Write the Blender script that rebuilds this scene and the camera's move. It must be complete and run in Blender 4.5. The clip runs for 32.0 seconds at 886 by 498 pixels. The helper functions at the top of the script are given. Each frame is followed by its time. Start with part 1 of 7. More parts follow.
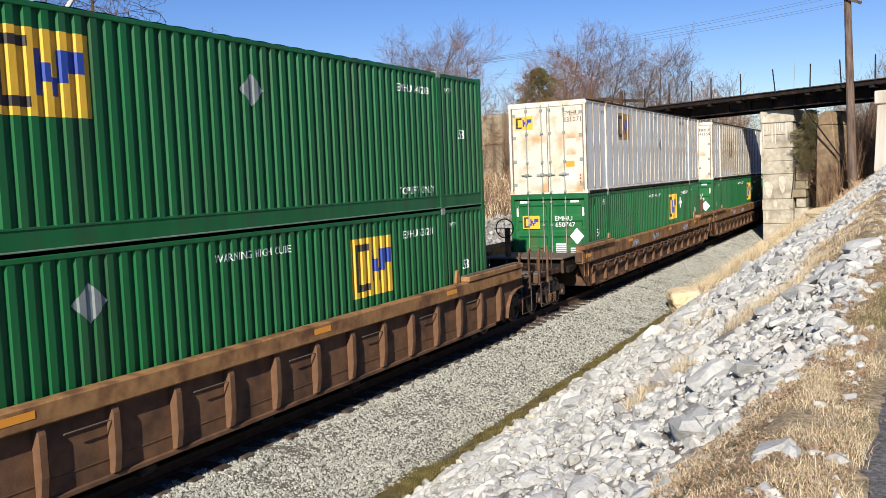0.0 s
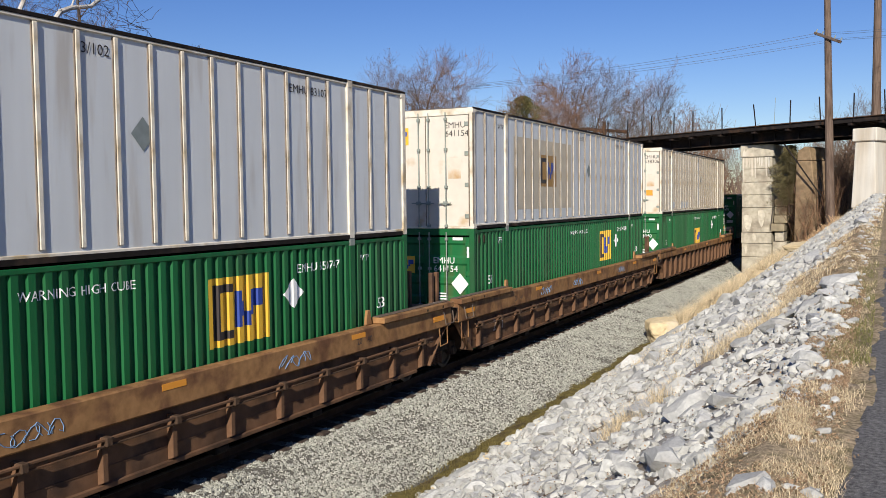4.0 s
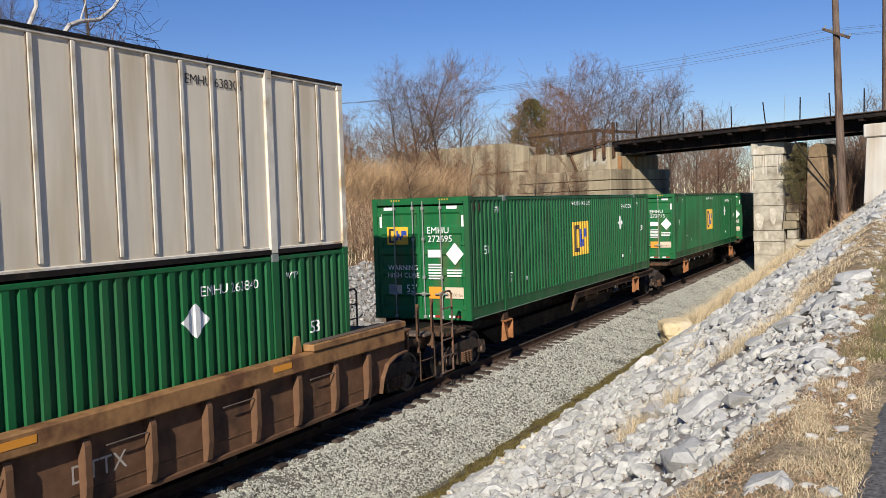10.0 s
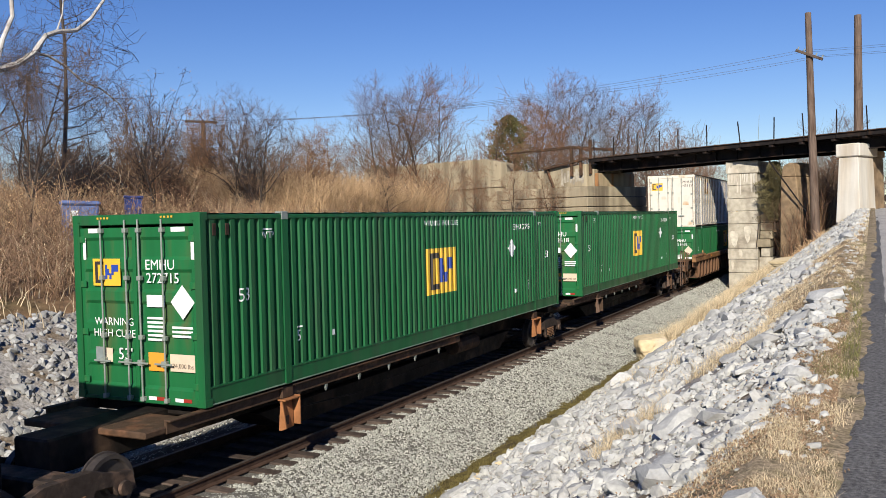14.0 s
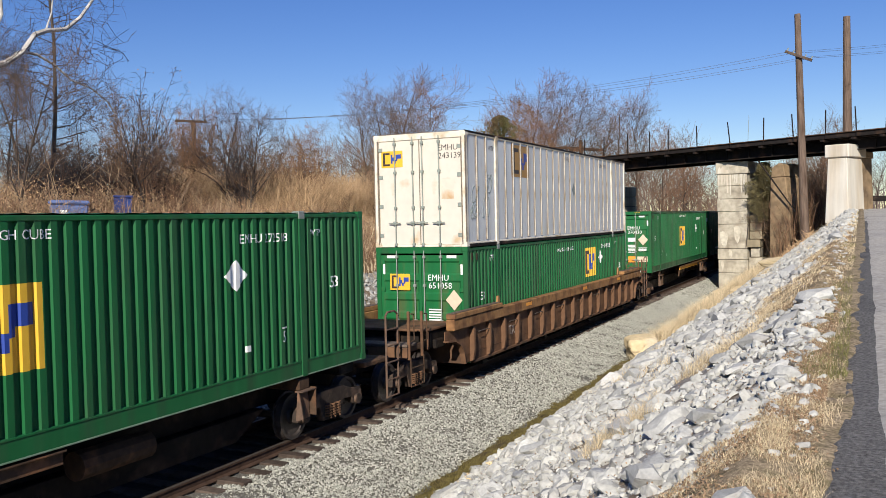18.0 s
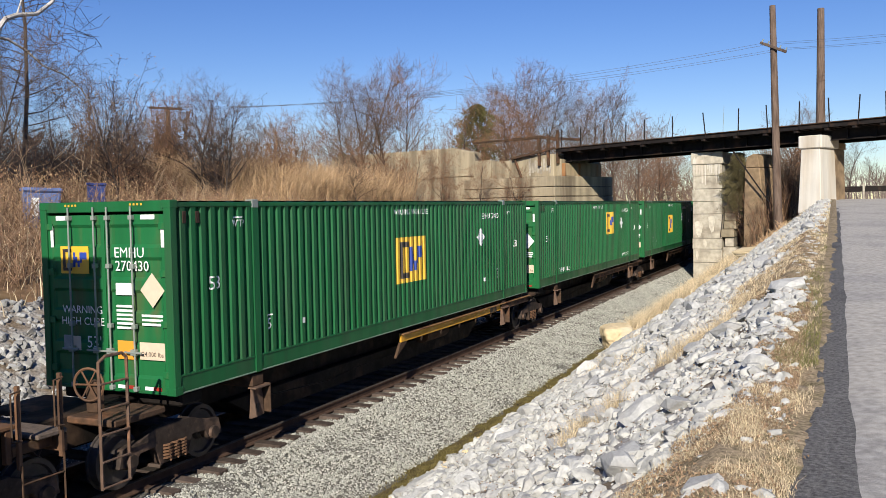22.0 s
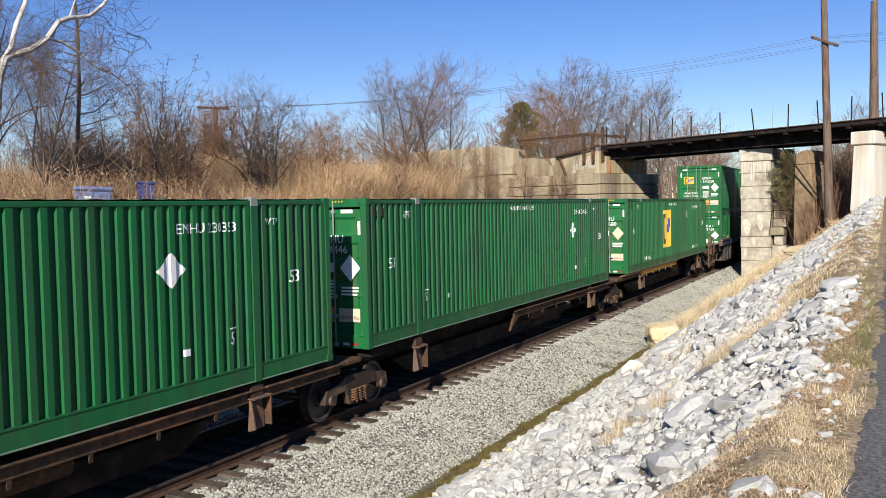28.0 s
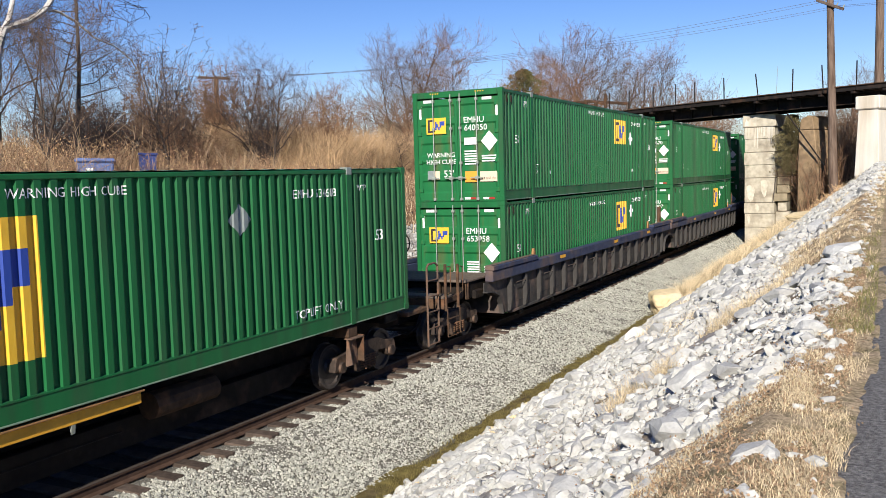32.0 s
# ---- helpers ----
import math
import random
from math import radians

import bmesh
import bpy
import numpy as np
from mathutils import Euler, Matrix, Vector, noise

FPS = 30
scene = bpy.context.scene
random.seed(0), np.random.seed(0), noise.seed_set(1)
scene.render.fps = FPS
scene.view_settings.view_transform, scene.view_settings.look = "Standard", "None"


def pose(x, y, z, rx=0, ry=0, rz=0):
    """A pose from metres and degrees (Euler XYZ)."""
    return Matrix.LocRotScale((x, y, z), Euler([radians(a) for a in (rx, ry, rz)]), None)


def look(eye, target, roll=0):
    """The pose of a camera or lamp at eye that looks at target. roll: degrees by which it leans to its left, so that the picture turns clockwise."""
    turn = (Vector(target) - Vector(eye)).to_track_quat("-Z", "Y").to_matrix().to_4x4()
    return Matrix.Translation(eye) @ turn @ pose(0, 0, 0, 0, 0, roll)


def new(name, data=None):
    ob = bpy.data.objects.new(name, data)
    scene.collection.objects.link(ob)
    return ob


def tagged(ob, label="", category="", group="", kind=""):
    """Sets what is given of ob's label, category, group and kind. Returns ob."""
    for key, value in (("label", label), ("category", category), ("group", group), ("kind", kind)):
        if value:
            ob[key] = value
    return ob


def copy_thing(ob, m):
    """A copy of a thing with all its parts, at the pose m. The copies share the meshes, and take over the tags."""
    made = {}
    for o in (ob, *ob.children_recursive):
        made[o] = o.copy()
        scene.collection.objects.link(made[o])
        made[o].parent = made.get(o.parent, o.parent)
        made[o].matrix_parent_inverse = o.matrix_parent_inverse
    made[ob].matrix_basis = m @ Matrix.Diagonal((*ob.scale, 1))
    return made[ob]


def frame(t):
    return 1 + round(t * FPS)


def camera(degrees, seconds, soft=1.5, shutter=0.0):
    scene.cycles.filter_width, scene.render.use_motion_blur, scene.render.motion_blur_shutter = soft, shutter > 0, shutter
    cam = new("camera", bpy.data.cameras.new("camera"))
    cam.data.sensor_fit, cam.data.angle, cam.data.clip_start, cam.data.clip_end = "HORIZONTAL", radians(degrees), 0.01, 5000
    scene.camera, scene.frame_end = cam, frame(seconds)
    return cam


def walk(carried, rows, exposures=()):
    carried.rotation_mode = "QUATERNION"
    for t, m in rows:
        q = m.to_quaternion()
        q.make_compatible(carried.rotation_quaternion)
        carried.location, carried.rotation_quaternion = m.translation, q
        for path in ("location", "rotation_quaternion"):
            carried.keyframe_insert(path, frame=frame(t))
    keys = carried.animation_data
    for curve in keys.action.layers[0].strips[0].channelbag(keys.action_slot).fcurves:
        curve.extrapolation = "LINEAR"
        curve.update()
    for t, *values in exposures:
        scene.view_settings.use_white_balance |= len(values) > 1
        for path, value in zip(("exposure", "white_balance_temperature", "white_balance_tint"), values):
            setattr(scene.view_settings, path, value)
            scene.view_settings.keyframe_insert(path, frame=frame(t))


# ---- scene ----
# camera: carried by hand on the verge above the track; the train runs along y at x = 0, rail tops at z = 0
EYE = (10.07, 0.0, 3.90)
TURNS = [  # seconds, yaw, pitch, roll
    (0, 28.03, -4.73, 2.27), (0.5, 27.72, -3.72, 2.85), (1, 26.89, -3.28, 2.68), (1.5, 26.38, -3.81, 2.18), (2, 26.37, -3.66, 1.64),
    (2.5, 26.32, -2.76, 1.07), (4.5, 26.97, -3.33, 0.60), (5, 27.10, -3.38, 0.88), (5.5, 27.49, -3.37, 1.12), (6, 27.95, -3.32, 1.19),
    (6.5, 27.96, -3.07, 1.30), (7, 28.01, -2.82, 1.24), (7.5, 27.83, -2.66, 1.14), (8, 27.59, -2.58, 1.19), (8.5, 27.49, -2.42, 1.22),
    (9, 27.32, -2.51, 1.19), (9.5, 27.61, -2.65, 1.52), (10, 27.55, -2.85, 1.83), (10.5, 27.57, -2.95, 2.03), (11, 27.78, -2.89, 1.85),
    (11.5, 27.52, -2.87, 1.45), (12, 27.35, -2.86, 1.22), (12.5, 27.01, -2.72, 1.22), (13, 26.63, -2.06, 1.03), (13.5, 26.19, -1.80, 1.12),
    (14, 26.08, -1.90, 1.29), (14.5, 26.02, -2.15, 1.38), (16.5, 25.87, -2.06, 1.28), (17, 25.58, -2.04, 1.26), (17.5, 25.58, -1.90, 1.20),
    (18, 25.48, -1.91, 1.23), (18.5, 25.51, -2.12, 1.29), (19, 25.42, -2.25, 1.32), (19.5, 25.26, -2.23, 1.36), (20, 24.96, -2.48, 1.31),
    (20.5, 24.61, -2.42, 1.14), (21, 24.33, -2.50, 1.02), (21.5, 24.19, -2.64, 1.01), (22, 23.97, -2.66, 1.03), (22.5, 23.73, -2.81, 1.08),
    (23, 23.79, -2.94, 1.26), (23.5, 23.85, -2.90, 1.38), (24, 23.54, -2.59, 1.30), (24.5, 23.26, -2.65, 1.06), (26.5, 25.29, -4.50, 2.14),
    (27, 26.68, -3.18, 1.51), (27.5, 26.15, -1.99, 1.02), (28, 26.83, -2.74, 1.10), (28.5, 26.55, -3.60, 1.50), (29, 26.07, -4.33, 1.42),
    (29.5, 26.68, -4.70, 1.12), (30, 27.12, -4.55, 1.08), (30.5, 27.08, -4.47, 1.07), (31, 26.88, -4.60, 1.15), (31.5, 26.98, -4.59, 1.32),
    (32, 27.00, -4.77, 1.58),
]
cam = camera(53.67, 32.0, soft=0.8)
walk(cam, [(t, pose(*EYE, 90 + pitch, roll, yaw)) for t, yaw, pitch, roll in TURNS], exposures=[(0, 0.5), (1, 0.5), (2, 0.36), (4, 0.26), (6, 0.32), (8, 0.27), (10, 0.24), (11, 0.22), (12, 0.44), (13, 0.42), (14, 0.34), (18, 0.32), (22, 0.4), (24, 0.42), (28, 0.54), (32, 0.6)])

# world, sun
world = bpy.data.worlds.new("sky")
scene.world = world
world.use_nodes = True
wn = world.node_tree.nodes
sky = wn.new("ShaderNodeTexSky")
sky.sky_type = "NISHITA"
sky.sun_disc = False
sky.sun_elevation, sky.sun_rotation = radians(29.0), radians(164.0)
sky.altitude, sky.air_density, sky.dust_density, sky.ozone_density = 200.0, 1.0, 0.0, 2.5
wn["Background"].inputs[1].default_value = 0.080
hue = wn.new("ShaderNodeHueSaturation")
hue.inputs["Hue"].default_value, hue.inputs["Saturation"].default_value = 0.515, 1.28
world.node_tree.links.new(sky.outputs[0], hue.inputs["Color"])
tint = wn.new("ShaderNodeMix")
tint.data_type, tint.blend_type = "RGBA", "MULTIPLY"
tint.inputs[0].default_value = 1.0
tint.inputs[7].default_value = (0.865, 0.885, 1.02, 1)
world.node_tree.links.new(hue.outputs[0], tint.inputs[6])
world.node_tree.links.new(tint.outputs[2], wn["Background"].inputs[0])
sun = new("sun", bpy.data.lights.new("sun", "SUN"))
sun.data.energy, sun.data.angle, sun.data.color = 5.0, radians(0.55), (1.0, 0.925, 0.825)
sun.matrix_world = look((9.2, -32.5, 18.7), (0, 0, 0))


# materials
def mat(name, base, rough=0.6, metal=0.0, grain=0.0, scale=8.0, stain=None, amount=0.0, stain_scale=1.2, bump=0.0, bump_scale=40.0,
        streak=False, island=0.0, rand=0.0, spec=0.5, translucent=0.0):
    """A principled material: base colour with fine grain, large stains, streaks, piece-by-piece variation and bump."""
    m = bpy.data.materials.new(name)
    m.use_nodes = True
    n, l = m.node_tree.nodes, m.node_tree.links
    b = n["Principled BSDF"]
    b.inputs["Roughness"].default_value, b.inputs["Metallic"].default_value = rough, metal
    b.inputs["Specular IOR Level"].default_value = spec
    tc = n.new("ShaderNodeTexCoord")
    mp = n.new("ShaderNodeMapping")
    l.new(tc.outputs["Object"], mp.inputs[0])
    mp.inputs["Scale"].default_value = (1, 1, 0.12) if streak else (1, 1, 1)
    rgb = n.new("ShaderNodeRGB")
    rgb.outputs[0].default_value = (*base, 1)
    colour = rgb.outputs[0]

    def mix(fac, a, c, mode="MIX"):
        x = n.new("ShaderNodeMix")
        x.data_type, x.blend_type = "RGBA", mode
        if isinstance(fac, float):
            x.inputs[0].default_value = fac
        else:
            l.new(fac, x.inputs[0])
        l.new(a, x.inputs[6])
        if isinstance(c, tuple):
            x.inputs[7].default_value = (*c, 1)
        else:
            l.new(c, x.inputs[7])
        return x.outputs[2]

    def ramp(src, lo, hi, a=0.0, c=1.0):
        r = n.new("ShaderNodeMapRange")
        l.new(src, r.inputs[0])
        for i, v in zip((1, 2, 3, 4), (lo, hi, a, c)):
            r.inputs[i].default_value = v
        return r.outputs[0]

    def noisy(s, detail=4.0, vec=mp.outputs[0]):
        t = n.new("ShaderNodeTexNoise")
        t.inputs["Scale"].default_value, t.inputs["Detail"].default_value = s, detail
        l.new(vec, t.inputs["Vector"])
        return t.outputs[0]

    if stain:
        big = ramp(noisy(stain_scale, 6.0), 0.62 - 0.3 * amount, 0.75 - 0.2 * amount)
        colour = mix(big, colour, stain)
    if grain:
        v = ramp(noisy(scale), 0.25, 0.75, 1 - grain, 1 + grain)
        g = n.new("ShaderNodeCombineColor")
        for i in range(3):
            l.new(v, g.inputs[i])
        colour = mix(1.0, colour, g.outputs[0], "MULTIPLY")
    if island or rand:
        if island:
            src = n.new("ShaderNodeNewGeometry").outputs["Random Per Island"]
        else:
            src = n.new("ShaderNodeObjectInfo").outputs["Random"]
        amp = island or rand
        v = ramp(src, 0.0, 1.0, 1 - amp, 1 + amp)
        g = n.new("ShaderNodeCombineColor")
        for i in range(3):
            l.new(v, g.inputs[i])
        colour = mix(1.0, colour, g.outputs[0], "MULTIPLY")
    l.new(colour, b.inputs["Base Color"])
    if bump:
        bp = n.new("ShaderNodeBump")
        bp.inputs["Strength"].default_value, bp.inputs["Distance"].default_value = bump, 0.02
        l.new(noisy(bump_scale, 6.0, tc.outputs["Object"]), bp.inputs["Height"])
        l.new(bp.outputs[0], b.inputs["Normal"])
    if rough > 0.3 and grain:
        l.new(ramp(noisy(scale * 0.4), 0.3, 0.7, rough - 0.12, min(1.0, rough + 0.12)), b.inputs["Roughness"])
    return m


GREEN = mat("green_paint", (0.010, 0.109, 0.033), 0.45, grain=0.16, scale=3.5, stain=(0.020, 0.085, 0.032), amount=0.4, stain_scale=2.6, streak=True, spec=0.25)
GREEN_DOOR = mat("green_door_paint", (0.012, 0.125, 0.038), 0.45, grain=0.14, scale=5.0, stain=(0.06, 0.10, 0.035), amount=0.3, stain_scale=3.5, streak=True, spec=0.25)
GREEN_LIP = mat("green_edge_highlight", (0.17, 0.24, 0.17), 0.5, grain=0.3, scale=3.0, stain=(0.03, 0.12, 0.045), amount=0.4, stain_scale=1.5)
YELLOW = mat("yellow_decal", (0.72, 0.42, 0.03), 0.5, grain=0.08, scale=4.0)
OCHRE = mat("faded_ochre_decal", (0.36, 0.205, 0.06), 0.6, grain=0.12, scale=3.0)
INK = mat("dark_ink", (0.030, 0.022, 0.020), 0.55)
BLUE = mat("blue_ink", (0.020, 0.055, 0.30), 0.5)
PAPER = mat("white_sticker", (0.78, 0.78, 0.74), 0.5, grain=0.06, scale=9.0)
TANPAPER = mat("faded_cream_sticker", (0.62, 0.50, 0.36), 0.6, grain=0.08, scale=9.0)
RED = mat("red_reflector", (0.30, 0.03, 0.02), 0.35)
ORANGE = mat("orange_sticker", (0.75, 0.30, 0.03), 0.5)
GREYDIA = mat("grey_placard", (0.20, 0.23, 0.22), 0.55, grain=0.2, scale=6.0)
GALV = mat("galvanised_steel", (0.27, 0.30, 0.26), 0.5, 0.3, grain=0.15, scale=10.0)
WHITE = mat("white_paint", (0.585, 0.605, 0.60), 0.45, bump=0.35, bump_scale=1.6, grain=0.06, scale=3.0, stain=(0.47, 0.45, 0.41), amount=0.25, stain_scale=2.8, streak=True)
WHITE_DOOR = mat("white_door_paint", (0.62, 0.57, 0.48), 0.5, grain=0.06, scale=4.0, stain=(0.50, 0.38, 0.24), amount=0.08, stain_scale=1.6)
RUST_DOOR = mat("white_door_rust_stained", (0.62, 0.56, 0.46), 0.5, grain=0.10, scale=4.0, stain=(0.46, 0.30, 0.15), amount=0.42, stain_scale=1.5)
SEAL_AND_SHADE = mat("dark_seal_and_rib_shade", (0.17, 0.135, 0.10), 0.8, grain=0.4, scale=5.0)
ROD_W = mat("dirty_white_rod", (0.46, 0.42, 0.35), 0.5, grain=0.25, scale=9.0)
SPRAY = mat("pale_blue_spray", (0.16, 0.27, 0.42), 0.8, grain=0.3, scale=9.0)
BINPALE = mat("faded_blue_plastic", (0.10, 0.145, 0.30), 0.6, grain=0.2, scale=4.0)
DIRTY = mat("dirty_cream_paint", (0.74, 0.655, 0.50), 0.55, bump=0.35, bump_scale=1.6, grain=0.12, scale=3.0, stain=(0.62, 0.52, 0.355), amount=0.5, stain_scale=1.8, streak=True)
TAN = mat("tan_grime", (0.52, 0.45, 0.33), 0.6, grain=0.12, scale=2.5, streak=True)
CHALK = mat("worn_white_stencil", (0.45, 0.40, 0.34), 0.8, grain=0.3, scale=8.0)
# Sun on the ribs is put into this lighter colour; the stains are wear.
RIB_W = mat("sun_lightened_worn_white", (0.70, 0.64, 0.52), 0.5, grain=0.15, scale=6.0, stain=(0.44, 0.34, 0.20), amount=0.3, stain_scale=2.0)
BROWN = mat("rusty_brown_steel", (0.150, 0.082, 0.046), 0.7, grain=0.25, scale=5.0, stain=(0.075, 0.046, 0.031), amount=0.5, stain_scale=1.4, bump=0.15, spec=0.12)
# Orange-brown about twice as light as the side steel, for chords and end beams.
BROWN_TOP = mat("light_orange_brown_steel", (0.30, 0.162, 0.068), 0.65, grain=0.25, scale=7.0, stain=(0.15, 0.075, 0.038), amount=0.45, stain_scale=2.4, bump=0.15, spec=0.12)
BLUEGREY = mat("grey_blue_steel", (0.050, 0.047, 0.044), 0.65, grain=0.2, scale=5.0, stain=(0.14, 0.10, 0.08), amount=0.4, stain_scale=1.4, bump=0.15, spec=0.12)
BLUE_TOP = mat("dull_blue_steel", (0.040, 0.050, 0.090), 0.6, grain=0.2, scale=4.0, stain=(0.13, 0.09, 0.07), amount=0.3, bump=0.15, spec=0.12)
DARK = mat("black_grimy_steel", (0.016, 0.013, 0.011), 0.7, grain=0.3, scale=8.0, stain=(0.07, 0.045, 0.03), amount=0.3, bump=0.2, spec=0.12)
RUSTDARK = mat("dark_rusty_steel", (0.075, 0.047, 0.030), 0.75, grain=0.3, scale=8.0, stain=(0.15, 0.075, 0.04), amount=0.35, stain_scale=2.0, bump=0.3, spec=0.12)
TRUCK = mat("greasy_cast_steel", (0.042, 0.032, 0.026), 0.7, grain=0.3, scale=9.0, stain=(0.13, 0.085, 0.06), amount=0.4, stain_scale=3.0, bump=0.3, spec=0.12)
WHEEL = mat("worn_wheel_steel", (0.06, 0.05, 0.045), 0.55, 0.3, grain=0.3, scale=9.0)
GRATE = mat("worn_deck_plate", (0.13, 0.10, 0.078), 0.75, grain=0.3, scale=14.0, bump=0.4, spec=0.12)
RUSTORANGE = mat("orange_rust", (0.33, 0.145, 0.06), 0.8, grain=0.3, scale=6.0, stain=(0.16, 0.075, 0.04), amount=0.35, stain_scale=3.0, bump=0.3, spec=0.1)
FOOTSTEEL = mat("dusty_brown_steel", (0.125, 0.083, 0.060), 0.8, grain=0.3, scale=8.0, stain=(0.20, 0.11, 0.065), amount=0.3, stain_scale=3.0, bump=0.3, spec=0.1)
YELLOWBAR = mat("safety_yellow_paint", (0.68, 0.34, 0.025), 0.6, grain=0.15, scale=6.0)
RAILHEAD = mat("polished_rail", (0.085, 0.068, 0.055), 0.55, 0.3)
OIL_AND_SHADE = mat("oil_and_shade_dark_ballast", (0.040, 0.034, 0.028), 0.95, grain=0.5, scale=30.0, bump=1.0, bump_scale=60.0, spec=0.08)
THATCH = mat("flattened_straw_and_soil", (0.30, 0.235, 0.15), 0.95, grain=0.6, scale=34.0, stain=(0.17, 0.14, 0.075), amount=0.55, stain_scale=5.5, bump=0.35, bump_scale=75.0, spec=0.1)
RAILWEB = mat("rusty_rail", (0.07, 0.043, 0.03), 0.8, grain=0.3, scale=7.0, bump=0.3, spec=0.12)
TIE = mat("weathered_tie", (0.085, 0.065, 0.052), 0.9, grain=0.35, scale=9.0, stain=(0.06, 0.042, 0.034), amount=0.4, stain_scale=2.5, bump=0.5, rand=0.3, spec=0.12)
BALLAST = mat("ballast_bed", (0.15, 0.142, 0.12), 0.95, grain=0.55, scale=45.0, bump=1.0, bump_scale=60.0, spec=0.12)
GRAVEL = mat("gravel_stones", (0.345, 0.345, 0.295), 0.9, grain=0.15, scale=30.0, island=0.42, spec=0.12)
LIME = mat("limestone_riprap", (0.45, 0.448, 0.412), 0.9, grain=0.22, scale=22.0, stain=(0.385, 0.375, 0.345), amount=0.4, stain_scale=2.6, bump=0.6, bump_scale=30.0, island=0.17, spec=0.12)
# The same limestone, its colour darkened for the shading on the far bank.
LIME_SHADED = mat("shaded_riprap_stone", (0.345, 0.345, 0.325), 0.9, grain=0.3, scale=7.0, stain=(0.24, 0.23, 0.21), amount=0.5, stain_scale=2.6, bump=0.5, bump_scale=9.0, island=0.22, spec=0.12)
LIME_PART = mat("limestone_blocks", (0.43, 0.43, 0.405), 0.9, grain=0.2, scale=5.0, stain=(0.385, 0.375, 0.345), amount=0.4, stain_scale=1.2, bump=0.4, bump_scale=9.0, rand=0.17, spec=0.12)
CREAMROCK = mat("cream_sandstone", (0.62, 0.50, 0.30), 0.9, grain=0.15, scale=5.0, stain=(0.50, 0.44, 0.33), amount=0.3, bump=0.4, bump_scale=9.0)
FINES = mat("limestone_chips", (0.34, 0.32, 0.285), 0.95, grain=0.5, scale=16.0, stain=(0.20, 0.155, 0.105), amount=0.5, stain_scale=1.6, bump=1.0, bump_scale=22.0, spec=0.12)
SOIL = mat("leafy_soil", (0.20, 0.125, 0.068), 0.95, grain=0.45, scale=3.5, stain=(0.11, 0.095, 0.045), amount=0.4, stain_scale=0.35, bump=0.8, bump_scale=9.0, spec=0.12)
MOSS = mat("mossy_ditch_soil", (0.150, 0.120, 0.040), 0.95, grain=0.5, scale=5.0, stain=(0.10, 0.075, 0.04), amount=0.5, stain_scale=1.5, bump=0.8, bump_scale=18.0, spec=0.12)
ASPHALT = mat("dark_asphalt", (0.135, 0.13, 0.122), 0.92, grain=0.6, scale=38.0, stain=(0.085, 0.083, 0.08), amount=0.3, bump=0.6, bump_scale=90.0, spec=0.12)
PAVING = mat("pale_worn_paving", (0.41, 0.385, 0.335), 0.9, grain=0.3, scale=14.0, stain=(0.33, 0.315, 0.285), amount=0.5, stain_scale=0.7, bump=0.35, bump_scale=70.0, spec=0.12)
CONCRETE = mat("weathered_concrete", (0.44, 0.40, 0.315), 0.9, grain=0.25, scale=4.0, stain=(0.27, 0.235, 0.18), amount=0.5, stain_scale=1.1, bump=0.6, bump_scale=5.0, spec=0.12)
CONCRETE_OLD = mat("stained_old_concrete", (0.36, 0.305, 0.205), 0.92, grain=0.35, scale=1.6, stain=(0.19, 0.155, 0.105), amount=0.55, stain_scale=0.9, bump=0.8, bump_scale=7.0, streak=True, spec=0.12)
BROWNSTONE = mat("brown_old_masonry", (0.26, 0.185, 0.11), 0.95, grain=0.3, scale=3.0, stain=(0.14, 0.10, 0.065), amount=0.5, stain_scale=0.8, bump=0.6, bump_scale=6.0, spec=0.1)
WHITEWASH = mat("whitewashed_concrete", (0.60, 0.565, 0.485), 0.85, grain=0.15, scale=4.0, streak=True, stain=(0.42, 0.335, 0.225), amount=0.5, stain_scale=0.8, bump=0.5, bump_scale=5.0)
RUSTCONC = mat("rust_stained_concrete", (0.33, 0.26, 0.16), 0.9, grain=0.35, scale=3.0, stain=(0.28, 0.14, 0.06), amount=0.35, stain_scale=1.4, bump=0.5, bump_scale=6.0, streak=True, spec=0.1)
PALECONC = mat("pale_lime_film", (0.56, 0.52, 0.42), 0.9, grain=0.2, scale=6.0, stain=(0.46, 0.41, 0.32), amount=0.5, stain_scale=2.0, spec=0.1)
IRON = mat("black_bridge_iron", (0.018, 0.015, 0.014), 0.75, grain=0.3, scale=5.0, stain=(0.05, 0.03, 0.02), amount=0.25, bump=0.3, spec=0.12)
POLE = mat("weathered_pole_wood", (0.150, 0.108, 0.082), 0.9, grain=0.35, scale=14.0, streak=True, stain=(0.09, 0.06, 0.045), amount=0.4, stain_scale=5.0, bump=0.5, spec=0.12)
BARK = mat("grey_brown_bark", (0.062, 0.047, 0.038), 0.95, grain=0.3, scale=6.0, spec=0.12)
BARK_DARK = mat("dark_grey_bark", (0.078, 0.066, 0.058), 0.95, grain=0.35, scale=7.0, spec=0.12)
DITCHWEED = mat("brown_green_moss", (0.135, 0.110, 0.040), 0.95, island=0.35, spec=0.1)
TWIG = mat("fine_twigs", (0.135, 0.092, 0.064), 0.95, island=0.35, spec=0.12)
TWIG_DARK = mat("dark_grey_twigs", (0.068, 0.055, 0.052), 0.95, island=0.3, spec=0.1)
STALK_PALE = mat("pale_sapling_stems", (0.36, 0.26, 0.16), 0.95, island=0.3, spec=0.1)
TWIG_RED = mat("reddish_twigs", (0.20, 0.115, 0.068), 0.95, island=0.45, spec=0.12)
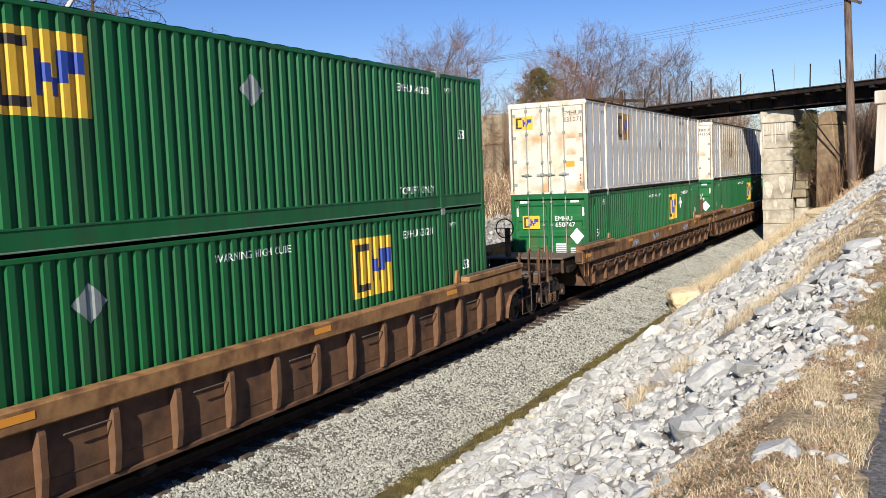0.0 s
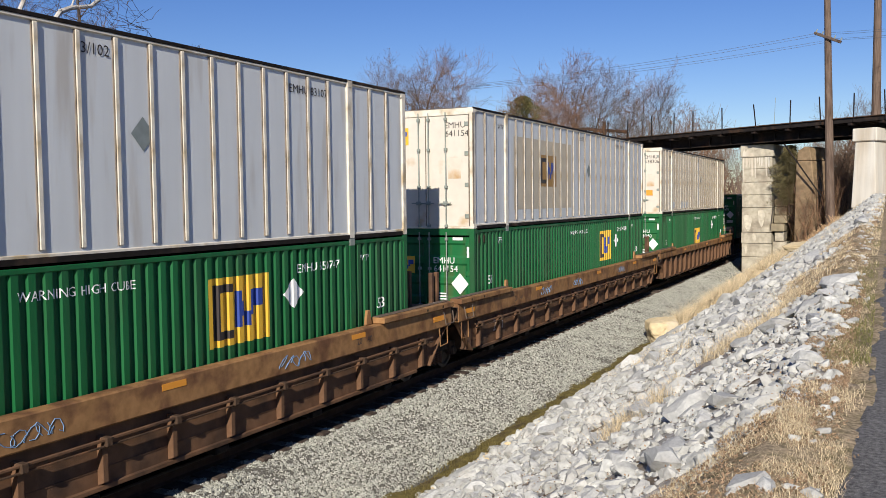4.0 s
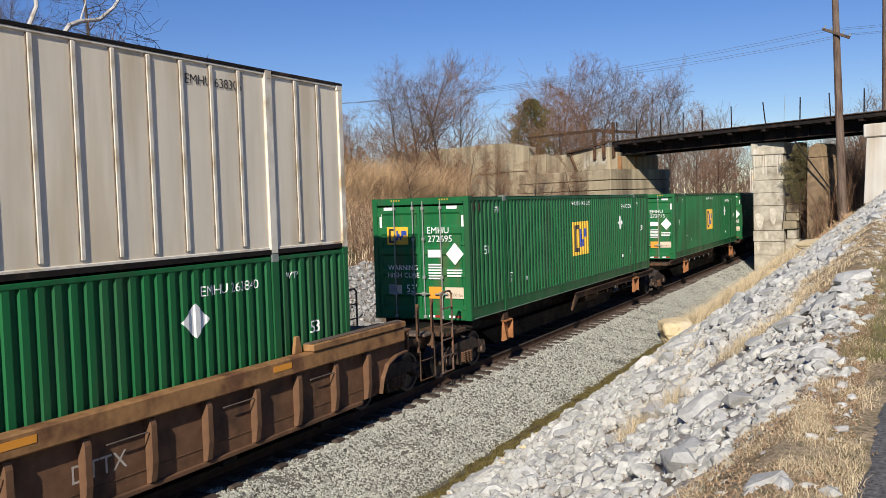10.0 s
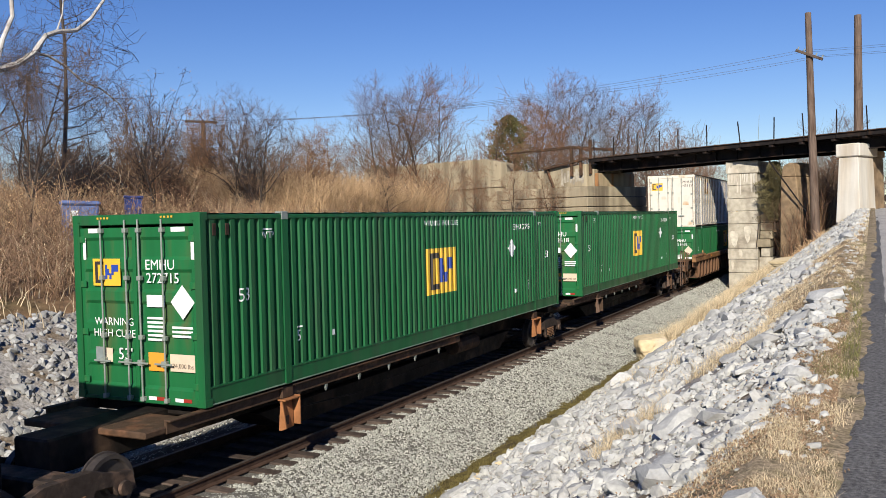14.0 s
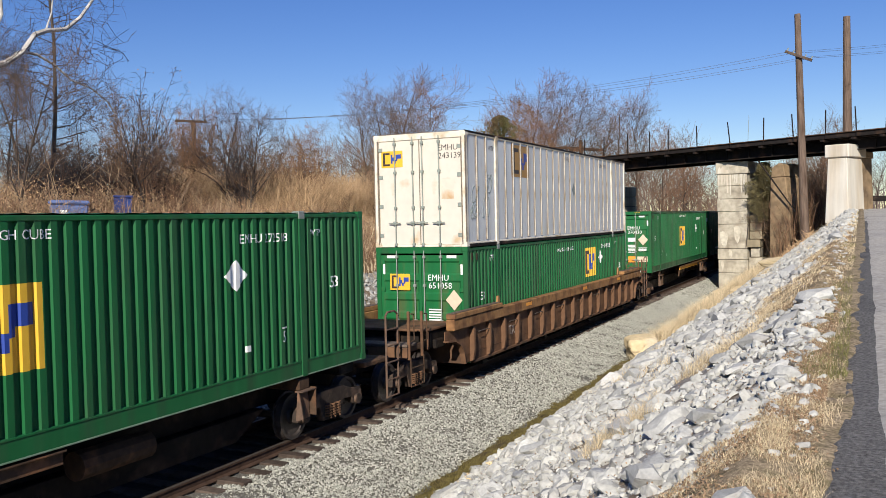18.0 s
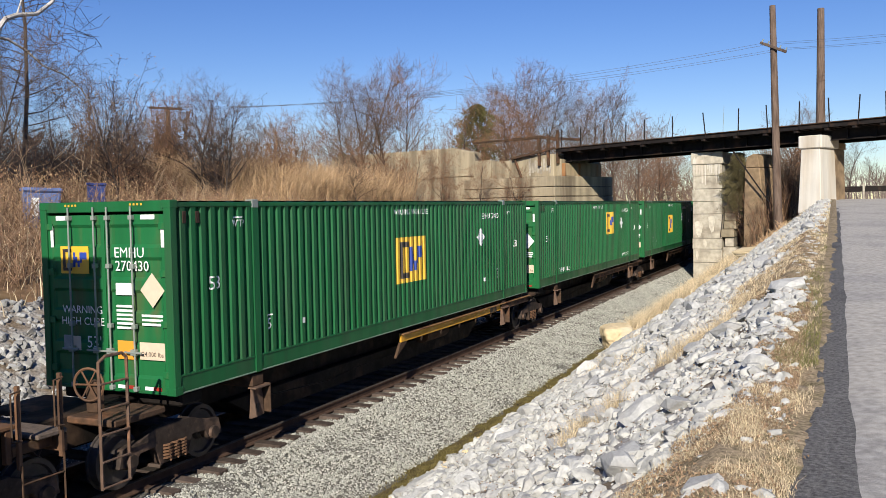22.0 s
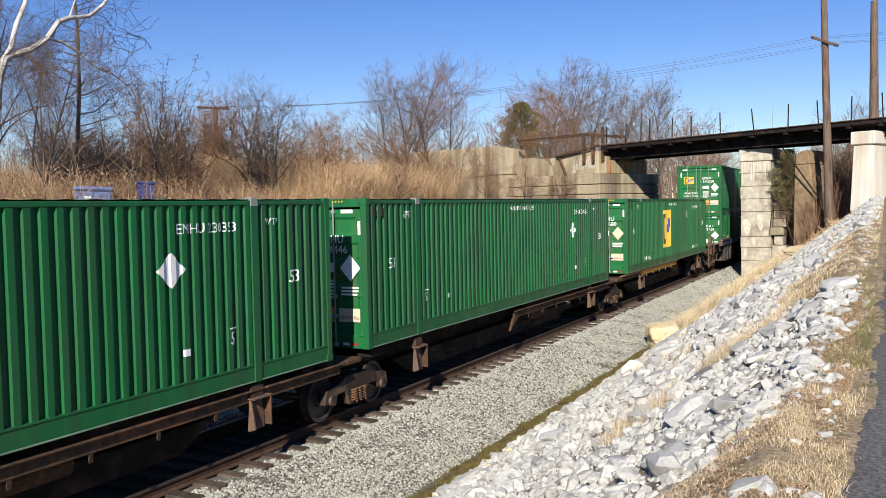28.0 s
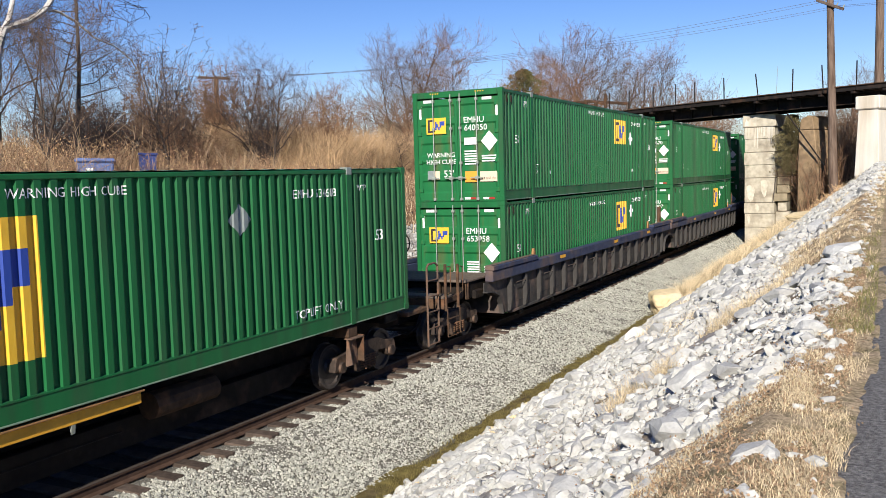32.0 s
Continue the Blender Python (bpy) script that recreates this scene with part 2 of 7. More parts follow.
SYCAMORE = mat("white_sycamore_bark", (0.50, 0.475, 0.43), 0.85, grain=0.3, scale=2.0, stain=(0.24, 0.20, 0.16), amount=0.4, stain_scale=1.6)
BRAMBLE = mat("brown_bramble_canes", (0.27, 0.175, 0.11), 0.95, island=0.5, spec=0.1)
SYCLOW = mat("flaking_brown_bark", (0.10, 0.078, 0.06), 0.95, grain=0.35, scale=4.0, stain=(0.22, 0.19, 0.15), amount=0.15, stain_scale=1.5, spec=0.1)
STALK = mat("dry_brush_stalks", (0.44, 0.30, 0.17), 0.95, island=0.5, spec=0.12)
STRAW = mat("dry_straw_grass", (0.58, 0.475, 0.31), 0.95, island=0.45, spec=0.12)
GRASSGREEN = mat("winter_grass", (0.165, 0.155, 0.062), 0.95, island=0.35, spec=0.12)
LEAFLITTER = mat("fallen_leaves", (0.27, 0.185, 0.115), 0.95, island=0.4, spec=0.12)
NEEDLE = mat("dark_cedar_foliage", (0.16, 0.135, 0.065), 0.95, island=0.4, spec=0.12)
NEEDLE_TAN = mat("bronzed_cedar_foliage", (0.12, 0.115, 0.045), 0.95, island=0.4, spec=0.12)
DRYLEAF = mat("dry_brush_leaves", (0.50, 0.34, 0.185), 0.95, island=0.5, spec=0.1)
DEADLEAF = mat("dead_russet_leaves", (0.24, 0.135, 0.075), 0.95, island=0.5, spec=0.1)
SEEDTAN = mat("tan_seed_heads", (0.48, 0.33, 0.19), 0.95, island=0.4, spec=0.1)
PLASTIC_BLUE = mat("blue_plastic", (0.035, 0.06, 0.20), 0.4, grain=0.1, scale=4.0)
WIRE = mat("dark_wire", (0.05, 0.05, 0.055), 0.7)
FARWOOD = mat("far_woods", (0.16, 0.125, 0.105), 1.0, grain=0.4, scale=0.6)
HOUSE_W = mat("white_siding", (0.75, 0.75, 0.73), 0.7, grain=0.05)
ROOF_G = mat("grey_roof", (0.12, 0.12, 0.12), 0.9, grain=0.2)


# building helpers
def part(name, me, material, parent=None, label="", m=None):
    """Links a bmesh or mesh as one object under a thing or part."""
    if isinstance(me, bmesh.types.BMesh):
        data = bpy.data.meshes.new(name)
        me.to_mesh(data)
        me.free()
        me = data
    if material is not None and not me.materials:
        me.materials.append(material)
    ob = new(name, me)
    if parent is not None:
        ob.parent = parent
    if m is not None:
        ob.matrix_basis = m
    if label:
        ob["label"] = label
    return ob


def thing(name, label, category, group="", kind="", m=None):
    ob = tagged(new(name), label, category, group, kind)
    if m is not None:
        ob.matrix_basis = m
    return ob


def box(x0, x1, y0, y1, z0, z1, bevel=0.0, bm=None):
    """A block between two corners, its edges bevelled; added to bm if given."""
    out = bm or bmesh.new()
    geo = bmesh.ops.create_cube(out, size=1.0)["verts"]
    for v in geo:
        v.co = Vector((x0 + (v.co.x + 0.5) * (x1 - x0), y0 + (v.co.y + 0.5) * (y1 - y0), z0 + (v.co.z + 0.5) * (z1 - z0)))
    if bevel:
        edges = list({e for v in geo for e in v.link_edges})
        bmesh.ops.bevel(out, geom=edges, offset=bevel, segments=1, affect="EDGES")
    return out


def rod(a, b, r0, r1=None, sides=8, bm=None):
    """A tapered round bar from a to b, capped."""
    out = bm or bmesh.new()
    a, b = Vector(a), Vector(b)
    way = b - a
    m = Matrix.Translation((a + b) / 2) @ way.to_track_quat("Z", "Y").to_matrix().to_4x4()
    bmesh.ops.create_cone(out, cap_ends=True, segments=sides, radius1=r0, radius2=r0 if r1 is None else r1, depth=way.length, matrix=m)
    return out


def bent(points, r, sides=6, bm=None):
    """One round bar bent through the points."""
    out = bm or bmesh.new()
    pts = [Vector(p) for p in points]
    ways = [(b - a).normalized() for a, b in zip(pts, pts[1:])]
    u = ways[0].orthogonal().normalized()
    rings = []
    for i, p in enumerate(pts):
        d = (ways[max(0, i - 1)] + ways[min(i, len(ways) - 1)])
        d = d.normalized() if d.length > 1e-6 else ways[min(i, len(ways) - 1)]
        u = (u - d * u.dot(d)).normalized()
        v = d.cross(u)
        rings.append([out.verts.new(p + (u * math.cos(2 * math.pi * k / sides) + v * math.sin(2 * math.pi * k / sides)) * r) for k in range(sides)])
    for a, b in zip(rings, rings[1:]):
        for k in range(sides):
            out.faces.new((a[k], a[(k + 1) % sides], b[(k + 1) % sides], b[k]))
    out.faces.new(rings[0][::-1]), out.faces.new(rings[-1])
    return out


def prism(outline, y0, y1, axis="y", bevel=0.0, bm=None):
    """An outline (pairs) pushed along an axis: y takes (x, z) pairs, x takes (y, z), z takes (x, y)."""
    out = bm or bmesh.new()
    put = {"y": lambda p, d: (p[0], d, p[1]), "x": lambda p, d: (d, p[0], p[1]), "z": lambda p, d: (p[0], p[1], d)}[axis]
    a = [out.verts.new(put(p, y0)) for p in outline]
    b = [out.verts.new(put(p, y1)) for p in outline]
    out.faces.new(a), out.faces.new(b[::-1])
    for i in range(len(a)):
        j = (i + 1) % len(a)
        out.faces.new((a[j], a[i], b[i], b[j]))
    bmesh.ops.recalc_face_normals(out, faces=out.faces[:])
    if bevel:
        bmesh.ops.bevel(out, geom=out.edges[:], offset=bevel, segments=1, affect="EDGES")
    return out


SHARED = {}


def shared(key, make, material=None):
    """A mesh made once for all pieces that look alike."""
    if key not in SHARED:
        bm = make()
        data = bpy.data.meshes.new(key if isinstance(key, str) else key[0])
        bm.to_mesh(data)
        bm.free()
        if material is not None:
            data.materials.append(material)
        SHARED[key] = data
    return SHARED[key]


def mesh_np(name, verts, faces, material=None):
    """A mesh from arrays: verts (n, 3), faces (m, 3 or 4)."""
    verts, faces = np.asarray(verts, np.float32), np.asarray(faces, np.int32)
    me = bpy.data.meshes.new(name)
    k = faces.shape[1]
    me.vertices.add(len(verts)), me.loops.add(faces.size), me.polygons.add(len(faces))
    me.vertices.foreach_set("co", verts.ravel())
    me.loops.foreach_set("vertex_index", faces.ravel())
    me.polygons.foreach_set("loop_start", np.arange(0, faces.size, k, dtype=np.int32))
    me.update(calc_edges=True)
    me.shade_flat()
    if material is not None:
        me.materials.append(material)
    return me


def sticks(p0, p1, r0, r1, sides=3):
    """Arrays of thin tapered bars: verts and quads."""
    p0, p1, r0, r1 = np.asarray(p0, float), np.asarray(p1, float), np.asarray(r0, float), np.asarray(r1, float)
    way = p1 - p0
    way /= np.linalg.norm(way, axis=1, keepdims=True) + 1e-9
    ref = np.where(np.abs(way[:, 2:3]) > 0.9, np.array([[1.0, 0, 0]]), np.array([[0, 0, 1.0]]))
    u = np.cross(way, ref)
    u /= np.linalg.norm(u, axis=1, keepdims=True) + 1e-9
    v = np.cross(way, u)
    rings = []
    for p, r in ((p0, r0), (p1, r1)):
        for k in range(sides):
            a = 2 * math.pi * k / sides
            rings.append(p + (u * math.cos(a) + v * math.sin(a)) * r[:, None])
    verts = np.stack(rings, 1).reshape(-1, 3)
    base = np.arange(len(p0))[:, None] * 2 * sides
    quads = [np.concatenate([base + k, base + (k + 1) % sides, base + sides + (k + 1) % sides, base + sides + k], 1) for k in range(sides)]
    return verts, np.stack(quads, 1).reshape(-1, 4)


def rock_shapes(n, points, seed, flat=0.75):
    """Angular broken stones as convex hulls of random points: list of (verts, tris)."""
    rng = random.Random(seed)
    out = []
    for _ in range(n):
        bm = bmesh.new()
        for _ in range(points):
            d = Vector((rng.gauss(0, 1), rng.gauss(0, 1), rng.gauss(0, 1))).normalized() * rng.uniform(0.8, 1.0)
            bm.verts.new((d.x * rng.uniform(0.85, 1.0), d.y, d.z * flat))
        hull = bmesh.ops.convex_hull(bm, input=bm.verts[:])
        bmesh.ops.delete(bm, geom=list({g for g in hull["geom_interior"] + hull["geom_unused"] if isinstance(g, bmesh.types.BMVert)}), context="VERTS")
        bmesh.ops.triangulate(bm, faces=bm.faces[:])
        bmesh.ops.recalc_face_normals(bm, faces=bm.faces[:])
        bm.verts.index_update()
        out.append((np.array([v.co[:] for v in bm.verts]), np.array([[v.index for v in f.verts] for f in bm.faces])))
        bm.free()
    return out


def rubble_shapes(n, seed):
    """Broken stones with a few broad faces and worn corners: list of (verts, tris)."""
    rng = random.Random(seed)
    out = []
    for _ in range(n):
        bm = bmesh.new()
        ly, lz = rng.uniform(0.55, 0.95), rng.uniform(0.42, 0.75)
        cuts = [(Vector((rng.gauss(0, 1), rng.gauss(0, 1), rng.gauss(0, 1))).normalized(), rng.uniform(0.50, 0.80)) for _ in range(9)]
        for _ in range(34):
            d = Vector((rng.gauss(0, 1), rng.gauss(0, 1), rng.gauss(0, 1))).normalized()
            for c, far in cuts:
                k = d.dot(c)
                if k > far:
                    d = d * (far / k)
            bm.verts.new((d.x * 1.15, d.y * ly * 1.15, d.z * lz * 1.15))
        hull = bmesh.ops.convex_hull(bm, input=bm.verts[:])
        bmesh.ops.delete(bm, geom=list({g for g in hull["geom_interior"] + hull["geom_unused"] if isinstance(g, bmesh.types.BMVert)}), context="VERTS")
        bmesh.ops.dissolve_limit(bm, angle_limit=radians(9), verts=bm.verts[:], edges=bm.edges[:])
        bmesh.ops.triangulate(bm, faces=bm.faces[:])
        bmesh.ops.recalc_face_normals(bm, faces=bm.faces[:])
        bm.verts.index_update()
        out.append((np.array([v.co[:] for v in bm.verts]), np.array([[v.index for v in f.verts] for f in bm.faces])))
        bm.free()
    return out


def turns(n, rng):
    """Random rotation matrices (n, 3, 3)."""
    q = rng.normal(size=(n, 4))
    q /= np.linalg.norm(q, axis=1, keepdims=True)
    w, x, y, z = q.T
    return np.stack([1 - 2 * (y * y + z * z), 2 * (x * y - z * w), 2 * (x * z + y * w), 2 * (x * y + z * w), 1 - 2 * (x * x + z * z), 2 * (y * z - x * w),
                     2 * (x * z - y * w), 2 * (y * z + x * w), 1 - 2 * (x * x + y * y)], 1).reshape(-1, 3, 3)


def lying(n, rng, tilt):
    """Rotations that spin freely about the upright and tip by about tilt degrees."""
    a, b, c = rng.random(n) * 2 * math.pi, np.radians(rng.normal(0, tilt, n)), np.radians(rng.normal(0, tilt, n))
    out = np.zeros((n, 3, 3))
    ca, sa, cb, sb, cc, sc = np.cos(a), np.sin(a), np.cos(b), np.sin(b), np.cos(c), np.sin(c)
    out[:, 0, 0], out[:, 0, 1], out[:, 0, 2] = ca * cb, ca * sb * sc - sa * cc, ca * sb * cc + sa * sc
    out[:, 1, 0], out[:, 1, 1], out[:, 1, 2] = sa * cb, sa * sb * sc + ca * cc, sa * sb * cc - ca * sc
    out[:, 2, 0], out[:, 2, 1], out[:, 2, 2] = -sb, cb * sc, cb * cc
    return out


def scatter(name, shapes, places, sizes, rng, material, tilt=None, slope=0.0):
    """One mesh of many stones."""
    verts, faces, base = [], [], 0
    rot = turns(len(places), rng) if tilt is None else lying(len(places), rng, tilt)
    if slope:
        rot = np.einsum("ij,njk->nik", np.array(Matrix.Rotation(radians(slope), 3, "Y")), rot)
    pick = rng.integers(0, len(shapes), len(places))
    for k, (v, f) in enumerate(shapes):
        idx = np.nonzero(pick == k)[0]
        if not len(idx):
            continue
        vv = np.einsum("nij,vj->nvi", rot[idx], v) * sizes[idx][:, None, None] + places[idx][:, None, :]
        ff = f[None] + (np.arange(len(idx)) * len(v))[:, None, None] + base
        verts.append(vv.reshape(-1, 3)), faces.append(ff.reshape(-1, 3))
        base += len(idx) * len(v)
    return mesh_np(name, np.concatenate(verts), np.concatenate(faces), material)


def lettering(text, size, material, align="CENTER"):
    """A flat mesh of writing in the built-in font, in its own x, y plane."""
    key = ("lettering", text, size, material.name, align)
    if key not in SHARED:
        cu = bpy.data.curves.new("lettering", "FONT")
        cu.body, cu.size, cu.align_x, cu.align_y, cu.resolution_u = text, size, align, "CENTER", 2
        ob = bpy.data.objects.new("lettering", cu)
        me = bpy.data.meshes.new_from_object(ob)
        bpy.data.objects.remove(ob)
        me.materials.clear()
        me.materials.append(material)
        SHARED[key] = me
    return SHARED[key]


# ground, track bed, banks and road
def road_z(y):
    return 2.33 + 0.034 * min(max(y, -20.0), 49.0)


def smooth(a, b, t):
    t = min(max((t - a) / (b - a), 0.0), 1.0)
    return t * t * (3 - 2 * t)


def ground_z(x, y):
    """Height of the ground sheet: cutting with the track in its floor, road verge on one side, brushy bank on the other."""
    rz = road_z(y)
    if x >= 9.9:
        z = rz - 0.05
        far = 3.95
        return z + (far - z) * smooth(60, 110, y) if x > 25 else z
    if x > 3.6:
        k = (x - 3.6) / 5.9
        return -0.78 + (rz + 0.72) * min(1.0, k)
    if x > -3.3:
        return -0.78
    if x > -7.2:
        return -0.78 + 2.55 * (-3.3 - x) / 3.9
    if x > -12.0:
        return 1.77 + 1.75 * (-7.2 - x) / 4.8
    return 3.52 + 1.4 * smooth(12, 32, -x)


EDGE_Y = (2, 4.8, 5.3, 5.8, 6.5, 12, 13, 14, 17.5, 18.5, 19.5, 20.5, 23, 24.5, 44, 50)
EDGE_X = (8.62, 8.90, 9.18, 9.48, 9.64, 9.80, 9.1, 8.65, 8.6, 9.3, 9.4, 8.9, 8.9, 9.7, 9.92, 9.9)


def rock_edge(y):
    """Upper limit of the riprap on the near bank, where soil and grass take over."""
    return float(np.interp(y, EDGE_Y, EDGE_X)) + 0.10 * math.sin(y * 2.9) + 0.07 * math.sin(y * 7.3 + 1)


def road_edge_x(y):
    """Where the dark asphalt strip begins beside the verge."""
    return float(np.interp(y, (3, 4.3, 5.8, 7.5, 10, 20, 45), (9.80, 9.87, 9.94, 9.97, 10.0, 10.06, 10.3))) + 0.025 * math.sin(y * 2.1) + 0.012 * math.sin(y * 6.7)


def sheet(name, xs, ys, zf, material, rough=0.0):
    verts = [(x, y, zf(x, y) + (rough * noise.noise((x * 1.7, y * 1.7, 0.3)) if rough else 0)) for y in ys for x in xs]
    n = len(xs)
    faces = [(j * n + i, j * n + i + 1, (j + 1) * n + i + 1, (j + 1) * n + i) for j in range(len(ys) - 1) for i in range(n - 1)]
    me = mesh_np(name, verts, faces, material)
    me.shade_smooth()
    return me


def steps(*runs):
    out = []
    for a, b, d in runs:
        k = max(1, round((b - a) / d))
        out += [a + (b - a) * i / k for i in range(k)]
    return out + [runs[-1][1]]


gx = steps((-2000, -200, 300), (-200, -40, 20), (-40, -12, 2), (-12, -3.3, 0.45), (-3.3, 3.3, 2.2), (3.3, 9.9, 0.33), (9.9, 12, 1.05), (12, 40, 7), (40, 200, 40), (200, 2000, 300))
gy = steps((-400, -20, 76), (-20, 60, 0.8), (60, 110, 5), (110, 400, 58), (400, 3000, 520))
ground = part("ground", sheet("ground", gx, gy, lambda x, y: ground_z(x, y) - (0.14 if 8.9 < x < 20 else 0.0), SOIL, 0.07), None)
tagged(ground, "brown leaf-strewn soil of a railway cutting with grassy verges", "ground", kind="structure")


def bed_z(x, y):
    a = abs(x)
    return -0.205 if a < 1.5 else -0.205 - 0.47 * (a - 1.5) / 1.95


bed = part("ballast_bed", sheet("ballast_bed", [-3.5, -3.3, -2.4, -1.5, -0.8, 0, 0.8, 1.5, 1.9, 2.4, 2.8, 3.2, 3.5, 3.7], steps((-40, 60, 0.5), (60, 330, 10)), bed_z, BALLAST, 0.03), None)
tagged(bed, "grey crushed-stone ballast bed under the railway track", "ballast", kind="structure")
ditch = part("ditch", sheet("ditch", [3.25, 3.4, 3.55, 3.7, 3.9, 4.2], steps((-20, 55, 0.4)), lambda x, y: max(-0.645, ground_z(x, y) + 0.06) + 0.06 * noise.noise((x * 4, y * 2.2, 3.3)), MOSS, 0.03), None)
tagged(ditch, "narrow mossy ditch of damp brown soil beside the ballast", "ditch", kind="structure")
# Sheet coloured dark for the train's shade as well as for oil.
under_train = part("oily_ballast", sheet("oily_ballast", [-2.3, -1.5, -0.6, 0.0, 0.45, 0.62], steps((-40, 60, 0.7), (60, 330, 10)), lambda x, y: bed_z(x, y) + 0.012, OIL_AND_SHADE, 0.01), None)
tagged(under_train, "dark ballast under the train, oil and shade in its colour", "ballast", kind="structure")
verge = part("verge", sheet("verge", steps((7.9, 10.2, 0.1)), steps((-25, 2, 0.6), (2, 26, 0.12), (26, 60, 0.4)), lambda x, y: ground_z(x, y) - 0.06 + 0.16 * smooth(rock_edge(y) - 0.15, rock_edge(y) + 0.15, x) - 0.05 * smooth(9.4, 9.9, x) - 0.35 * max(0.0, x - road_edge_x(y)) + 0.03 * noise.noise((x * 3.1, y * 2.1, 8.0)) + 0.016 * noise.noise((x * 9.0, y * 8.0, 2.0)), THATCH), None)
tagged(verge, "verge of flattened straw and soil beside the road", "verge", kind="structure")
ROAD_EDGE = 9.97
edge = part("road_edge", sheet("road_edge", [9.66, 9.74, 9.82, 9.87, 9.92, ROAD_EDGE, 10.01, 10.06, 10.2, 10.35, 10.5, 10.65, 10.8], steps((-30, 30, 0.16), (30, 100, 0.6)), lambda x, y: road_z(y) + (-0.10 if x > 10.7 else -0.9 * max(0.0, road_edge_x(y) - x)) - 0.012, ASPHALT, 0.0), None)
tagged(edge, "dark asphalt strip along the edge of the road", "road", kind="structure")
road = part("road", sheet("road", [10.05, 10.11, 10.17, 10.23, 10.29, 10.36, 10.45, 10.6, 11.0, 12.5, 14.5, 16.2], steps((-30, 40, 0.2), (40, 140, 2.0)), lambda x, y: road_z(y) - 0.034 * (1 - smooth(10.02, 10.30, x - 0.004 * max(0.0, y - 8))) + (0.006 * noise.noise((x * 4, y * 0.9, 4.4)) + 0.003 * noise.noise((x * 11, y * 5, 1.1)) if x < 10.55 else 0.0), PAVING, 0.0), None)
tagged(road, "pale worn road paving climbing beside the railway", "road", kind="structure")

# track: two rails and cross ties
track = thing("railway_track", "steel rails on weathered wooden ties in grey ballast", "railway track", kind="structure")
for side in (-1, 1):
    c = 0.7535 * side
    web = prism([(c - 0.07, -0.17), (c + 0.07, -0.17), (c + 0.07, -0.155), (c + 0.012, -0.13), (c + 0.012, -0.045), (c + 0.034, -0.035), (c + 0.034, -0.012),
                 (c - 0.034, -0.012), (c - 0.034, -0.035), (c - 0.012, -0.045), (c - 0.012, -0.13), (c - 0.07, -0.155)], -40, 330)
    rail = part("rail", web, RAILWEB, track)
    part("rail_head", box(c - 0.034, c + 0.034, -40, 330, -0.012, 0.0, 0.003), RAILHEAD, rail, "polished running surface")
tie_mesh = shared("tie", lambda: box(-1.3, 1.3, -0.115, 0.115, -0.33, -0.155, 0.012), TIE)
rng = random.Random(5)
for i in range(120):
    part("tie", tie_mesh, None, track, m=pose(rng.uniform(-0.05, 0.05), -4 + i * 0.535 + rng.uniform(-0.03, 0.03), rng.uniform(-0.012, 0.012), 0, 0, rng.uniform(-1.2, 1.2)))

# loose gravel on the shoulder that the camera sees, and along the far side
nrng = np.random.default_rng(11)
pebbles = rock_shapes(8, 9, 21)


def gravel(n, x0, x1, y0, y1, zf, lo, hi):
    y = y0 + (y1 - y0) * nrng.random(n) ** 1.35
    x = x0 + (x1 - x0) * nrng.random(n)
    z = np.array([zf(a, b) for a, b in zip(x, y)])
    s = lo + (hi - lo) * nrng.random(n) ** 1.6
    return np.stack([x, y, z + 0.004], 1), s


pa, sa = gravel(64000, 1.0, 3.36, 6.5, 46, bed_z, 0.020, 0.043)
pb, sb = gravel(5000, -3.3, -0.9, 6, 40, bed_z, 0.02, 0.04)
pc, sc = gravel(9000, 1.1, 3.4, 44, 62, bed_z, 0.03, 0.06)
stones = part("gravel", scatter("gravel", pebbles, np.concatenate([pa, pb, pc]), np.concatenate([sa, sb, sc]), nrng, GRAVEL), None)
tagged(stones, "loose grey crushed ballast stones on the track shoulder", "gravel", kind="stuff")

# riprap: broken limestone on both slopes
rocks = rubble_shapes(30, 33)


def bank_spots(n, x0, x1, y0, y1, lo, hi, power):
    y = y0 + (y1 - y0) * nrng.random(n) ** power
    x = x0 + (x1 - x0) * nrng.random(n)
    s = lo + (hi - lo) * nrng.random(n) ** 2.4
    z = np.array([ground_z(a, b) for a, b in zip(x, y)]) + s * 0.16 + 0.05
    return np.stack([x, y, z], 1), s


def bare(p):
    """Strips of the near bank where soil and straw show between the stones."""
    return np.array([abs(a - 7.75 - 0.23 * (b - 8.5)) < 0.20 if 8.2 < b < 13.5 else b > 8 and noise.noise((a * 0.8, b * 0.22, 1.7)) > (0.62 if b < 14 else 0.36) for a, b, c in p])


fines = part("stone_fines", sheet("stone_fines", steps((4.0, 9.9, 0.2)), steps((2.5, 55, 0.3)), lambda x, y: ground_z(x, y) + 0.05 - 0.14 * smooth(-0.05, 0.25, x - rock_edge(y)) + 0.05 * noise.noise((x * 2.3, y * 2.3, 6.0)) - (0.12 if y > 8 else 0.0) * max(0.0, noise.noise((x * 0.8, y * 0.22, 1.7)) - 0.3), FINES), None)
tagged(fines, "pale crushed limestone chips packed between the riprap", "stone chips", kind="structure")
riprap = thing("riprap_bank", "pale grey broken limestone riprap on the slope above the track", "riprap", kind="structure")
pa, sa = bank_spots(19000, 3.84, 9.95, 2.5, 56, 0.034, 0.125, 1.4)
keep = ~bare(pa) & (pa[:, 0] < np.array([rock_edge(b) for b in pa[:, 1]]))
pa, sa = pa[keep], sa[keep] * np.where(pa[keep][:, 0] > 8.6, 0.85, 1.0) * np.clip(0.75 + pa[keep][:, 1] / 40, 0.8, 1.3)
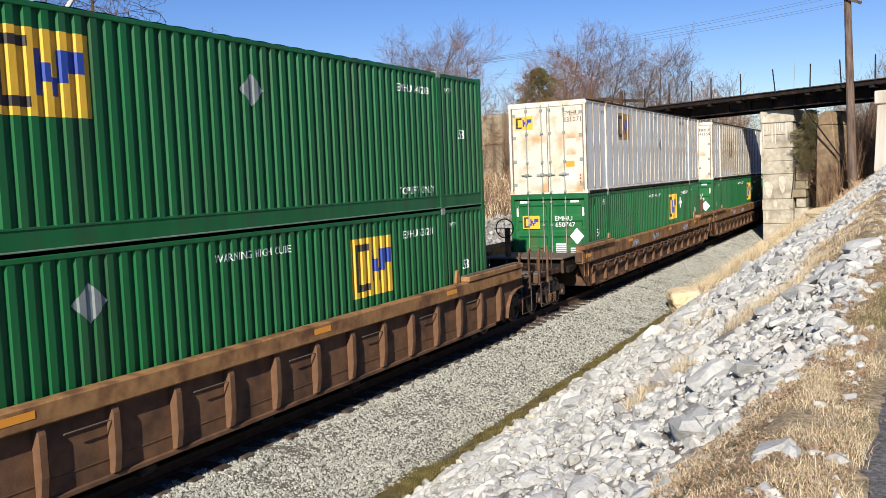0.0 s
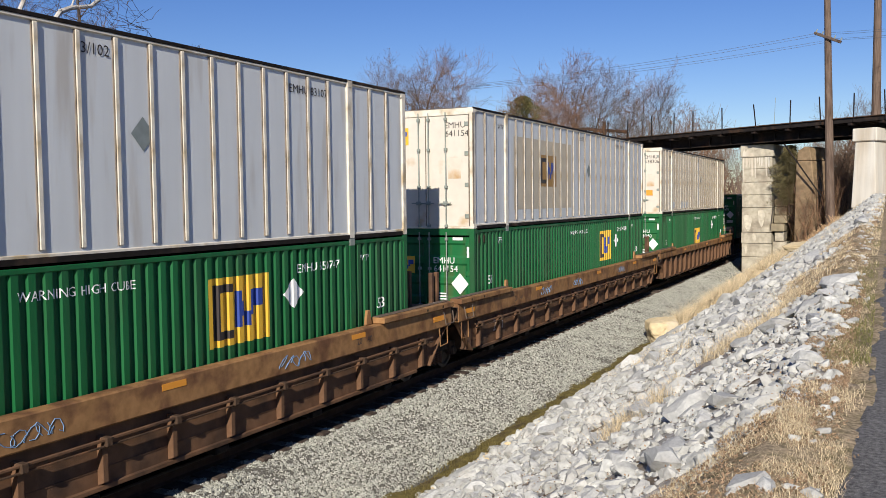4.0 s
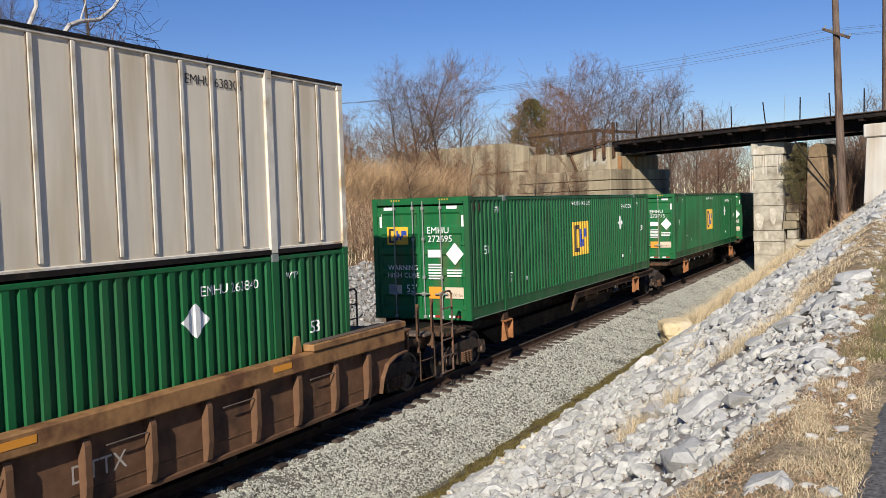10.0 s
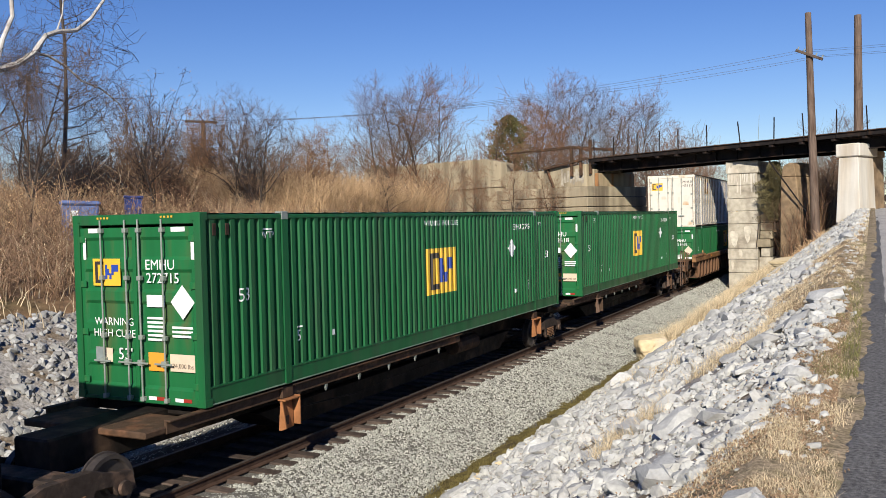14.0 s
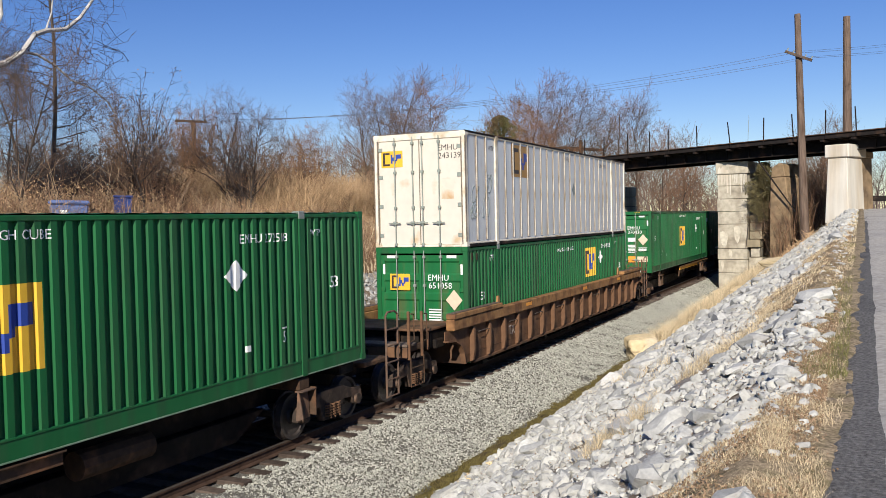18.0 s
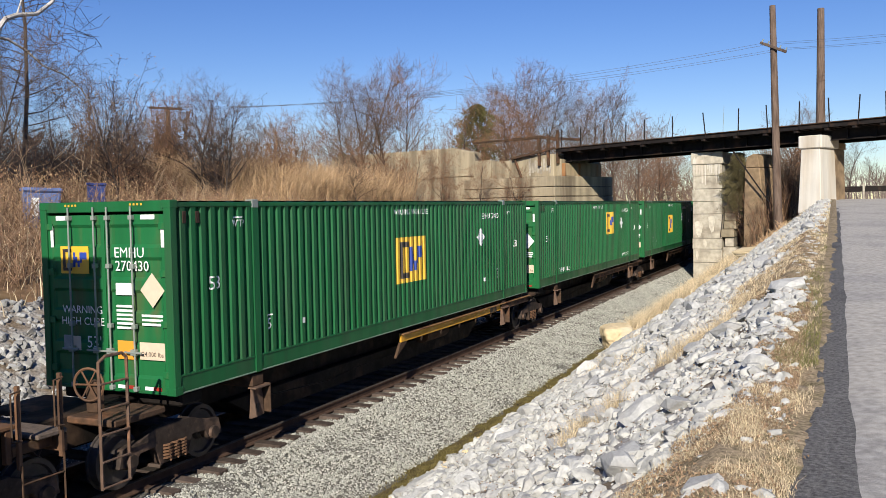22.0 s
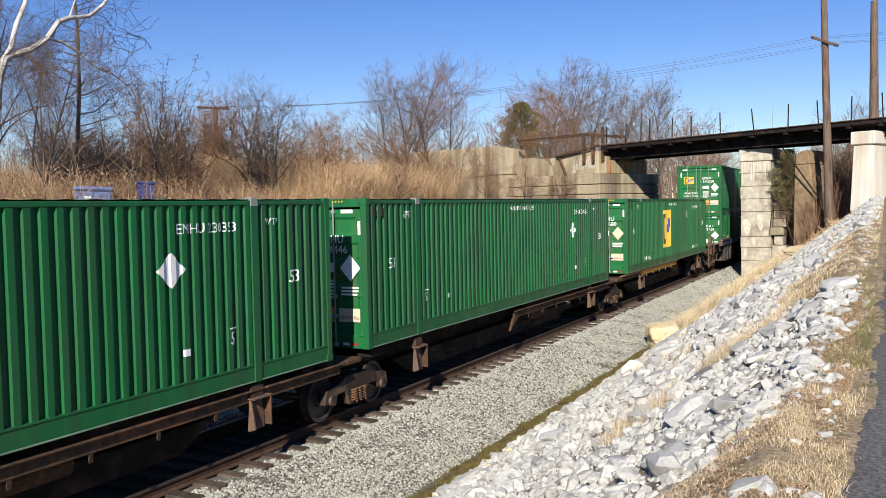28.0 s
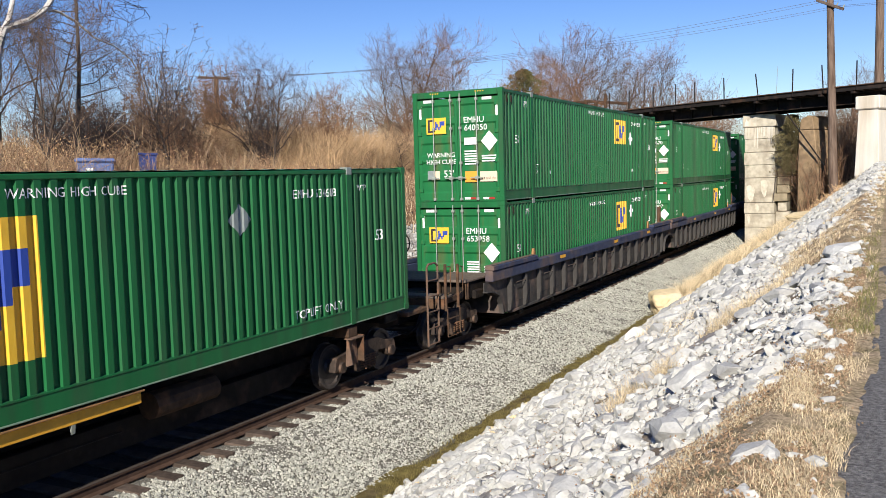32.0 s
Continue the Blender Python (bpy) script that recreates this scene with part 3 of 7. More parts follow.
pb, sb = bank_spots(9000, 3.84, 9.7, 3.0, 24, 0.018, 0.045, 1.2)
keep = pb[:, 0] < np.array([rock_edge(b) + 0.05 for b in pb[:, 1]])
part("loose_stones", scatter("loose_stones", rocks, np.concatenate([pa, pb[keep]]), np.concatenate([sa, sb[keep]]), nrng, LIME, 24, -22), None, riprap)["kind"] = "stuff"
pc, sc = bank_spots(420, 3.8, 4.6, 8, 40, 0.03, 0.10, 1.0)
part("cream_stones", scatter("cream_stones", rocks, pc, sc, nrng, CREAMROCK, 18, -18), None, riprap, "cream-tinted stones along the foot")["kind"] = "stuff"
block = [mesh_np("stone", v, f, LIME_PART) for v, f in rocks]
BIG = [(9.47, 4.45, 0.115, 20), (9.56, 4.40, 0.085, 75), (8.97, 9.05, 0.15, 10), (8.62, 7.5, 0.21, 40), (8.2, 6.6, 0.20, 100), (9.5, 12.4, 0.26, 15), (9.25, 11.2, 0.22, 60), (8.75, 6.1, 0.15, 130), (9.3, 6.4, 0.12, 0), (9.45, 5.9, 0.10, 30)]
for i in range(300):
    y = 4.5 + 24 * nrng.random() ** 1.3
    x = 4.3 + 5.3 * nrng.random()
    s = (0.085 + 0.125 * nrng.random() ** 2.2) * (0.7 + y / 26)
    a = nrng.random(3) * 360
    if i < len(BIG):
        x, y, s, a[2] = BIG[i]
    elif x > rock_edge(y) - 0.1:
        x -= 1.6
    o = part("stone", block[i % len(block)], None, riprap, m=pose(x, y, ground_z(x, y) + 0.07 + 0.10 * s, (a[0] - 180) * 0.08, -21 + (a[1] - 180) * 0.08, 0) @ pose(0, 0, 0, 0, 0, a[2]))
    o.scale = (s * 1.15, s * 0.95, s * 0.85)
vp, vs = bank_spots(1500, 8.5, 9.8, 3.4, 40, 0.015, 0.075, 1.2)
part("verge_stones", scatter("verge_stones", rocks, vp + np.array([0, 0, 0.01]), vs, nrng, LIME, 14, -8), None, riprap)["kind"] = "stuff"
far_fines = part("stone_fines", sheet("far_fines", steps((-7.3, -3.2, 0.41)), steps((3, 50, 0.6)), lambda x, y: ground_z(x, y) + 0.05 + 0.05 * noise.noise((x * 2.3, y * 2.3, 6.0)), FINES), None)
tagged(far_fines, "grey crushed stone packed between the riprap", "stone chips", kind="structure")
far_riprap = thing("riprap_slope", "broken limestone riprap with shade in its grey, below the brush", "riprap", kind="structure")
pa, sa = bank_spots(6500, -7.4, -3.2, 5, 44, 0.055, 0.16, 1.15)
part("loose_stones", scatter("loose_stones_far", rocks, pa, sa, nrng, LIME_SHADED, 28, 30), None, far_riprap)["kind"] = "stuff"
boulder = bmesh.new()
bmesh.ops.create_icosphere(boulder, subdivisions=4, radius=1.0)
for v in boulder.verts:
    d = v.co.normalized()
    k = 0.62 / max(abs(d.x) ** 7 + abs(d.y) ** 7 + abs(d.z) ** 7, 1e-6) ** (1 / 7)
    k *= 1 + 0.16 * noise.noise(d * 1.3) + 0.07 * noise.noise(d * 3.7) + 0.03 * noise.noise(d * 9)
    v.co = Vector((d.x * 0.85, d.y * 1.05, d.z * 0.68)) * k * 0.92
o = part("boulder", boulder, CREAMROCK, m=pose(3.82, 27.6, -0.30, 4, -6, 25))
tagged(o, "large cream-coloured sandstone boulder at the foot of the bank", "boulder")
o.scale = (0.95, 0.9, 1.0)
for x, y, rz, sc in ((4.25, 30.4, 70, (0.6, 0.65, 0.5)), (5.3, 40.0, 62, (0.7, 1.9, 0.5)), (6.6, 45.0, 55, (0.7, 1.8, 0.45))):
    c = copy_thing(o, pose(x, y, ground_z(x, y) - 0.02, -4, -16, rz))
    c.scale = sc


# bridge over the track, on piers square to it
SKEW = -23.5
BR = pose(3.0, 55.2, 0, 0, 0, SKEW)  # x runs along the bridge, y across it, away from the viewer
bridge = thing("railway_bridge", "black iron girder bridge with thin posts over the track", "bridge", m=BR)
X0, X1 = -11.0, 24.0


def deck_rise(x):
    return 7.00 + 0.0115 * (x + 8.7)


for dy in (0.0, 2.6):
    gm = bmesh.new()
    for z0, z1, h in ((0.0, 0.05, 0.17), (0.05, 0.57, 0.012), (0.57, 0.62, 0.17)):
        a = [gm.verts.new((x, dy + s * h, deck_rise(x) + z)) for x, z, s in ((X0, z0, -1), (X1, z0, -1), (X1, z1, -1), (X0, z1, -1))]
        b = [gm.verts.new((x, dy + s * h, deck_rise(x) + z)) for x, z, s in ((X0, z0, 1), (X1, z0, 1), (X1, z1, 1), (X0, z1, 1))]
        gm.faces.new(a), gm.faces.new(b[::-1])
        for i in range(4):
            gm.faces.new((a[(i + 1) % 4], a[i], b[i], b[(i + 1) % 4]))
    girder = part("girder", gm, IRON, bridge)
    if dy == 0.0:
        stiff = shared("stiffener", lambda: box(-0.03, 0.03, -0.15, -0.012, 0.05, 0.57), IRON)
        for i in range(24):
            x = X0 + 0.7 + i * 1.45
            part("stiffener", stiff, None, girder, m=pose(x, 0, deck_rise(x)))
deck_tie = shared("deck_tie", lambda: box(-0.13, 0.13, -0.75, 3.3, 0.0, 0.2, 0.01), IRON)
for i in range(78):
    x = X0 + 0.3 + i * 0.45
    part("bridge_tie", deck_tie, None, bridge, m=pose(x, rng.uniform(-0.06, 0.06), deck_rise(x) + 0.622))
em = bmesh.new()
v = [em.verts.new((x, y, deck_rise(x) + z)) for x, y, z in ((X0, -0.90, 0.66), (X1, -0.90, 0.66), (X1, -0.82, 0.66), (X0, -0.82, 0.66), (X0, -0.90, 0.90), (X1, -0.90, 0.90), (X1, -0.82, 0.90), (X0, -0.82, 0.90))]
for q in ((0, 1, 5, 4), (1, 2, 6, 5), (2, 3, 7, 6), (3, 0, 4, 7), (4, 5, 6, 7), (3, 2, 1, 0)):
    em.faces.new([v[i] for i in q])
part("edge_beam", em, IRON, bridge)
# Plate added over the ties so no sun stripes fall through the gaps.
dm = bmesh.new()
v = [dm.verts.new((x, y, deck_rise(x) + z)) for z in (0.823, 0.87) for x, y in ((X0, -0.58), (X1, -0.58), (X1, 3.2), (X0, 3.2))]
for q in ((3, 2, 1, 0), (4, 5, 6, 7), (0, 1, 5, 4), (1, 2, 6, 5), (2, 3, 7, 6), (3, 0, 4, 7)):
    dm.faces.new([v[i] for i in q])
part("deck", dm, RUSTDARK, bridge, "solid plate added to block sun between the bridge ties")
post = shared("fence_post", lambda: box(-0.027, 0.027, -0.027, 0.027, 0.0, 1.55, 0.005), IRON)
bracket = shared("bracket", lambda: box(-0.11, 0.11, -1.0, -0.3, 0.50, 0.615, 0.01), IRON)
for x, tip in ((-10.61, 0), (-8.99, 1), (-7.01, -1), (-5.31, 1), (-3.89, 0), (-1.83, -2), (0.42, -7), (2.5, 1), (4.3, -3), (6.1, 1), (7.77, -2), (9.24, 4), (10.65, -1), (12.6, 2), (14.7, -2), (16.8, 3), (18.9, 0), (21.0, -2)):
    part("post", post, None, bridge, m=pose(x + 0.17, -0.94, deck_rise(x) + 0.66, rng.uniform(-2, 2), tip, 0))
    part("bracket", bracket, None, bridge, m=pose(x, 0, deck_rise(x)))
wm = bmesh.new()
v = [wm.verts.new((x, y, deck_rise(x) + z)) for z in (0.905, 0.945) for x, y in ((X0, -1.0), (X1, -1.0), (X1, -0.55), (X0, -0.55))]
for q in ((3, 2, 1, 0), (4, 5, 6, 7), (0, 1, 5, 4), (1, 2, 6, 5), (2, 3, 7, 6), (3, 0, 4, 7)):
    wm.faces.new([v[i] for i in q])
part("walkway_plank", wm, RUSTDARK, bridge, "worn edge plank")
part("thin_rod", rod((1.72, -0.96, deck_rise(1.7) + 0.9), (1.80, -0.96, deck_rise(1.7) + 2.45), 0.016, 0.012, 6), GALV, bridge, "thin pale rod")
bear = shared("bearing", lambda: box(-0.3, 0.3, -0.3, 0.3, 0, 0.66, 0.02), IRON)


def course_pier(name, label, m, w, depth, z0, courses, material, cap, cap_over=0.08, batter=0.0):
    """A pier of stacked blocks with a projecting cap. Courses are heights from the foot up."""
    p = thing(name, label, "bridge pier", m=m)
    z = z0
    for k, h in enumerate(courses):
        g = batter * (sum(courses) - (z - z0))
        part("block", box(-g + rng.uniform(-0.03, 0.02), w + g + rng.uniform(-0.02, 0.03), -g + rng.uniform(-0.02, 0.02), depth + g, z, z + h - 0.018, 0.022), material, p)
        z += h
    part("cap", box(-cap_over, w + cap_over, -cap_over, depth + cap_over, z, z + cap, 0.03), material, p, "weathered projecting cap")
    return p


course_pier("bridge_pier", "pale weathered concrete block pier beside the track, streaked white", pose(2.62, 52.55, 0, 0, 0, -8), 1.66, 3.9, -1.3,
            [1.8, 0.77, 0.63, 1.40, 0.73, 0.72, 0.75, 0.66], CONCRETE, 0.70)
p1 = [o for o in scene.objects if o.name.startswith("bridge_pier")][0]
streak = random.Random(41)
for k in range(15):
    x, w, z = 0.1 + 1.45 * k / 14 + streak.uniform(-0.05, 0.05), streak.uniform(0.04, 0.12), streak.uniform(4.9, 5.95)
    part("lime_streak", prism([(x - w / 2, 6.14), (x + w / 2, 6.14), (x + w * 0.42, z + 0.4 * (6.14 - z)), (x + w * 0.2, z), (x - w * 0.1, z), (x - w * 0.35, z + 0.5 * (6.14 - z))], -0.036, -0.03, "y"), WHITEWASH, p1, "white lime streak")
for x, w, z0, z1 in ((0.35, 0.5, 1.95, 2.9), (1.1, 0.4, 2.2, 3.2), (0.7, 0.25, 1.3, 1.85), (0.25, 0.18, 0.6, 1.2)):
    part("lime_streak", prism([(x - w * 0.5, z1 - 0.1), (x - w * 0.2, z1), (x + w * 0.3, z1 - 0.05), (x + w * 0.5, z1 - 0.3), (x + w * 0.25, z0 + 0.1), (x, z0), (x - w * 0.35, z0 + 0.3)], -0.036, -0.03, "y"), PALECONC, p1, "pale lime stain")
part("cap_crust", prism([(0.05, 6.40), (0.14, 6.62), (0.22, 6.45), (0.34, 6.64), (0.46, 6.42), (0.62, 6.40), (0.7, 6.22), (0.05, 6.22)], -0.092, -0.086, "y"), WHITEWASH, p1, "white lime crust")
part("side_crack", prism([(1.56, 1.92), (1.70, 3.28), (1.74, 3.28), (1.66, 2.4), (1.60, 1.92)], -0.045, -0.03, "y"), INK, p1, "dark open joint")
part("bearing", bear, None, bridge, m=BR.inverted() @ pose(3.1, 56.4, 6.78))
steps_pile = thing("stepped_abutment", "stack of uneven grey stone blocks against the pier", "stone blocks", m=pose(0, 52.7, 0, 0, 0, -4))
for x0, x1, z0, z1, dy in ((4.42, 5.22, 3.36, 3.80, 0.0), (4.40, 5.10, 2.88, 3.34, 0.06), (4.38, 5.06, 2.42, 2.86, 0.0), (4.16, 4.96, 1.96, 2.40, -0.12), (4.42, 4.92, 1.40, 1.94, 0.05), (4.30, 5.05, 0.3, 1.38, 0.1)):
    part("block", box(x0, x1, dy, dy + 1.5, z0, z1, 0.035), CONCRETE_OLD if z1 > 2.0 else CONCRETE, steps_pile)
wp = thing("white_bridge_pier", "whitewashed tapering concrete pier with a heavy cap beside the road", "bridge pier", m=pose(8.50, 48.75, 0, 0, 0, SKEW))
for name, y0, y1, paint in (("shaft", -0.02, 1.75, WHITEWASH), ("rear_shaft", 1.76, 2.9, BROWNSTONE)):
    tp = bmesh.new()
    grow_by = 0.0 if name == "shaft" else -0.05
    lo = [tp.verts.new(c) for c in ((-0.06 - grow_by, y0 - 0.05, 3.3), (1.16 + grow_by, y0 - 0.05, 3.3), (1.16 + grow_by, y1 + 0.05, 3.3), (-0.06 - grow_by, y1 + 0.05, 3.3))]
    hi = [tp.verts.new(c) for c in ((0.06, y0 + 0.06, 6.60), (1.04, y0 + 0.06, 6.60), (1.04, y1, 6.60), (0.06, y1, 6.60))]
    tp.faces.new(lo[::-1]), tp.faces.new(hi)
    for i in range(4):
        tp.faces.new((lo[i], lo[(i + 1) % 4], hi[(i + 1) % 4], hi[i]))
    bmesh.ops.bevel(tp, geom=tp.edges[:], offset=0.03, segments=1, affect="EDGES")
    part(name, tp, paint, wp)
part("cap", box(-0.06, 1.16, -0.06, 2.0, 6.605, 7.27, 0.05), WHITEWASH, wp, "thick weathered cap")
part("rear_cap", box(0.0, 1.10, 2.01, 3.0, 6.605, 6.95, 0.05), BROWNSTONE, wp, "brown broken rear of the cap")
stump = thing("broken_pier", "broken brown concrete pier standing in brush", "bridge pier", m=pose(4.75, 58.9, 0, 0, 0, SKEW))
part("shaft", prism([(0.1, 0.5), (1.75, 0.5), (1.45, 4.0), (1.2, 6.1), (0.2, 6.1), (0.15, 4.0)], 0, 2.4, "y", 0.05), BROWNSTONE, stump)
part("broken_top", prism([(0.22, 6.12), (1.18, 6.12), (1.05, 6.9), (0.75, 7.0), (0.3, 6.75)], 0.05, 2.2, "y", 0.04), BROWNSTONE, stump, "ragged broken top")

# far abutment with its wing wall
AB = pose(-6.33, 54.63, 0, 0, 0, SKEW)  # x runs along the bridge towards the track, y away from the viewer
ab = thing("bridge_abutment", "stained old concrete abutment in stepped courses", "abutment", m=AB)
for x0, y0, z0, z1 in ((-9.0, -0.05, -0.6, 3.86), (-8.8, -0.03, 3.90, 4.52), (-8.6, -0.015, 4.56, 5.16), (-8.4, 0.0, 5.20, 5.86)):
    part("tier", box(x0, -y0, y0, 6.2, z0, z1, 0.035), CONCRETE_OLD, ab)
part("tier_core", box(-8.0, -0.08, 0.08, 6.1, 3.5, 5.5), INK, ab, "dark open joints")
part("bridge_seat", box(-4.5, -0.75, 0.8, 5.2, 5.865, 7.35, 0.05), CONCRETE_OLD, ab, "weathered bridge seat")
part("seat_shoulder", box(-0.74, -0.30, 1.05, 5.2, 5.865, 7.0, 0.04), CONCRETE_OLD, ab, "weathered bridge seat")
part("bearing_shelf", box(-0.29, -0.06, 1.1, 5.0, 5.865, 6.72, 0.03), RUSTCONC, ab, "rust-streaked bearing shelf")
crust = bmesh.new()
for k in range(11):
    y0 = -3.3 + 0.27 * k
    box(y0, y0 + 0.22, -0.012, -0.006, 4.62, 5.02 - 0.22 * abs(math.sin(k * 1.9)), 0, crust)
part("lime_streak", crust, WHITEWASH, ab, "white lime crust below the joint")
crust = bmesh.new()
for k in range(8):
    y0 = -2.9 + 0.25 * k
    box(y0, y0 + 0.2, 0.79, 0.795, 6.0 + 0.25 * abs(math.sin(k * 2.3)), 7.15 - 0.3 * abs(math.sin(k * 1.3)), 0, crust)
part("lime_streak", crust, CONCRETE, ab, "pale lime streaks")
wall = thing("retaining_wall", "tall weathered concrete retaining wall behind brush", "retaining wall", m=pose(-13.81, 59.54, 0, 0, 0, -16))
for i in range(5):
    x0, x1 = -15.2 + i * 3.04, -15.2 + (i + 1) * 3.04 - 0.03
    za, zb = 8.36, 8.36 if i < 4 else 7.92
    part("wall_panel", prism([(x0, 2.5), (x1, 2.5), (x1, zb), (x0 + (1.0 if i == 4 else 0.0), za), (x0, za)], 0, 0.9, "y", 0.03), CONCRETE_OLD, wall)
    part("wall_ledge", box(x0, x1, -0.10, -0.004, 6.15 + 0.06 * (i % 3), 6.30 + 0.06 * (i % 3), 0.03), CONCRETE_OLD, wall)
part("low_wall", box(0.02, 1.5, -0.02, 0.9, 2.5, 7.30, 0.04), CONCRETE_OLD, wall, "lower stepped end of the wall")
part("low_wall", box(1.52, 3.4, 0.03, 0.9, 2.5, 7.18, 0.04), CONCRETE_OLD, wall, "lower stepped end of the wall")
lime = bmesh.new()
for k in range(13):
    y0 = -10.6 + 0.23 * k
    top = 6.9 - 0.13 * k if k < 10 else 5.75
    box(y0, y0 + 0.2, -0.115, -0.106, top - (0.3 if k % 5 else 1.5) - 0.2 * abs(math.sin(k * 1.7)), top + 0.15 * math.sin(k * 2.9), 0, lime)
part("lime_streak", lime, WHITEWASH, wall, "white lime streaks")
plat = thing("timber_platform", "dark timber walkway frame with railing at the bridge end", "platform", m=AB)
for x, y, z0, z1 in ((-1.82, 0.72, 6.6, 8.42), (-1.05, 0.74, 6.6, 8.36), (-0.45, 1.0, 6.7, 8.9)):
    part("post", box(x - 0.085, x + 0.085, y - 0.17, y, z0, z1, 0.01), RUSTDARK, plat)
part("top_beam", box(-4.8, -1.6, 0.52, 0.74, 8.40, 8.58, 0.015), RUSTDARK, plat)
part("top_beam", box(-8.0, -4.78, 0.54, 0.72, 8.44, 8.56, 0.015), RUSTDARK, plat)
part("cross_beam", box(-1.72, -1.52, 0.75, 4.6, 8.38, 8.56, 0.015), RUSTDARK, plat)
part("cross_beam", prism([(-1.6, 8.42), (-0.4, 8.14), (-0.4, 8.28), (-1.6, 8.57)], 0.6, 0.74, "y"), RUSTDARK, plat)
part("floor_beam", prism([(-4.3, 7.12), (-0.5, 7.62), (-0.5, 7.76), (-4.3, 7.26)], 0.5, 0.7, "y"), RUSTDARK, plat)
part("brace", rod((-4.1, 0.7, 7.2), (-3.3, 0.5, 5.9), 0.08, 0.08, 6), RUSTDARK, plat)
prop = part("fallen_timber", rod((5.05, 50.6, 6.75), (6.95, 50.3, 3.9), 0.045, 0.035, 7), IRON)
tagged(prop, "dark fallen timber leaning from the bridge to the bank", "timber")


# bridge group shrunk about 5 per cent towards the camera, to fit its view
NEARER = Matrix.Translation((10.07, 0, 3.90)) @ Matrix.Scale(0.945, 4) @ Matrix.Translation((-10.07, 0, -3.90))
# broken pier first shrunk a further 8 per cent along the same sight lines
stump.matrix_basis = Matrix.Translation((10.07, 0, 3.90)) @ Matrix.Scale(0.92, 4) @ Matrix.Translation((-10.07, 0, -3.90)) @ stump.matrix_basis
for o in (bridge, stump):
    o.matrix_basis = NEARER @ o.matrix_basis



# utility poles and wires
def utility_pole(label, x, y, z0, z1, r, arms, turn, tilt=0.0, lean=0.0):
    p = thing("utility_pole", label, "utility pole", m=pose(x, y, 0, 0, lean, 0))
    part("shaft", rod((0, 0, z0), (0, 0, z1), r * 1.25, r * 0.8, 12), POLE, p)
    for z, w in arms:
        arm = part("crossarm", box(-w, w, -0.07, 0.07, -0.07, 0.07, 0.012), TIE, p, m=pose(0, -r - 0.03, z, 0, tilt, turn))
        for s in (-0.9, -0.45, 0.45, 0.9):
            part("insulator", rod((s * w, 0, 0.07), (s * w, 0, 0.22), 0.035, 0.03, 8), GALV, arm)
    return p


utility_pole("weathered wooden utility pole with a short crossarm", 7.50, 49.5, 1.6, 14.2, 0.19, [(12.0, 0.72)], -8, 27, -1.4)
utility_pole("tall grey-brown wooden pole without crossarms", 9.4, 56.5, 3.0, 15.2, 0.24, [], 0)
utility_pole("far wooden pole whose wide crossarm shows above brush", -26.0, 41.2, 3.5, 10.15, 0.16, [(10.1, 0.95)], 60)


def wire(a, b, sag, r):
    pts = []
    for i in range(25):
        k = i / 24
        pts.append(Vector(a).lerp(Vector(b), k) - Vector((0, 0, sag * 4 * k * (1 - k))))
    return bent(pts, r, 4)


for k, (dx, dz, sg) in enumerate(((-0.62, 0.24, 0.70), (-0.35, 0.16, 0.76), (0.35, -0.06, 0.74), (0.60, -0.12, 0.82))):
    w = part("overhead_wire", wire((7.25 + dx, 49.4 + 0.3 * dx, 12.0 + dz), (-26.2 + dx, 41.2 - dx, 10.12), sg, 0.0085), WIRE)
    tagged(w, "thin dark overhead wire strung between poles", "wire", "overhead wires")
    w = part("overhead_wire", wire((7.25 + dx, 49.4 + 0.3 * dx, 12.0 + dz), (30 + dx, 75 - dx, 17.4 + 1.6 * dz), sg * 0.7, 0.0085), WIRE)
    tagged(w, "thin dark overhead wire strung between poles", "wire", "overhead wires")


# plants
prng = np.random.default_rng(77)


def blades(p, h, lean, width, rng):
    """Many grass blades, each one bent strip of two triangles' worth: verts and tris."""
    n = len(p)
    a = rng.random(n) * 2 * math.pi
    side = np.stack([np.cos(a), np.sin(a), np.zeros(n)], 1) * (width * (0.6 + 0.8 * rng.random(n)))[:, None]
    b = rng.random(n) * 2 * math.pi
    tip = np.stack([np.cos(b), np.sin(b), np.zeros(n)], 1) * (h * lean * rng.random(n))[:, None]
    mid = p + tip * 0.3 + np.stack([np.zeros(n), np.zeros(n), h * 0.55], 1)
    top = p + tip + np.stack([np.zeros(n), np.zeros(n), h], 1)
    v = np.stack([p - side, p + side, mid + side * 0.7, mid - side * 0.7, top], 1).reshape(-1, 3)
    k = np.arange(n)[:, None] * 5
    f = np.concatenate([np.concatenate([k, k + 1, k + 2], 1), np.concatenate([k, k + 2, k + 3], 1), np.concatenate([k + 3, k + 2, k + 4], 1)])
    return v, f


def on_ground(x, y, lift=0.0):
    return np.stack([x, y, np.array([ground_z(a, b) for a, b in zip(x, y)]) + lift], 1)


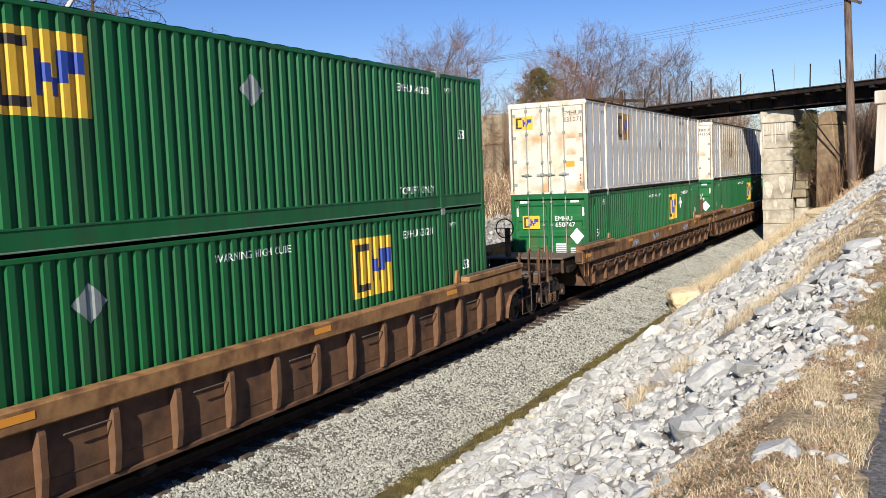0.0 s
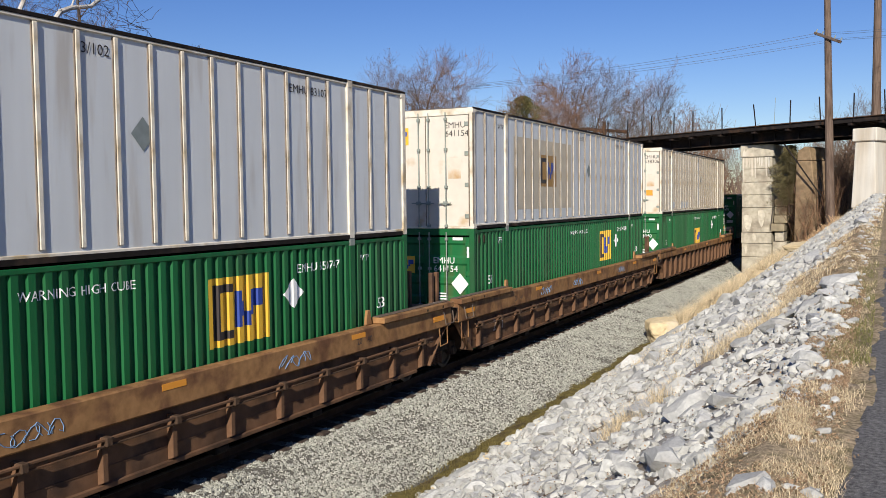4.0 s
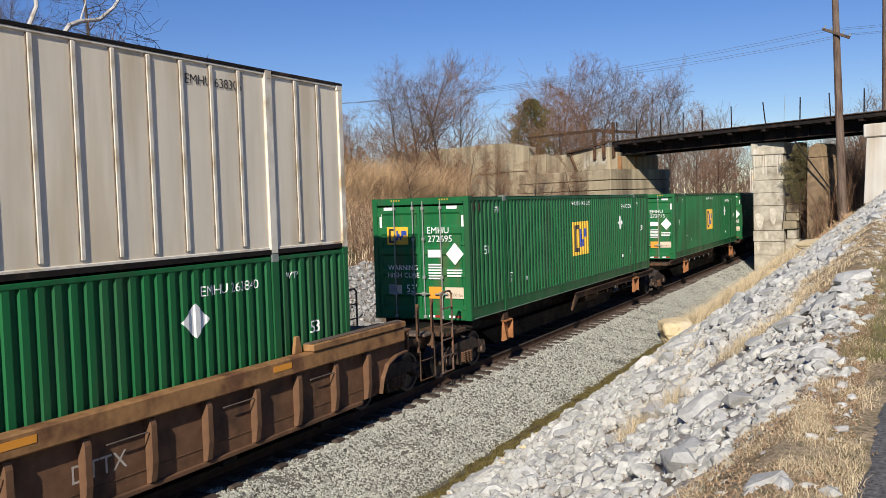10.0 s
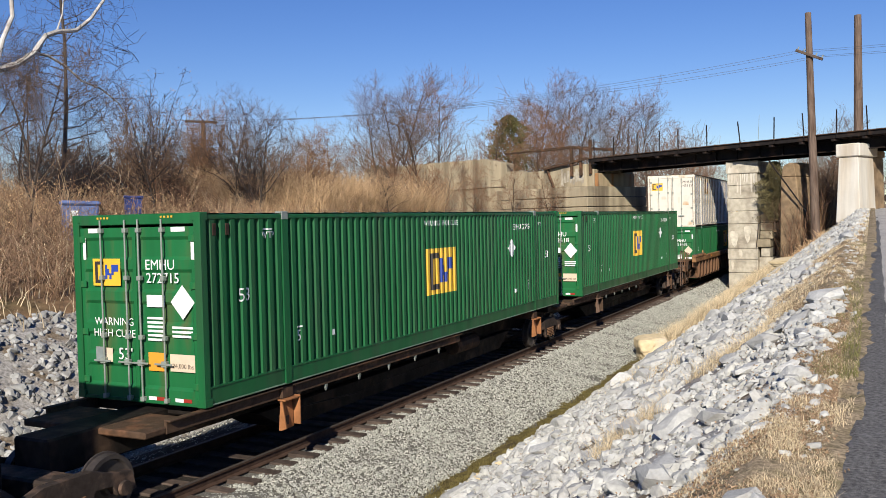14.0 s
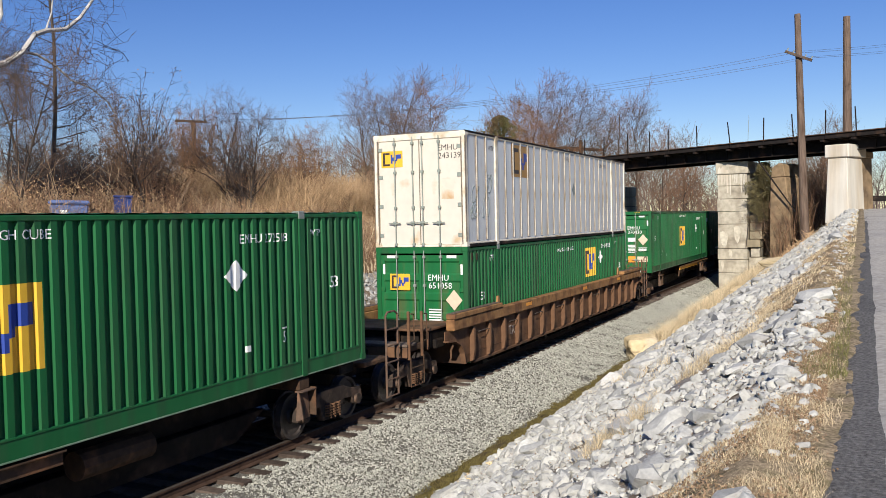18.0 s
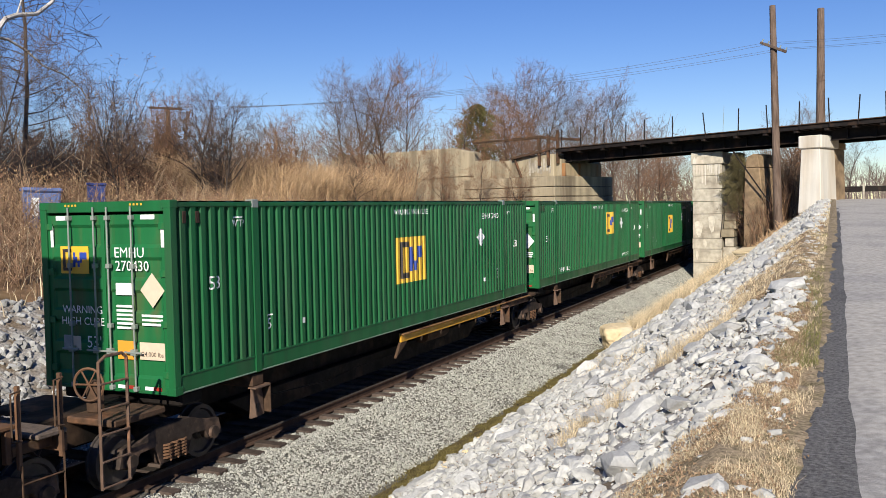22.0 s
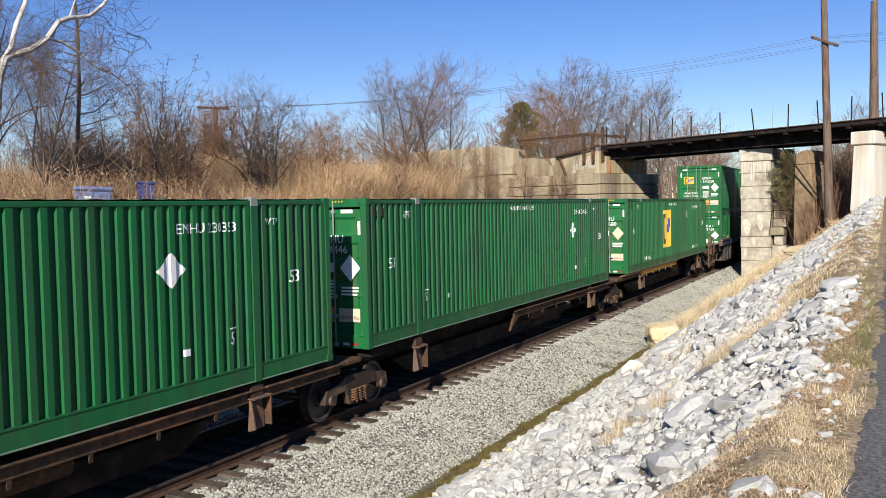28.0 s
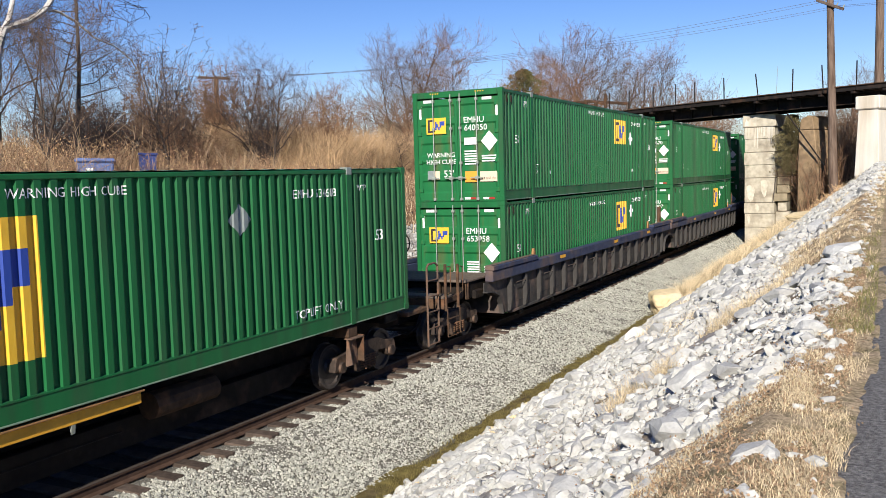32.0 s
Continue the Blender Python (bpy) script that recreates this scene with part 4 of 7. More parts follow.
def stalks(name, x, y, h_lo, h_hi, r, material, lean=0.35, twigs=2, z=None):
    """One mass of thin upright stems with a few side twigs each."""
    n = len(x)
    p = on_ground(x, y, -0.05) if z is None else np.stack([x, y, z], 1)
    h = h_lo + (h_hi - h_lo) * prng.random(n) ** 1.5
    h = h * np.clip(1.55 - y / 36, 0.3, 1.0) if z is None and r < 0.0135 else h
    d = prng.normal(size=(n, 3)) * np.array([lean, lean, 0])
    mid = p + d * h[:, None] * 0.35 + np.stack([np.zeros(n), np.zeros(n), h * 0.55], 1)
    top = p + d * h[:, None] + np.stack([np.zeros(n), np.zeros(n), h], 1) + prng.normal(size=(n, 3)) * 0.1
    P0, P1, R0, R1 = [p, mid], [mid, top], [np.full(n, r), np.full(n, r * 0.75)], [np.full(n, r * 0.75), np.full(n, r * 0.35)]
    for _ in range(twigs):
        k = 0.3 + 0.6 * prng.random(n)[:, None]
        s = p + (top - p) * k
        e = s + prng.normal(size=(n, 3)) * (0.22 * h)[:, None] * np.array([0.8, 0.8, 0.3]) + np.stack([np.zeros(n), np.zeros(n), 0.22 * h], 1)
        P0.append(s), P1.append(e), R0.append(np.full(n, r * 0.55)), R1.append(np.full(n, r * 0.3))
    v, f = sticks(np.concatenate(P0), np.concatenate(P1), np.concatenate(R0), np.concatenate(R1))
    return part(name, mesh_np(name, v, f, material), None)


def spots(n, x0, x1, y0, y1, power=1.0):
    return x0 + (x1 - x0) * prng.random(n), y0 + (y1 - y0) * prng.random(n) ** power


# brush on the far slope
for count, paint, note in ((6500, STALK, "dense dry tan brush stalks covering the slope"), (8500, BRAMBLE, "tangled brown brambles covering the slope")):
    x, y = spots(count, -30, -12.0, 6, 66)
    keep = (y < 50) | (prng.random(len(x)) < 0.15) | (x < -27)
    tagged(stalks("brush", x[keep], y[keep], 0.6, 2.0, 0.011, paint, 0.42, 3), note, "brush", kind="stuff")
x, y = spots(7500, -26, -14.5, 36, 51)
tagged(stalks("brush", x, y, 1.2, 2.9, 0.0136, STALK, 0.42, 4), "tall tangled tan brush on the skyline", "brush", kind="stuff")
x, y = spots(4000, -40, -17, 12, 30)
tagged(stalks("brush", x, y, 0.5, 1.5, 0.0136, STALK, 0.28, 3), "dry tan brush under the tall trees", "brush", kind="stuff")
x, y = spots(9000, -12.4, -8.2, 5, 60)
tagged(stalks("brush", x, y, 0.25, 1.3, 0.010, BRAMBLE, 0.6, 3), "low tangled brown brambles on the slope", "brush", kind="stuff")
x, y = spots(420, -15.5, -8.4, 6, 60)
tagged(stalks("saplings", x, y, 1.0, 2.8, 0.012, STALK_PALE, 0.2, 5), "thin pale leafless saplings standing on the slope", "saplings", kind="stuff")
x, y = spots(4200, -27, -11.0, 8, 66)
keep = (y < 50) | (prng.random(len(x)) < 0.12)
x, y = x[keep], y[keep]
tagged(stalks("brush", x, y, 0.6, 2.3, 0.011, TWIG_RED, 0.35, 4), "reddish-brown leafless bramble on the slope", "brush", kind="stuff")
x, y = spots(6000, -14, -6.9, 5, 50)
v, f = blades(on_ground(x, y), 0.25 + 0.55 * prng.random(len(x)) ** 2, 0.9, 0.011, prng)
tagged(part("dry_grass", mesh_np("dry_grass_far", v, f, STRAW), None), "pale dry grass at the foot of the brush", "grass", kind="stuff")

x, y = spots(42000, -30, -10.0, 8, 56)
keep = (y < 48) | (prng.random(len(x)) < 0.1)
x, y = x[keep], y[keep]
c = on_ground(x, y)
c[:, 2] += 1.9 * prng.random(len(x)) ** 1.4 * np.clip(1.55 - y / 36, 0.3, 1.0)
c += prng.normal(size=c.shape) * 0.05
v = np.einsum("nij,vj->nvi", turns(len(x), prng), np.array([[-1, -0.5, 0], [0.2, -0.6, 0.25], [1, 0.1, 0], [0, 0.6, 0.2]]) * 0.030) + c[:, None, :]
tagged(part("dry_leaves", mesh_np("dry_leaves", v.reshape(-1, 3), np.arange(len(x))[:, None] * 4 + np.array([[0, 1, 2, 3]]), DRYLEAF), None), "pale dry leaves clinging to the brush", "leaves", kind="stuff")
# straw and weeds among the stones of the near bank
x, y = spots(60000, 4.2, 9.4, 3.0, 56, 1.15)
keep = np.array([b > 8.5 and noise.noise((a * 0.8, b * 0.22, 1.7)) + 0.5 * noise.noise((a * 2.4, b * 1.6, 4.0)) > (0.50 if b < 14 else 0.34) for a, b in zip(x, y)])
x, y = x[keep], y[keep]
v, f = blades(on_ground(x, y, 0.03), 0.08 + 0.20 * prng.random(len(x)) ** 2, 1.0, 0.0028, prng)
straw = [(v, f)]
x, y = spots(70000, 3.5, 5.6, 27.9, 56, 1.1)
keep = np.abs(x - 4.2 - 0.02 * (y - 28) + 0.25 * np.sin(y * 0.7)) < 0.45 + 0.02 * (y - 28) + 0.5 * np.array([noise.noise((a * 1.5, b * 0.8, 7.0)) for a, b in zip(x, y)])
x, y = x[keep], y[keep]
v, f = blades(on_ground(x, y), 0.20 + 0.60 * prng.random(len(x)), 0.7, 0.006, prng)
straw.append((v, f))
x, y = spots(26000, 7.2, 9.3, 8.0, 14.0)
keep = np.abs(x - 7.72 - 0.23 * (y - 8.5)) < 0.17 + 0.14 * np.sin(y * 2.3) + 0.22 * np.array([noise.noise((a * 3, b * 2, 1.0)) for a, b in zip(x, y)])
x, y = x[keep], y[keep]
v, f = blades(on_ground(x, y, 0.02), 0.07 + 0.20 * prng.random(len(x)) ** 1.6, 1.3, 0.0022, prng)
straw.append((v, f))
for x0, x1, y0, y1, n, lo, hi, w, lean, cover in ((8.3, 9.88, 3.2, 6.2, 22000, 0.012, 0.065, 0.0012, 1.7, 0.08), (8.4, 9.86, 3.2, 13, 44000, 0.006, 0.032, 0.0015, 2.6, -0.7), (8.8, 9.95, 5.4, 13, 20000, 0.012, 0.055, 0.0013, 1.8, 0.02), (9.5, 9.9, 3.6, 7.5, 6000, 0.02, 0.075, 0.0013, 1.5, -0.05),
                                                  (8.4, 9.95, 12.5, 24, 16000, 0.03, 0.10, 0.0022, 1.4, 0.10), (9.2, 9.97, 24, 48, 6000, 0.04, 0.14, 0.004, 1.2, 0.0)):
    x, y = spots(n, x0, x1, y0, y1, 1.2)
    keep = np.array([a > rock_edge(b) - 0.12 and noise.noise((a * 3.2, b * 2.4, 2.2)) > cover for a, b in zip(x, y)])
    x, y = x[keep], y[keep]
    lift = 0.095 - 0.05 * np.clip((x - 9.4) / 0.5, 0, 1)
    v, f = blades(on_ground(x, y) + np.stack([0 * x, 0 * x, lift], 1), lo + (hi - lo) * prng.random(len(x)) ** 1.5, lean, w, prng)
    straw.append((v, f))
base, V, F = 0, [], []
for v, f in straw:
    V.append(v), F.append(f + base)
    base += len(v)
tagged(part("dry_grass", mesh_np("dry_grass", np.concatenate(V), np.concatenate(F), STRAW), None), "straw-coloured dry grass tufts among the riprap and along the verge", "grass", kind="stuff")
x, y = spots(17000, 9.2, 9.97, 7.5, 44, 1.5)
keep = np.array([a > rock_edge(b) - 0.05 and noise.noise((a * 2.2, b * 0.9, 9.1)) + (0.25 if 8.0 < b < 13 else -0.1) > 0.0 for a, b in zip(x, y)])
x, y = x[keep], y[keep]
v, f = blades(on_ground(x, y, 0.05), 0.025 + 0.05 * prng.random(len(x)), 1.3, 0.0026, prng)
tagged(part("green_grass", mesh_np("green_grass", v, f, GRASSGREEN), None), "short winter grass on the road verge", "grass", kind="stuff")
x, y = spots(18000, 3.3, 3.95, 8, 50)
v, f = blades(on_ground(x, y, 0.11), 0.03 + 0.07 * prng.random(len(x)), 1.4, 0.005, prng)
tagged(part("ditch_weeds", mesh_np("ditch_weeds", v, f, DITCHWEED), None), "low green-brown weeds along the ditch", "weeds", kind="stuff")
x, y = spots(30000, 3.8, 9.95, 3.5, 44, 1.9)
x = np.where(prng.random(len(x)) < 0.8, np.array([rock_edge(b) - 0.1 for b in y]) + prng.random(len(x)) * (9.84 - np.array([rock_edge(b) - 0.1 for b in y])), x)
n = len(x)
c = on_ground(x, y) + np.stack([0 * x, 0 * x, 0.108 - 0.05 * np.clip((x - 9.4) / 0.5, 0, 1)], 1)
r = turns(n, prng)
leaf = np.array([[-1, -0.5, 0], [0.2, -0.6, 0.25], [1, 0.1, 0], [0, 0.6, 0.2]]) * 0.011
v = np.einsum("nij,vj->nvi", r, leaf) + c[:, None, :]
f = np.arange(n)[:, None] * 4 + np.array([[0, 1, 2, 3]])
tagged(part("fallen_leaves", mesh_np("fallen_leaves", v.reshape(-1, 3), f, LEAFLITTER), None), "scattered brown fallen leaves on the bank", "leaves", kind="stuff")
# rank growth round the piers and the pole foot
x, y = spots(650, 5.7, 7.9, 47.0, 52.0)
tagged(stalks("brush", x, y, 0.4, 1.4, 0.013, STALK, 0.45, 4), "tan dry weeds at the foot of the pole and pier", "brush", kind="stuff")
x, y = spots(70, 5.8, 7.6, 49.5, 52.0)
tagged(stalks("brush", x, y, 1.2, 3.4, 0.014, TWIG_RED, 0.35, 6), "bare brown saplings leaning beside the pole", "brush", kind="stuff")
x, y = spots(2600, 4.2, 9.0, 52.0, 66)
keep = ((x < 8.3) | (y > 55)) & ((x > 5.4) | (y > 57))
tagged(stalks("brush", x[keep], y[keep], 0.5, 2.4, 0.014, STALK, 0.35), "dry weeds and saplings round the pier and pole", "brush", kind="stuff")
x, y = spots(1500, 4.4, 8.6, 56.5, 75)
tagged(stalks("brush", x, y, 2.0, 5.2, 0.018, TWIG, 0.22, 5), "tangled grey saplings behind the pier", "brush", kind="stuff")


def grow(seed, tall, levels=4, spread=0.55, first=0.25, twig_r=0.010, up=0.35, trunk_r=None, kids=(10, 6, 5, 4), short=1.0, thin=0.6):
    """A leafless tree: (limb segments, twig segments), each p0, p1, r0, r1."""
    rg = random.Random(seed)
    limbs, twigs = [], []

    def shoot(p, d, length, r, level):
        n = 6 if level == 0 else 4 if level < 3 else 2
        pts, dirs = [p], [d]
        for i in range(n):
            d = (d + Vector((rg.gauss(0, 1), rg.gauss(0, 1), rg.gauss(0, 0.6))) * (0.07 if level == 0 else 0.24) + Vector((0, 0, up * 0.12 * level))).normalized()
            pts.append(pts[-1] + d * (length / n))
            dirs.append(d)
        for i in range(n):
            a, b = r * (1 - 0.8 * i / n), r * (1 - 0.8 * (i + 1) / n)
            (limbs if level < 2 else twigs).append((pts[i], pts[i + 1], max(a, twig_r * 0.7), max(b, twig_r * 0.5)))
        if level + 1 < levels:
            m = kids[level]
            for j in range(m):
                k = first + (1 - first) * (j + rg.random()) / m if level == 0 else 0.2 + 0.8 * (j + rg.random()) / m
                s = min(n - 1, int(k * n))
                q = pts[s].lerp(pts[s + 1], k * n - s)
                a = rg.random() * 2 * math.pi
                u = dirs[s].orthogonal().normalized()
                u = Matrix.Rotation(a, 3, dirs[s]) @ u
                dd = (dirs[s] * (1 - spread) + u * spread + Vector((0, 0, up * 0.4))).normalized()
                ll = length * ((0.62 - 0.32 * k) * short if level == 0 else 0.55) * rg.uniform(0.7, 1.15)
                shoot(q, dd, ll, r * (1 - 0.8 * k) * thin, level + 1)

    shoot(Vector((0, 0, -0.2)), Vector((rg.gauss(0, 0.05), rg.gauss(0, 0.05), 1)).normalized(), tall, trunk_r or tall * 0.011, 0)
    return limbs, twigs


def as_mesh(name, segs, material, sides):
    v, f = sticks([s[0][:] for s in segs], [s[1][:] for s in segs], [s[2] for s in segs], [s[3] for s in segs], sides)
    return mesh_np(name, v, f, material)


def tree(name, label, seed, tall, m, bark=BARK, twig=TWIG, dead=0, **kw):
    limbs, twigs = grow(seed, tall, **kw)
    t = thing(name, label, "tree", "bare trees behind the cutting", m=m)
    part("trunk", as_mesh("trunk", limbs, bark, 6), None, t)
    part("crown", as_mesh("crown", twigs, twig, 3), None, t)["kind"] = "stuff"
    if dead:
        rg = np.random.default_rng(seed)
        ends = np.array([q[1][:] for q in twigs])[rg.integers(0, len(twigs), dead)]
        part("dead_leaves", leaf_mass("dead_leaves", ends + rg.normal(size=ends.shape) * 0.05, 0.034, rg, DEADLEAF), None, t, "russet dead leaves still clinging")["kind"] = "stuff"
    return t


def leaf_mass(name, p, size, rg, material):
    """Many small curled leaves at the given points."""
    v = np.einsum("nij,vj->nvi", turns(len(p), rg), np.array([[-1, -0.5, 0], [0.2, -0.6, 0.25], [1, 0.1, 0], [0, 0.6, 0.2]]) * size) + p[:, None, :]
    return mesh_np(name, v.reshape(-1, 3), np.arange(len(p))[:, None] * 4 + np.array([[0, 1, 2, 3]]), material)


def thicket(name, label, x, y, tall, wide, seed, stem, leaf, leaves, stems=60):
    """A vine-choked upright mass: crooked rising stems, tangled side twigs and clinging dead leaves."""
    rg = np.random.default_rng(seed)
    t = thing(name, label, "thicket", m=pose(x, y, ground_z(x, y) - 0.1))
    base = rg.normal(size=(stems, 3)) * np.array([wide * 0.35, wide * 0.35, 0])
    h = tall * (0.45 + 0.6 * rg.random(stems))
    P0, P1, R0, R1, tips = [], [], [], [], []
    p = base
    d = np.stack([rg.normal(0, 0.12, stems), rg.normal(0, 0.12, stems), np.ones(stems)], 1)
    for k in range(5):
        q = p + d * (h / 5)[:, None]
        P0.append(p), P1.append(q), R0.append(np.full(stems, 0.026 - 0.004 * k)), R1.append(np.full(stems, 0.022 - 0.004 * k))
        for _ in range(7):
            f = rg.random((stems, 1))
            a = p + (q - p) * f
            b = a + rg.normal(size=(stems, 3)) * np.array([0.42, 0.42, 0.30]) * wide * (0.55 if k < 4 else 0.4) + np.array([0, 0, 0.15])
            c = b + rg.normal(size=(stems, 3)) * 0.22 * wide
            P0 += [a, b]
            P1 += [b, c]
            R0 += [np.full(stems, 0.011), np.full(stems, 0.008)]
            R1 += [np.full(stems, 0.008), np.full(stems, 0.005)]
            tips += [b, c]
        p, d = q, d + rg.normal(size=(stems, 3)) * np.array([0.16, 0.16, 0])
    v, f = sticks(np.concatenate(P0), np.concatenate(P1), np.concatenate(R0), np.concatenate(R1))
    part("tangle", mesh_np("tangle", v, f, stem), None, t)["kind"] = "stuff"
    ends = np.concatenate(tips)
    ends = ends[rg.integers(0, len(ends), leaves)] + rg.normal(size=(leaves, 3)) * 0.10
    part("dead_leaves", leaf_mass("dead_leaves", ends, 0.035, rg, leaf), None, t)["kind"] = "stuff"
    return t


BARE = "leafless grey-brown tree with a fine twiggy crown"
protos = [
    tree("bare_tree", BARE, 101, 9.5, pose(-21, 33, 3.9), dead=500, kids=(17, 9, 8, 5), up=0.3, spread=0.62, twig_r=0.008, short=0.9),
    tree("bare_tree", BARE, 102, 11.0, pose(-27, 50, 4.2), dead=250, kids=(20, 9, 8, 5), up=0.38, spread=0.55, twig_r=0.009, short=0.75),
    tree("bare_tree", BARE, 103, 8.0, pose(-24, 52, 4.3), dead=1100, kids=(18, 9, 8, 5), up=0.2, twig=TWIG_RED, twig_r=0.009, short=0.85),
    tree("bare_tree", BARE, 104, 12.5, pose(-32, 76, 4.3), dead=200, kids=(20, 9, 8, 5), up=0.45, spread=0.5, twig_r=0.010, short=0.75),
    tree("bare_tree", BARE, 105, 7.0, pose(-16, 62, 3.6), dead=1300, kids=(20, 9, 8, 5), up=0.25, first=0.08, twig=TWIG_RED, twig_r=0.009, short=0.9),
    tree("bare_tree", BARE, 106, 10.0, pose(-15, 78, 4), dead=500, kids=(18, 9, 8, 5), up=0.4, spread=0.52, twig_r=0.010, short=0.8),
]
# crowns along the skyline: azimuth to the left of the track in degrees, distance, height of the top
ring = random.Random(9)
SKYLINE = ((57, 34, 13), (54, 38, 14), (51.5, 30, 10), (48.3, 40, 7.6), (46.6, 42, 8.0), (44.2, 34, 9.1), (39.3, 46, 10.8), (38.0, 44, 10.3),
           (34.9, 60, 9.6), (33.4, 58, 9.8), (32.2, 62, 9.2), (30.3, 66, 14.1), (28.8, 72, 15.8), (27.3, 70, 15.6), (25.9, 74, 16.1), (22.2, 86, 16.3), (20.6, 84, 17.5),
           (19.1, 86, 17.6), (17.5, 88, 16.8), (15.7, 86, 15.6), (14.0, 92, 17.1), (12.8, 94, 16.4), (11.6, 92, 13.4), (10.0, 96, 12.7), (29.6, 60, 11.2), (33.8, 50, 7.2), (18.6, 76, 13.2),
           (15.0, 80, 13.0), (20.0, 74, 13.5), (2.8, 105, 15.1), (1.8, 110, 14.5), (9.2, 84, 9), (8.0, 90, 9.5), (6.6, 84, 9), (5.4, 88, 10), (4.4, 92, 10.5), (13.4, 78, 9.5), (11.8, 80, 9.5), (10.4, 76, 9),
           (-2.5, 120, 9.5), (-4.5, 150, 9.5), (0.2, 110, 10), (-0.8, 100, 11), (-3.4, 170, 12), (-6.0, 160, 9), (1.0, 96, 9))
for i, (az, dist, top) in enumerate(SKYLINE):
    kind = i % 6 if az < 46 else (1, 3, 5)[i % 3]
    o = protos[kind]
    px, py = EYE[0] - dist * math.sin(radians(az)), dist * math.cos(radians(az))
    gz = ground_z(px, py) - 0.1
    k = (top - gz) / (9.5, 11.0, 8.0, 12.5, 7.0, 10.0)[kind] * 0.84
    c = copy_thing(o, pose(px, py, gz, 0, 0, ring.uniform(0, 360)))
    c.scale = (k, k, k)
for i in range(26):
    az, dist = ring.uniform(8, 62), ring.uniform(32, 78)
    px, py = EYE[0] - dist * math.sin(radians(az)), dist * math.cos(radians(az))
    if px > -13.5 or (py > 55 and px > -27):
        continue
    k = ring.uniform(0.2, 0.36)
    c = copy_thing(protos[(2, 4, 0)[i % 3]], pose(px, py, ground_z(px, py) - 0.1, 0, 0, ring.uniform(0, 360)))
    c.scale = (k * 1.2, k * 1.2, k)
for px, py, k in ((-9.5, 57, 0.5), (-13.0, 58.5, 0.55), (-17.5, 61, 0.6), (-21, 63, 0.7), (5.4, 57.5, 0.55), (6.6, 60, 0.7), (7.6, 57.2, 0.5)):
    c = copy_thing(protos[4], pose(10.07 + (px - 10.07) * 0.93, py * 0.93, 2.8 if px < 0 else 1.8, 0, 0, ring.uniform(0, 360)))
    c.scale = (k, k, k)

for o, k in zip(protos[:3], (0.42, 0.50, 0.7)):
    o.scale = (k, k, k)

# vine-choked thickets, one of them swallowing the far pole
VINE = "vine-choked thicket of brown stems with clinging dead leaves"
for px, py, h, wide, seed, stem, leaf, n, count in ((-25.9, 41.0, 6.2, 1.15, 31, TWIG_RED, DEADLEAF, 5200, 130), (-20.9, 31.4, 7.2, 1.0, 32, TWIG_DARK, SEEDTAN, 2600, 55), (-21.3, 31.0, 4.2, 1.4, 33, TWIG_RED, DEADLEAF, 1500, 34), (-18.4, 36.1, 6.0, 1.0, 34, TWIG_DARK, DEADLEAF, 2300, 55),
                                                   (-18.2, 41.3, 5.0, 1.4, 35, TWIG_RED, SEEDTAN, 2000, 40), (-20.0, 41.0, 4.0, 1.5, 36, TWIG_RED, SEEDTAN, 1500, 34), (-18.2, 51.0, 4.8, 1.2, 38, TWIG_RED, DEADLEAF, 1400, 36), (-16.4, 51.5, 4.2, 1.1, 39, TWIG_RED, DEADLEAF, 1400, 36),
                                                   (-19.6, 25.6, 3.2, 1.5, 40, TWIG_DARK, DEADLEAF, 500, 36), (-22.0, 27.5, 3.6, 1.6, 41, TWIG_DARK, DEADLEAF, 500, 36), (-21.4, 29.2, 3.4, 1.4, 42, TWIG_DARK, DEADLEAF, 600, 34), (-23.4, 35.2, 3.4, 1.6, 43, TWIG, DEADLEAF, 900, 34)):
    thicket("thicket", VINE, px, py, h, wide, seed, stem, leaf, n, count)
# two tall dark trunks and a white-limbed sycamore at the end of the view
DROOP = "tall dark-barked leafless tree with fine spreading twigs"
tall = tree("tall_tree", DROOP, 201, 14.5, pose(-17.75, 22.9, 3.9, 0, 0, 0), kids=(40, 9, 6, 3), spread=0.74, up=0.06, first=0.22, trunk_r=0.10, short=0.36, thin=0.33, twig=TWIG_DARK, bark=BARK_DARK, twig_r=0.007)
tall.matrix_basis = pose(-17.58, 23.05, 3.9, -6.3, 5.6, 0)
tall_b = tree("tall_tree", DROOP, 202, 6.0, pose(-19.38, 24.0, 3.9, -3, 2, 0), kids=(12, 6, 5, 3), spread=0.7, up=0.15, first=0.35, trunk_r=0.10, short=0.4, thin=0.4, twig=TWIG_DARK, bark=BARK_DARK, twig_r=0.007)
for px, py, k, rz in ((-21.0, 21.3, 0.8, 65), (-27, 23.5, 0.8, 145), (-23.5, 30.5, 0.45, 300), (-27.5, 31, 0.8, 205), (-24.5, 27.6, 0.55, 110), (-22.0, 25.4, 0.5, 250), (-25.8, 30.2, 0.5, 20)):
    c = copy_thing(tall if rz != 205 else tall_b, pose(px, py, ground_z(px, py) - 0.1, 0, 0, rz))
    c.scale = (k, k, k)
syc = thing("sycamore", "sycamore with bare white limbs reaching over the brush", "tree")


def bent_limb(pts, r0, r1):
    """One tapering round limb through the points."""
    bm = bent(pts, 1.0, 8)
    n = len(pts) - 1
    for i, v in enumerate(bm.verts):
        k = i // 8
        p = Vector(pts[k])
        v.co = p + (v.co - p) * (r0 + (r1 - r0) * k / n)
    return bm


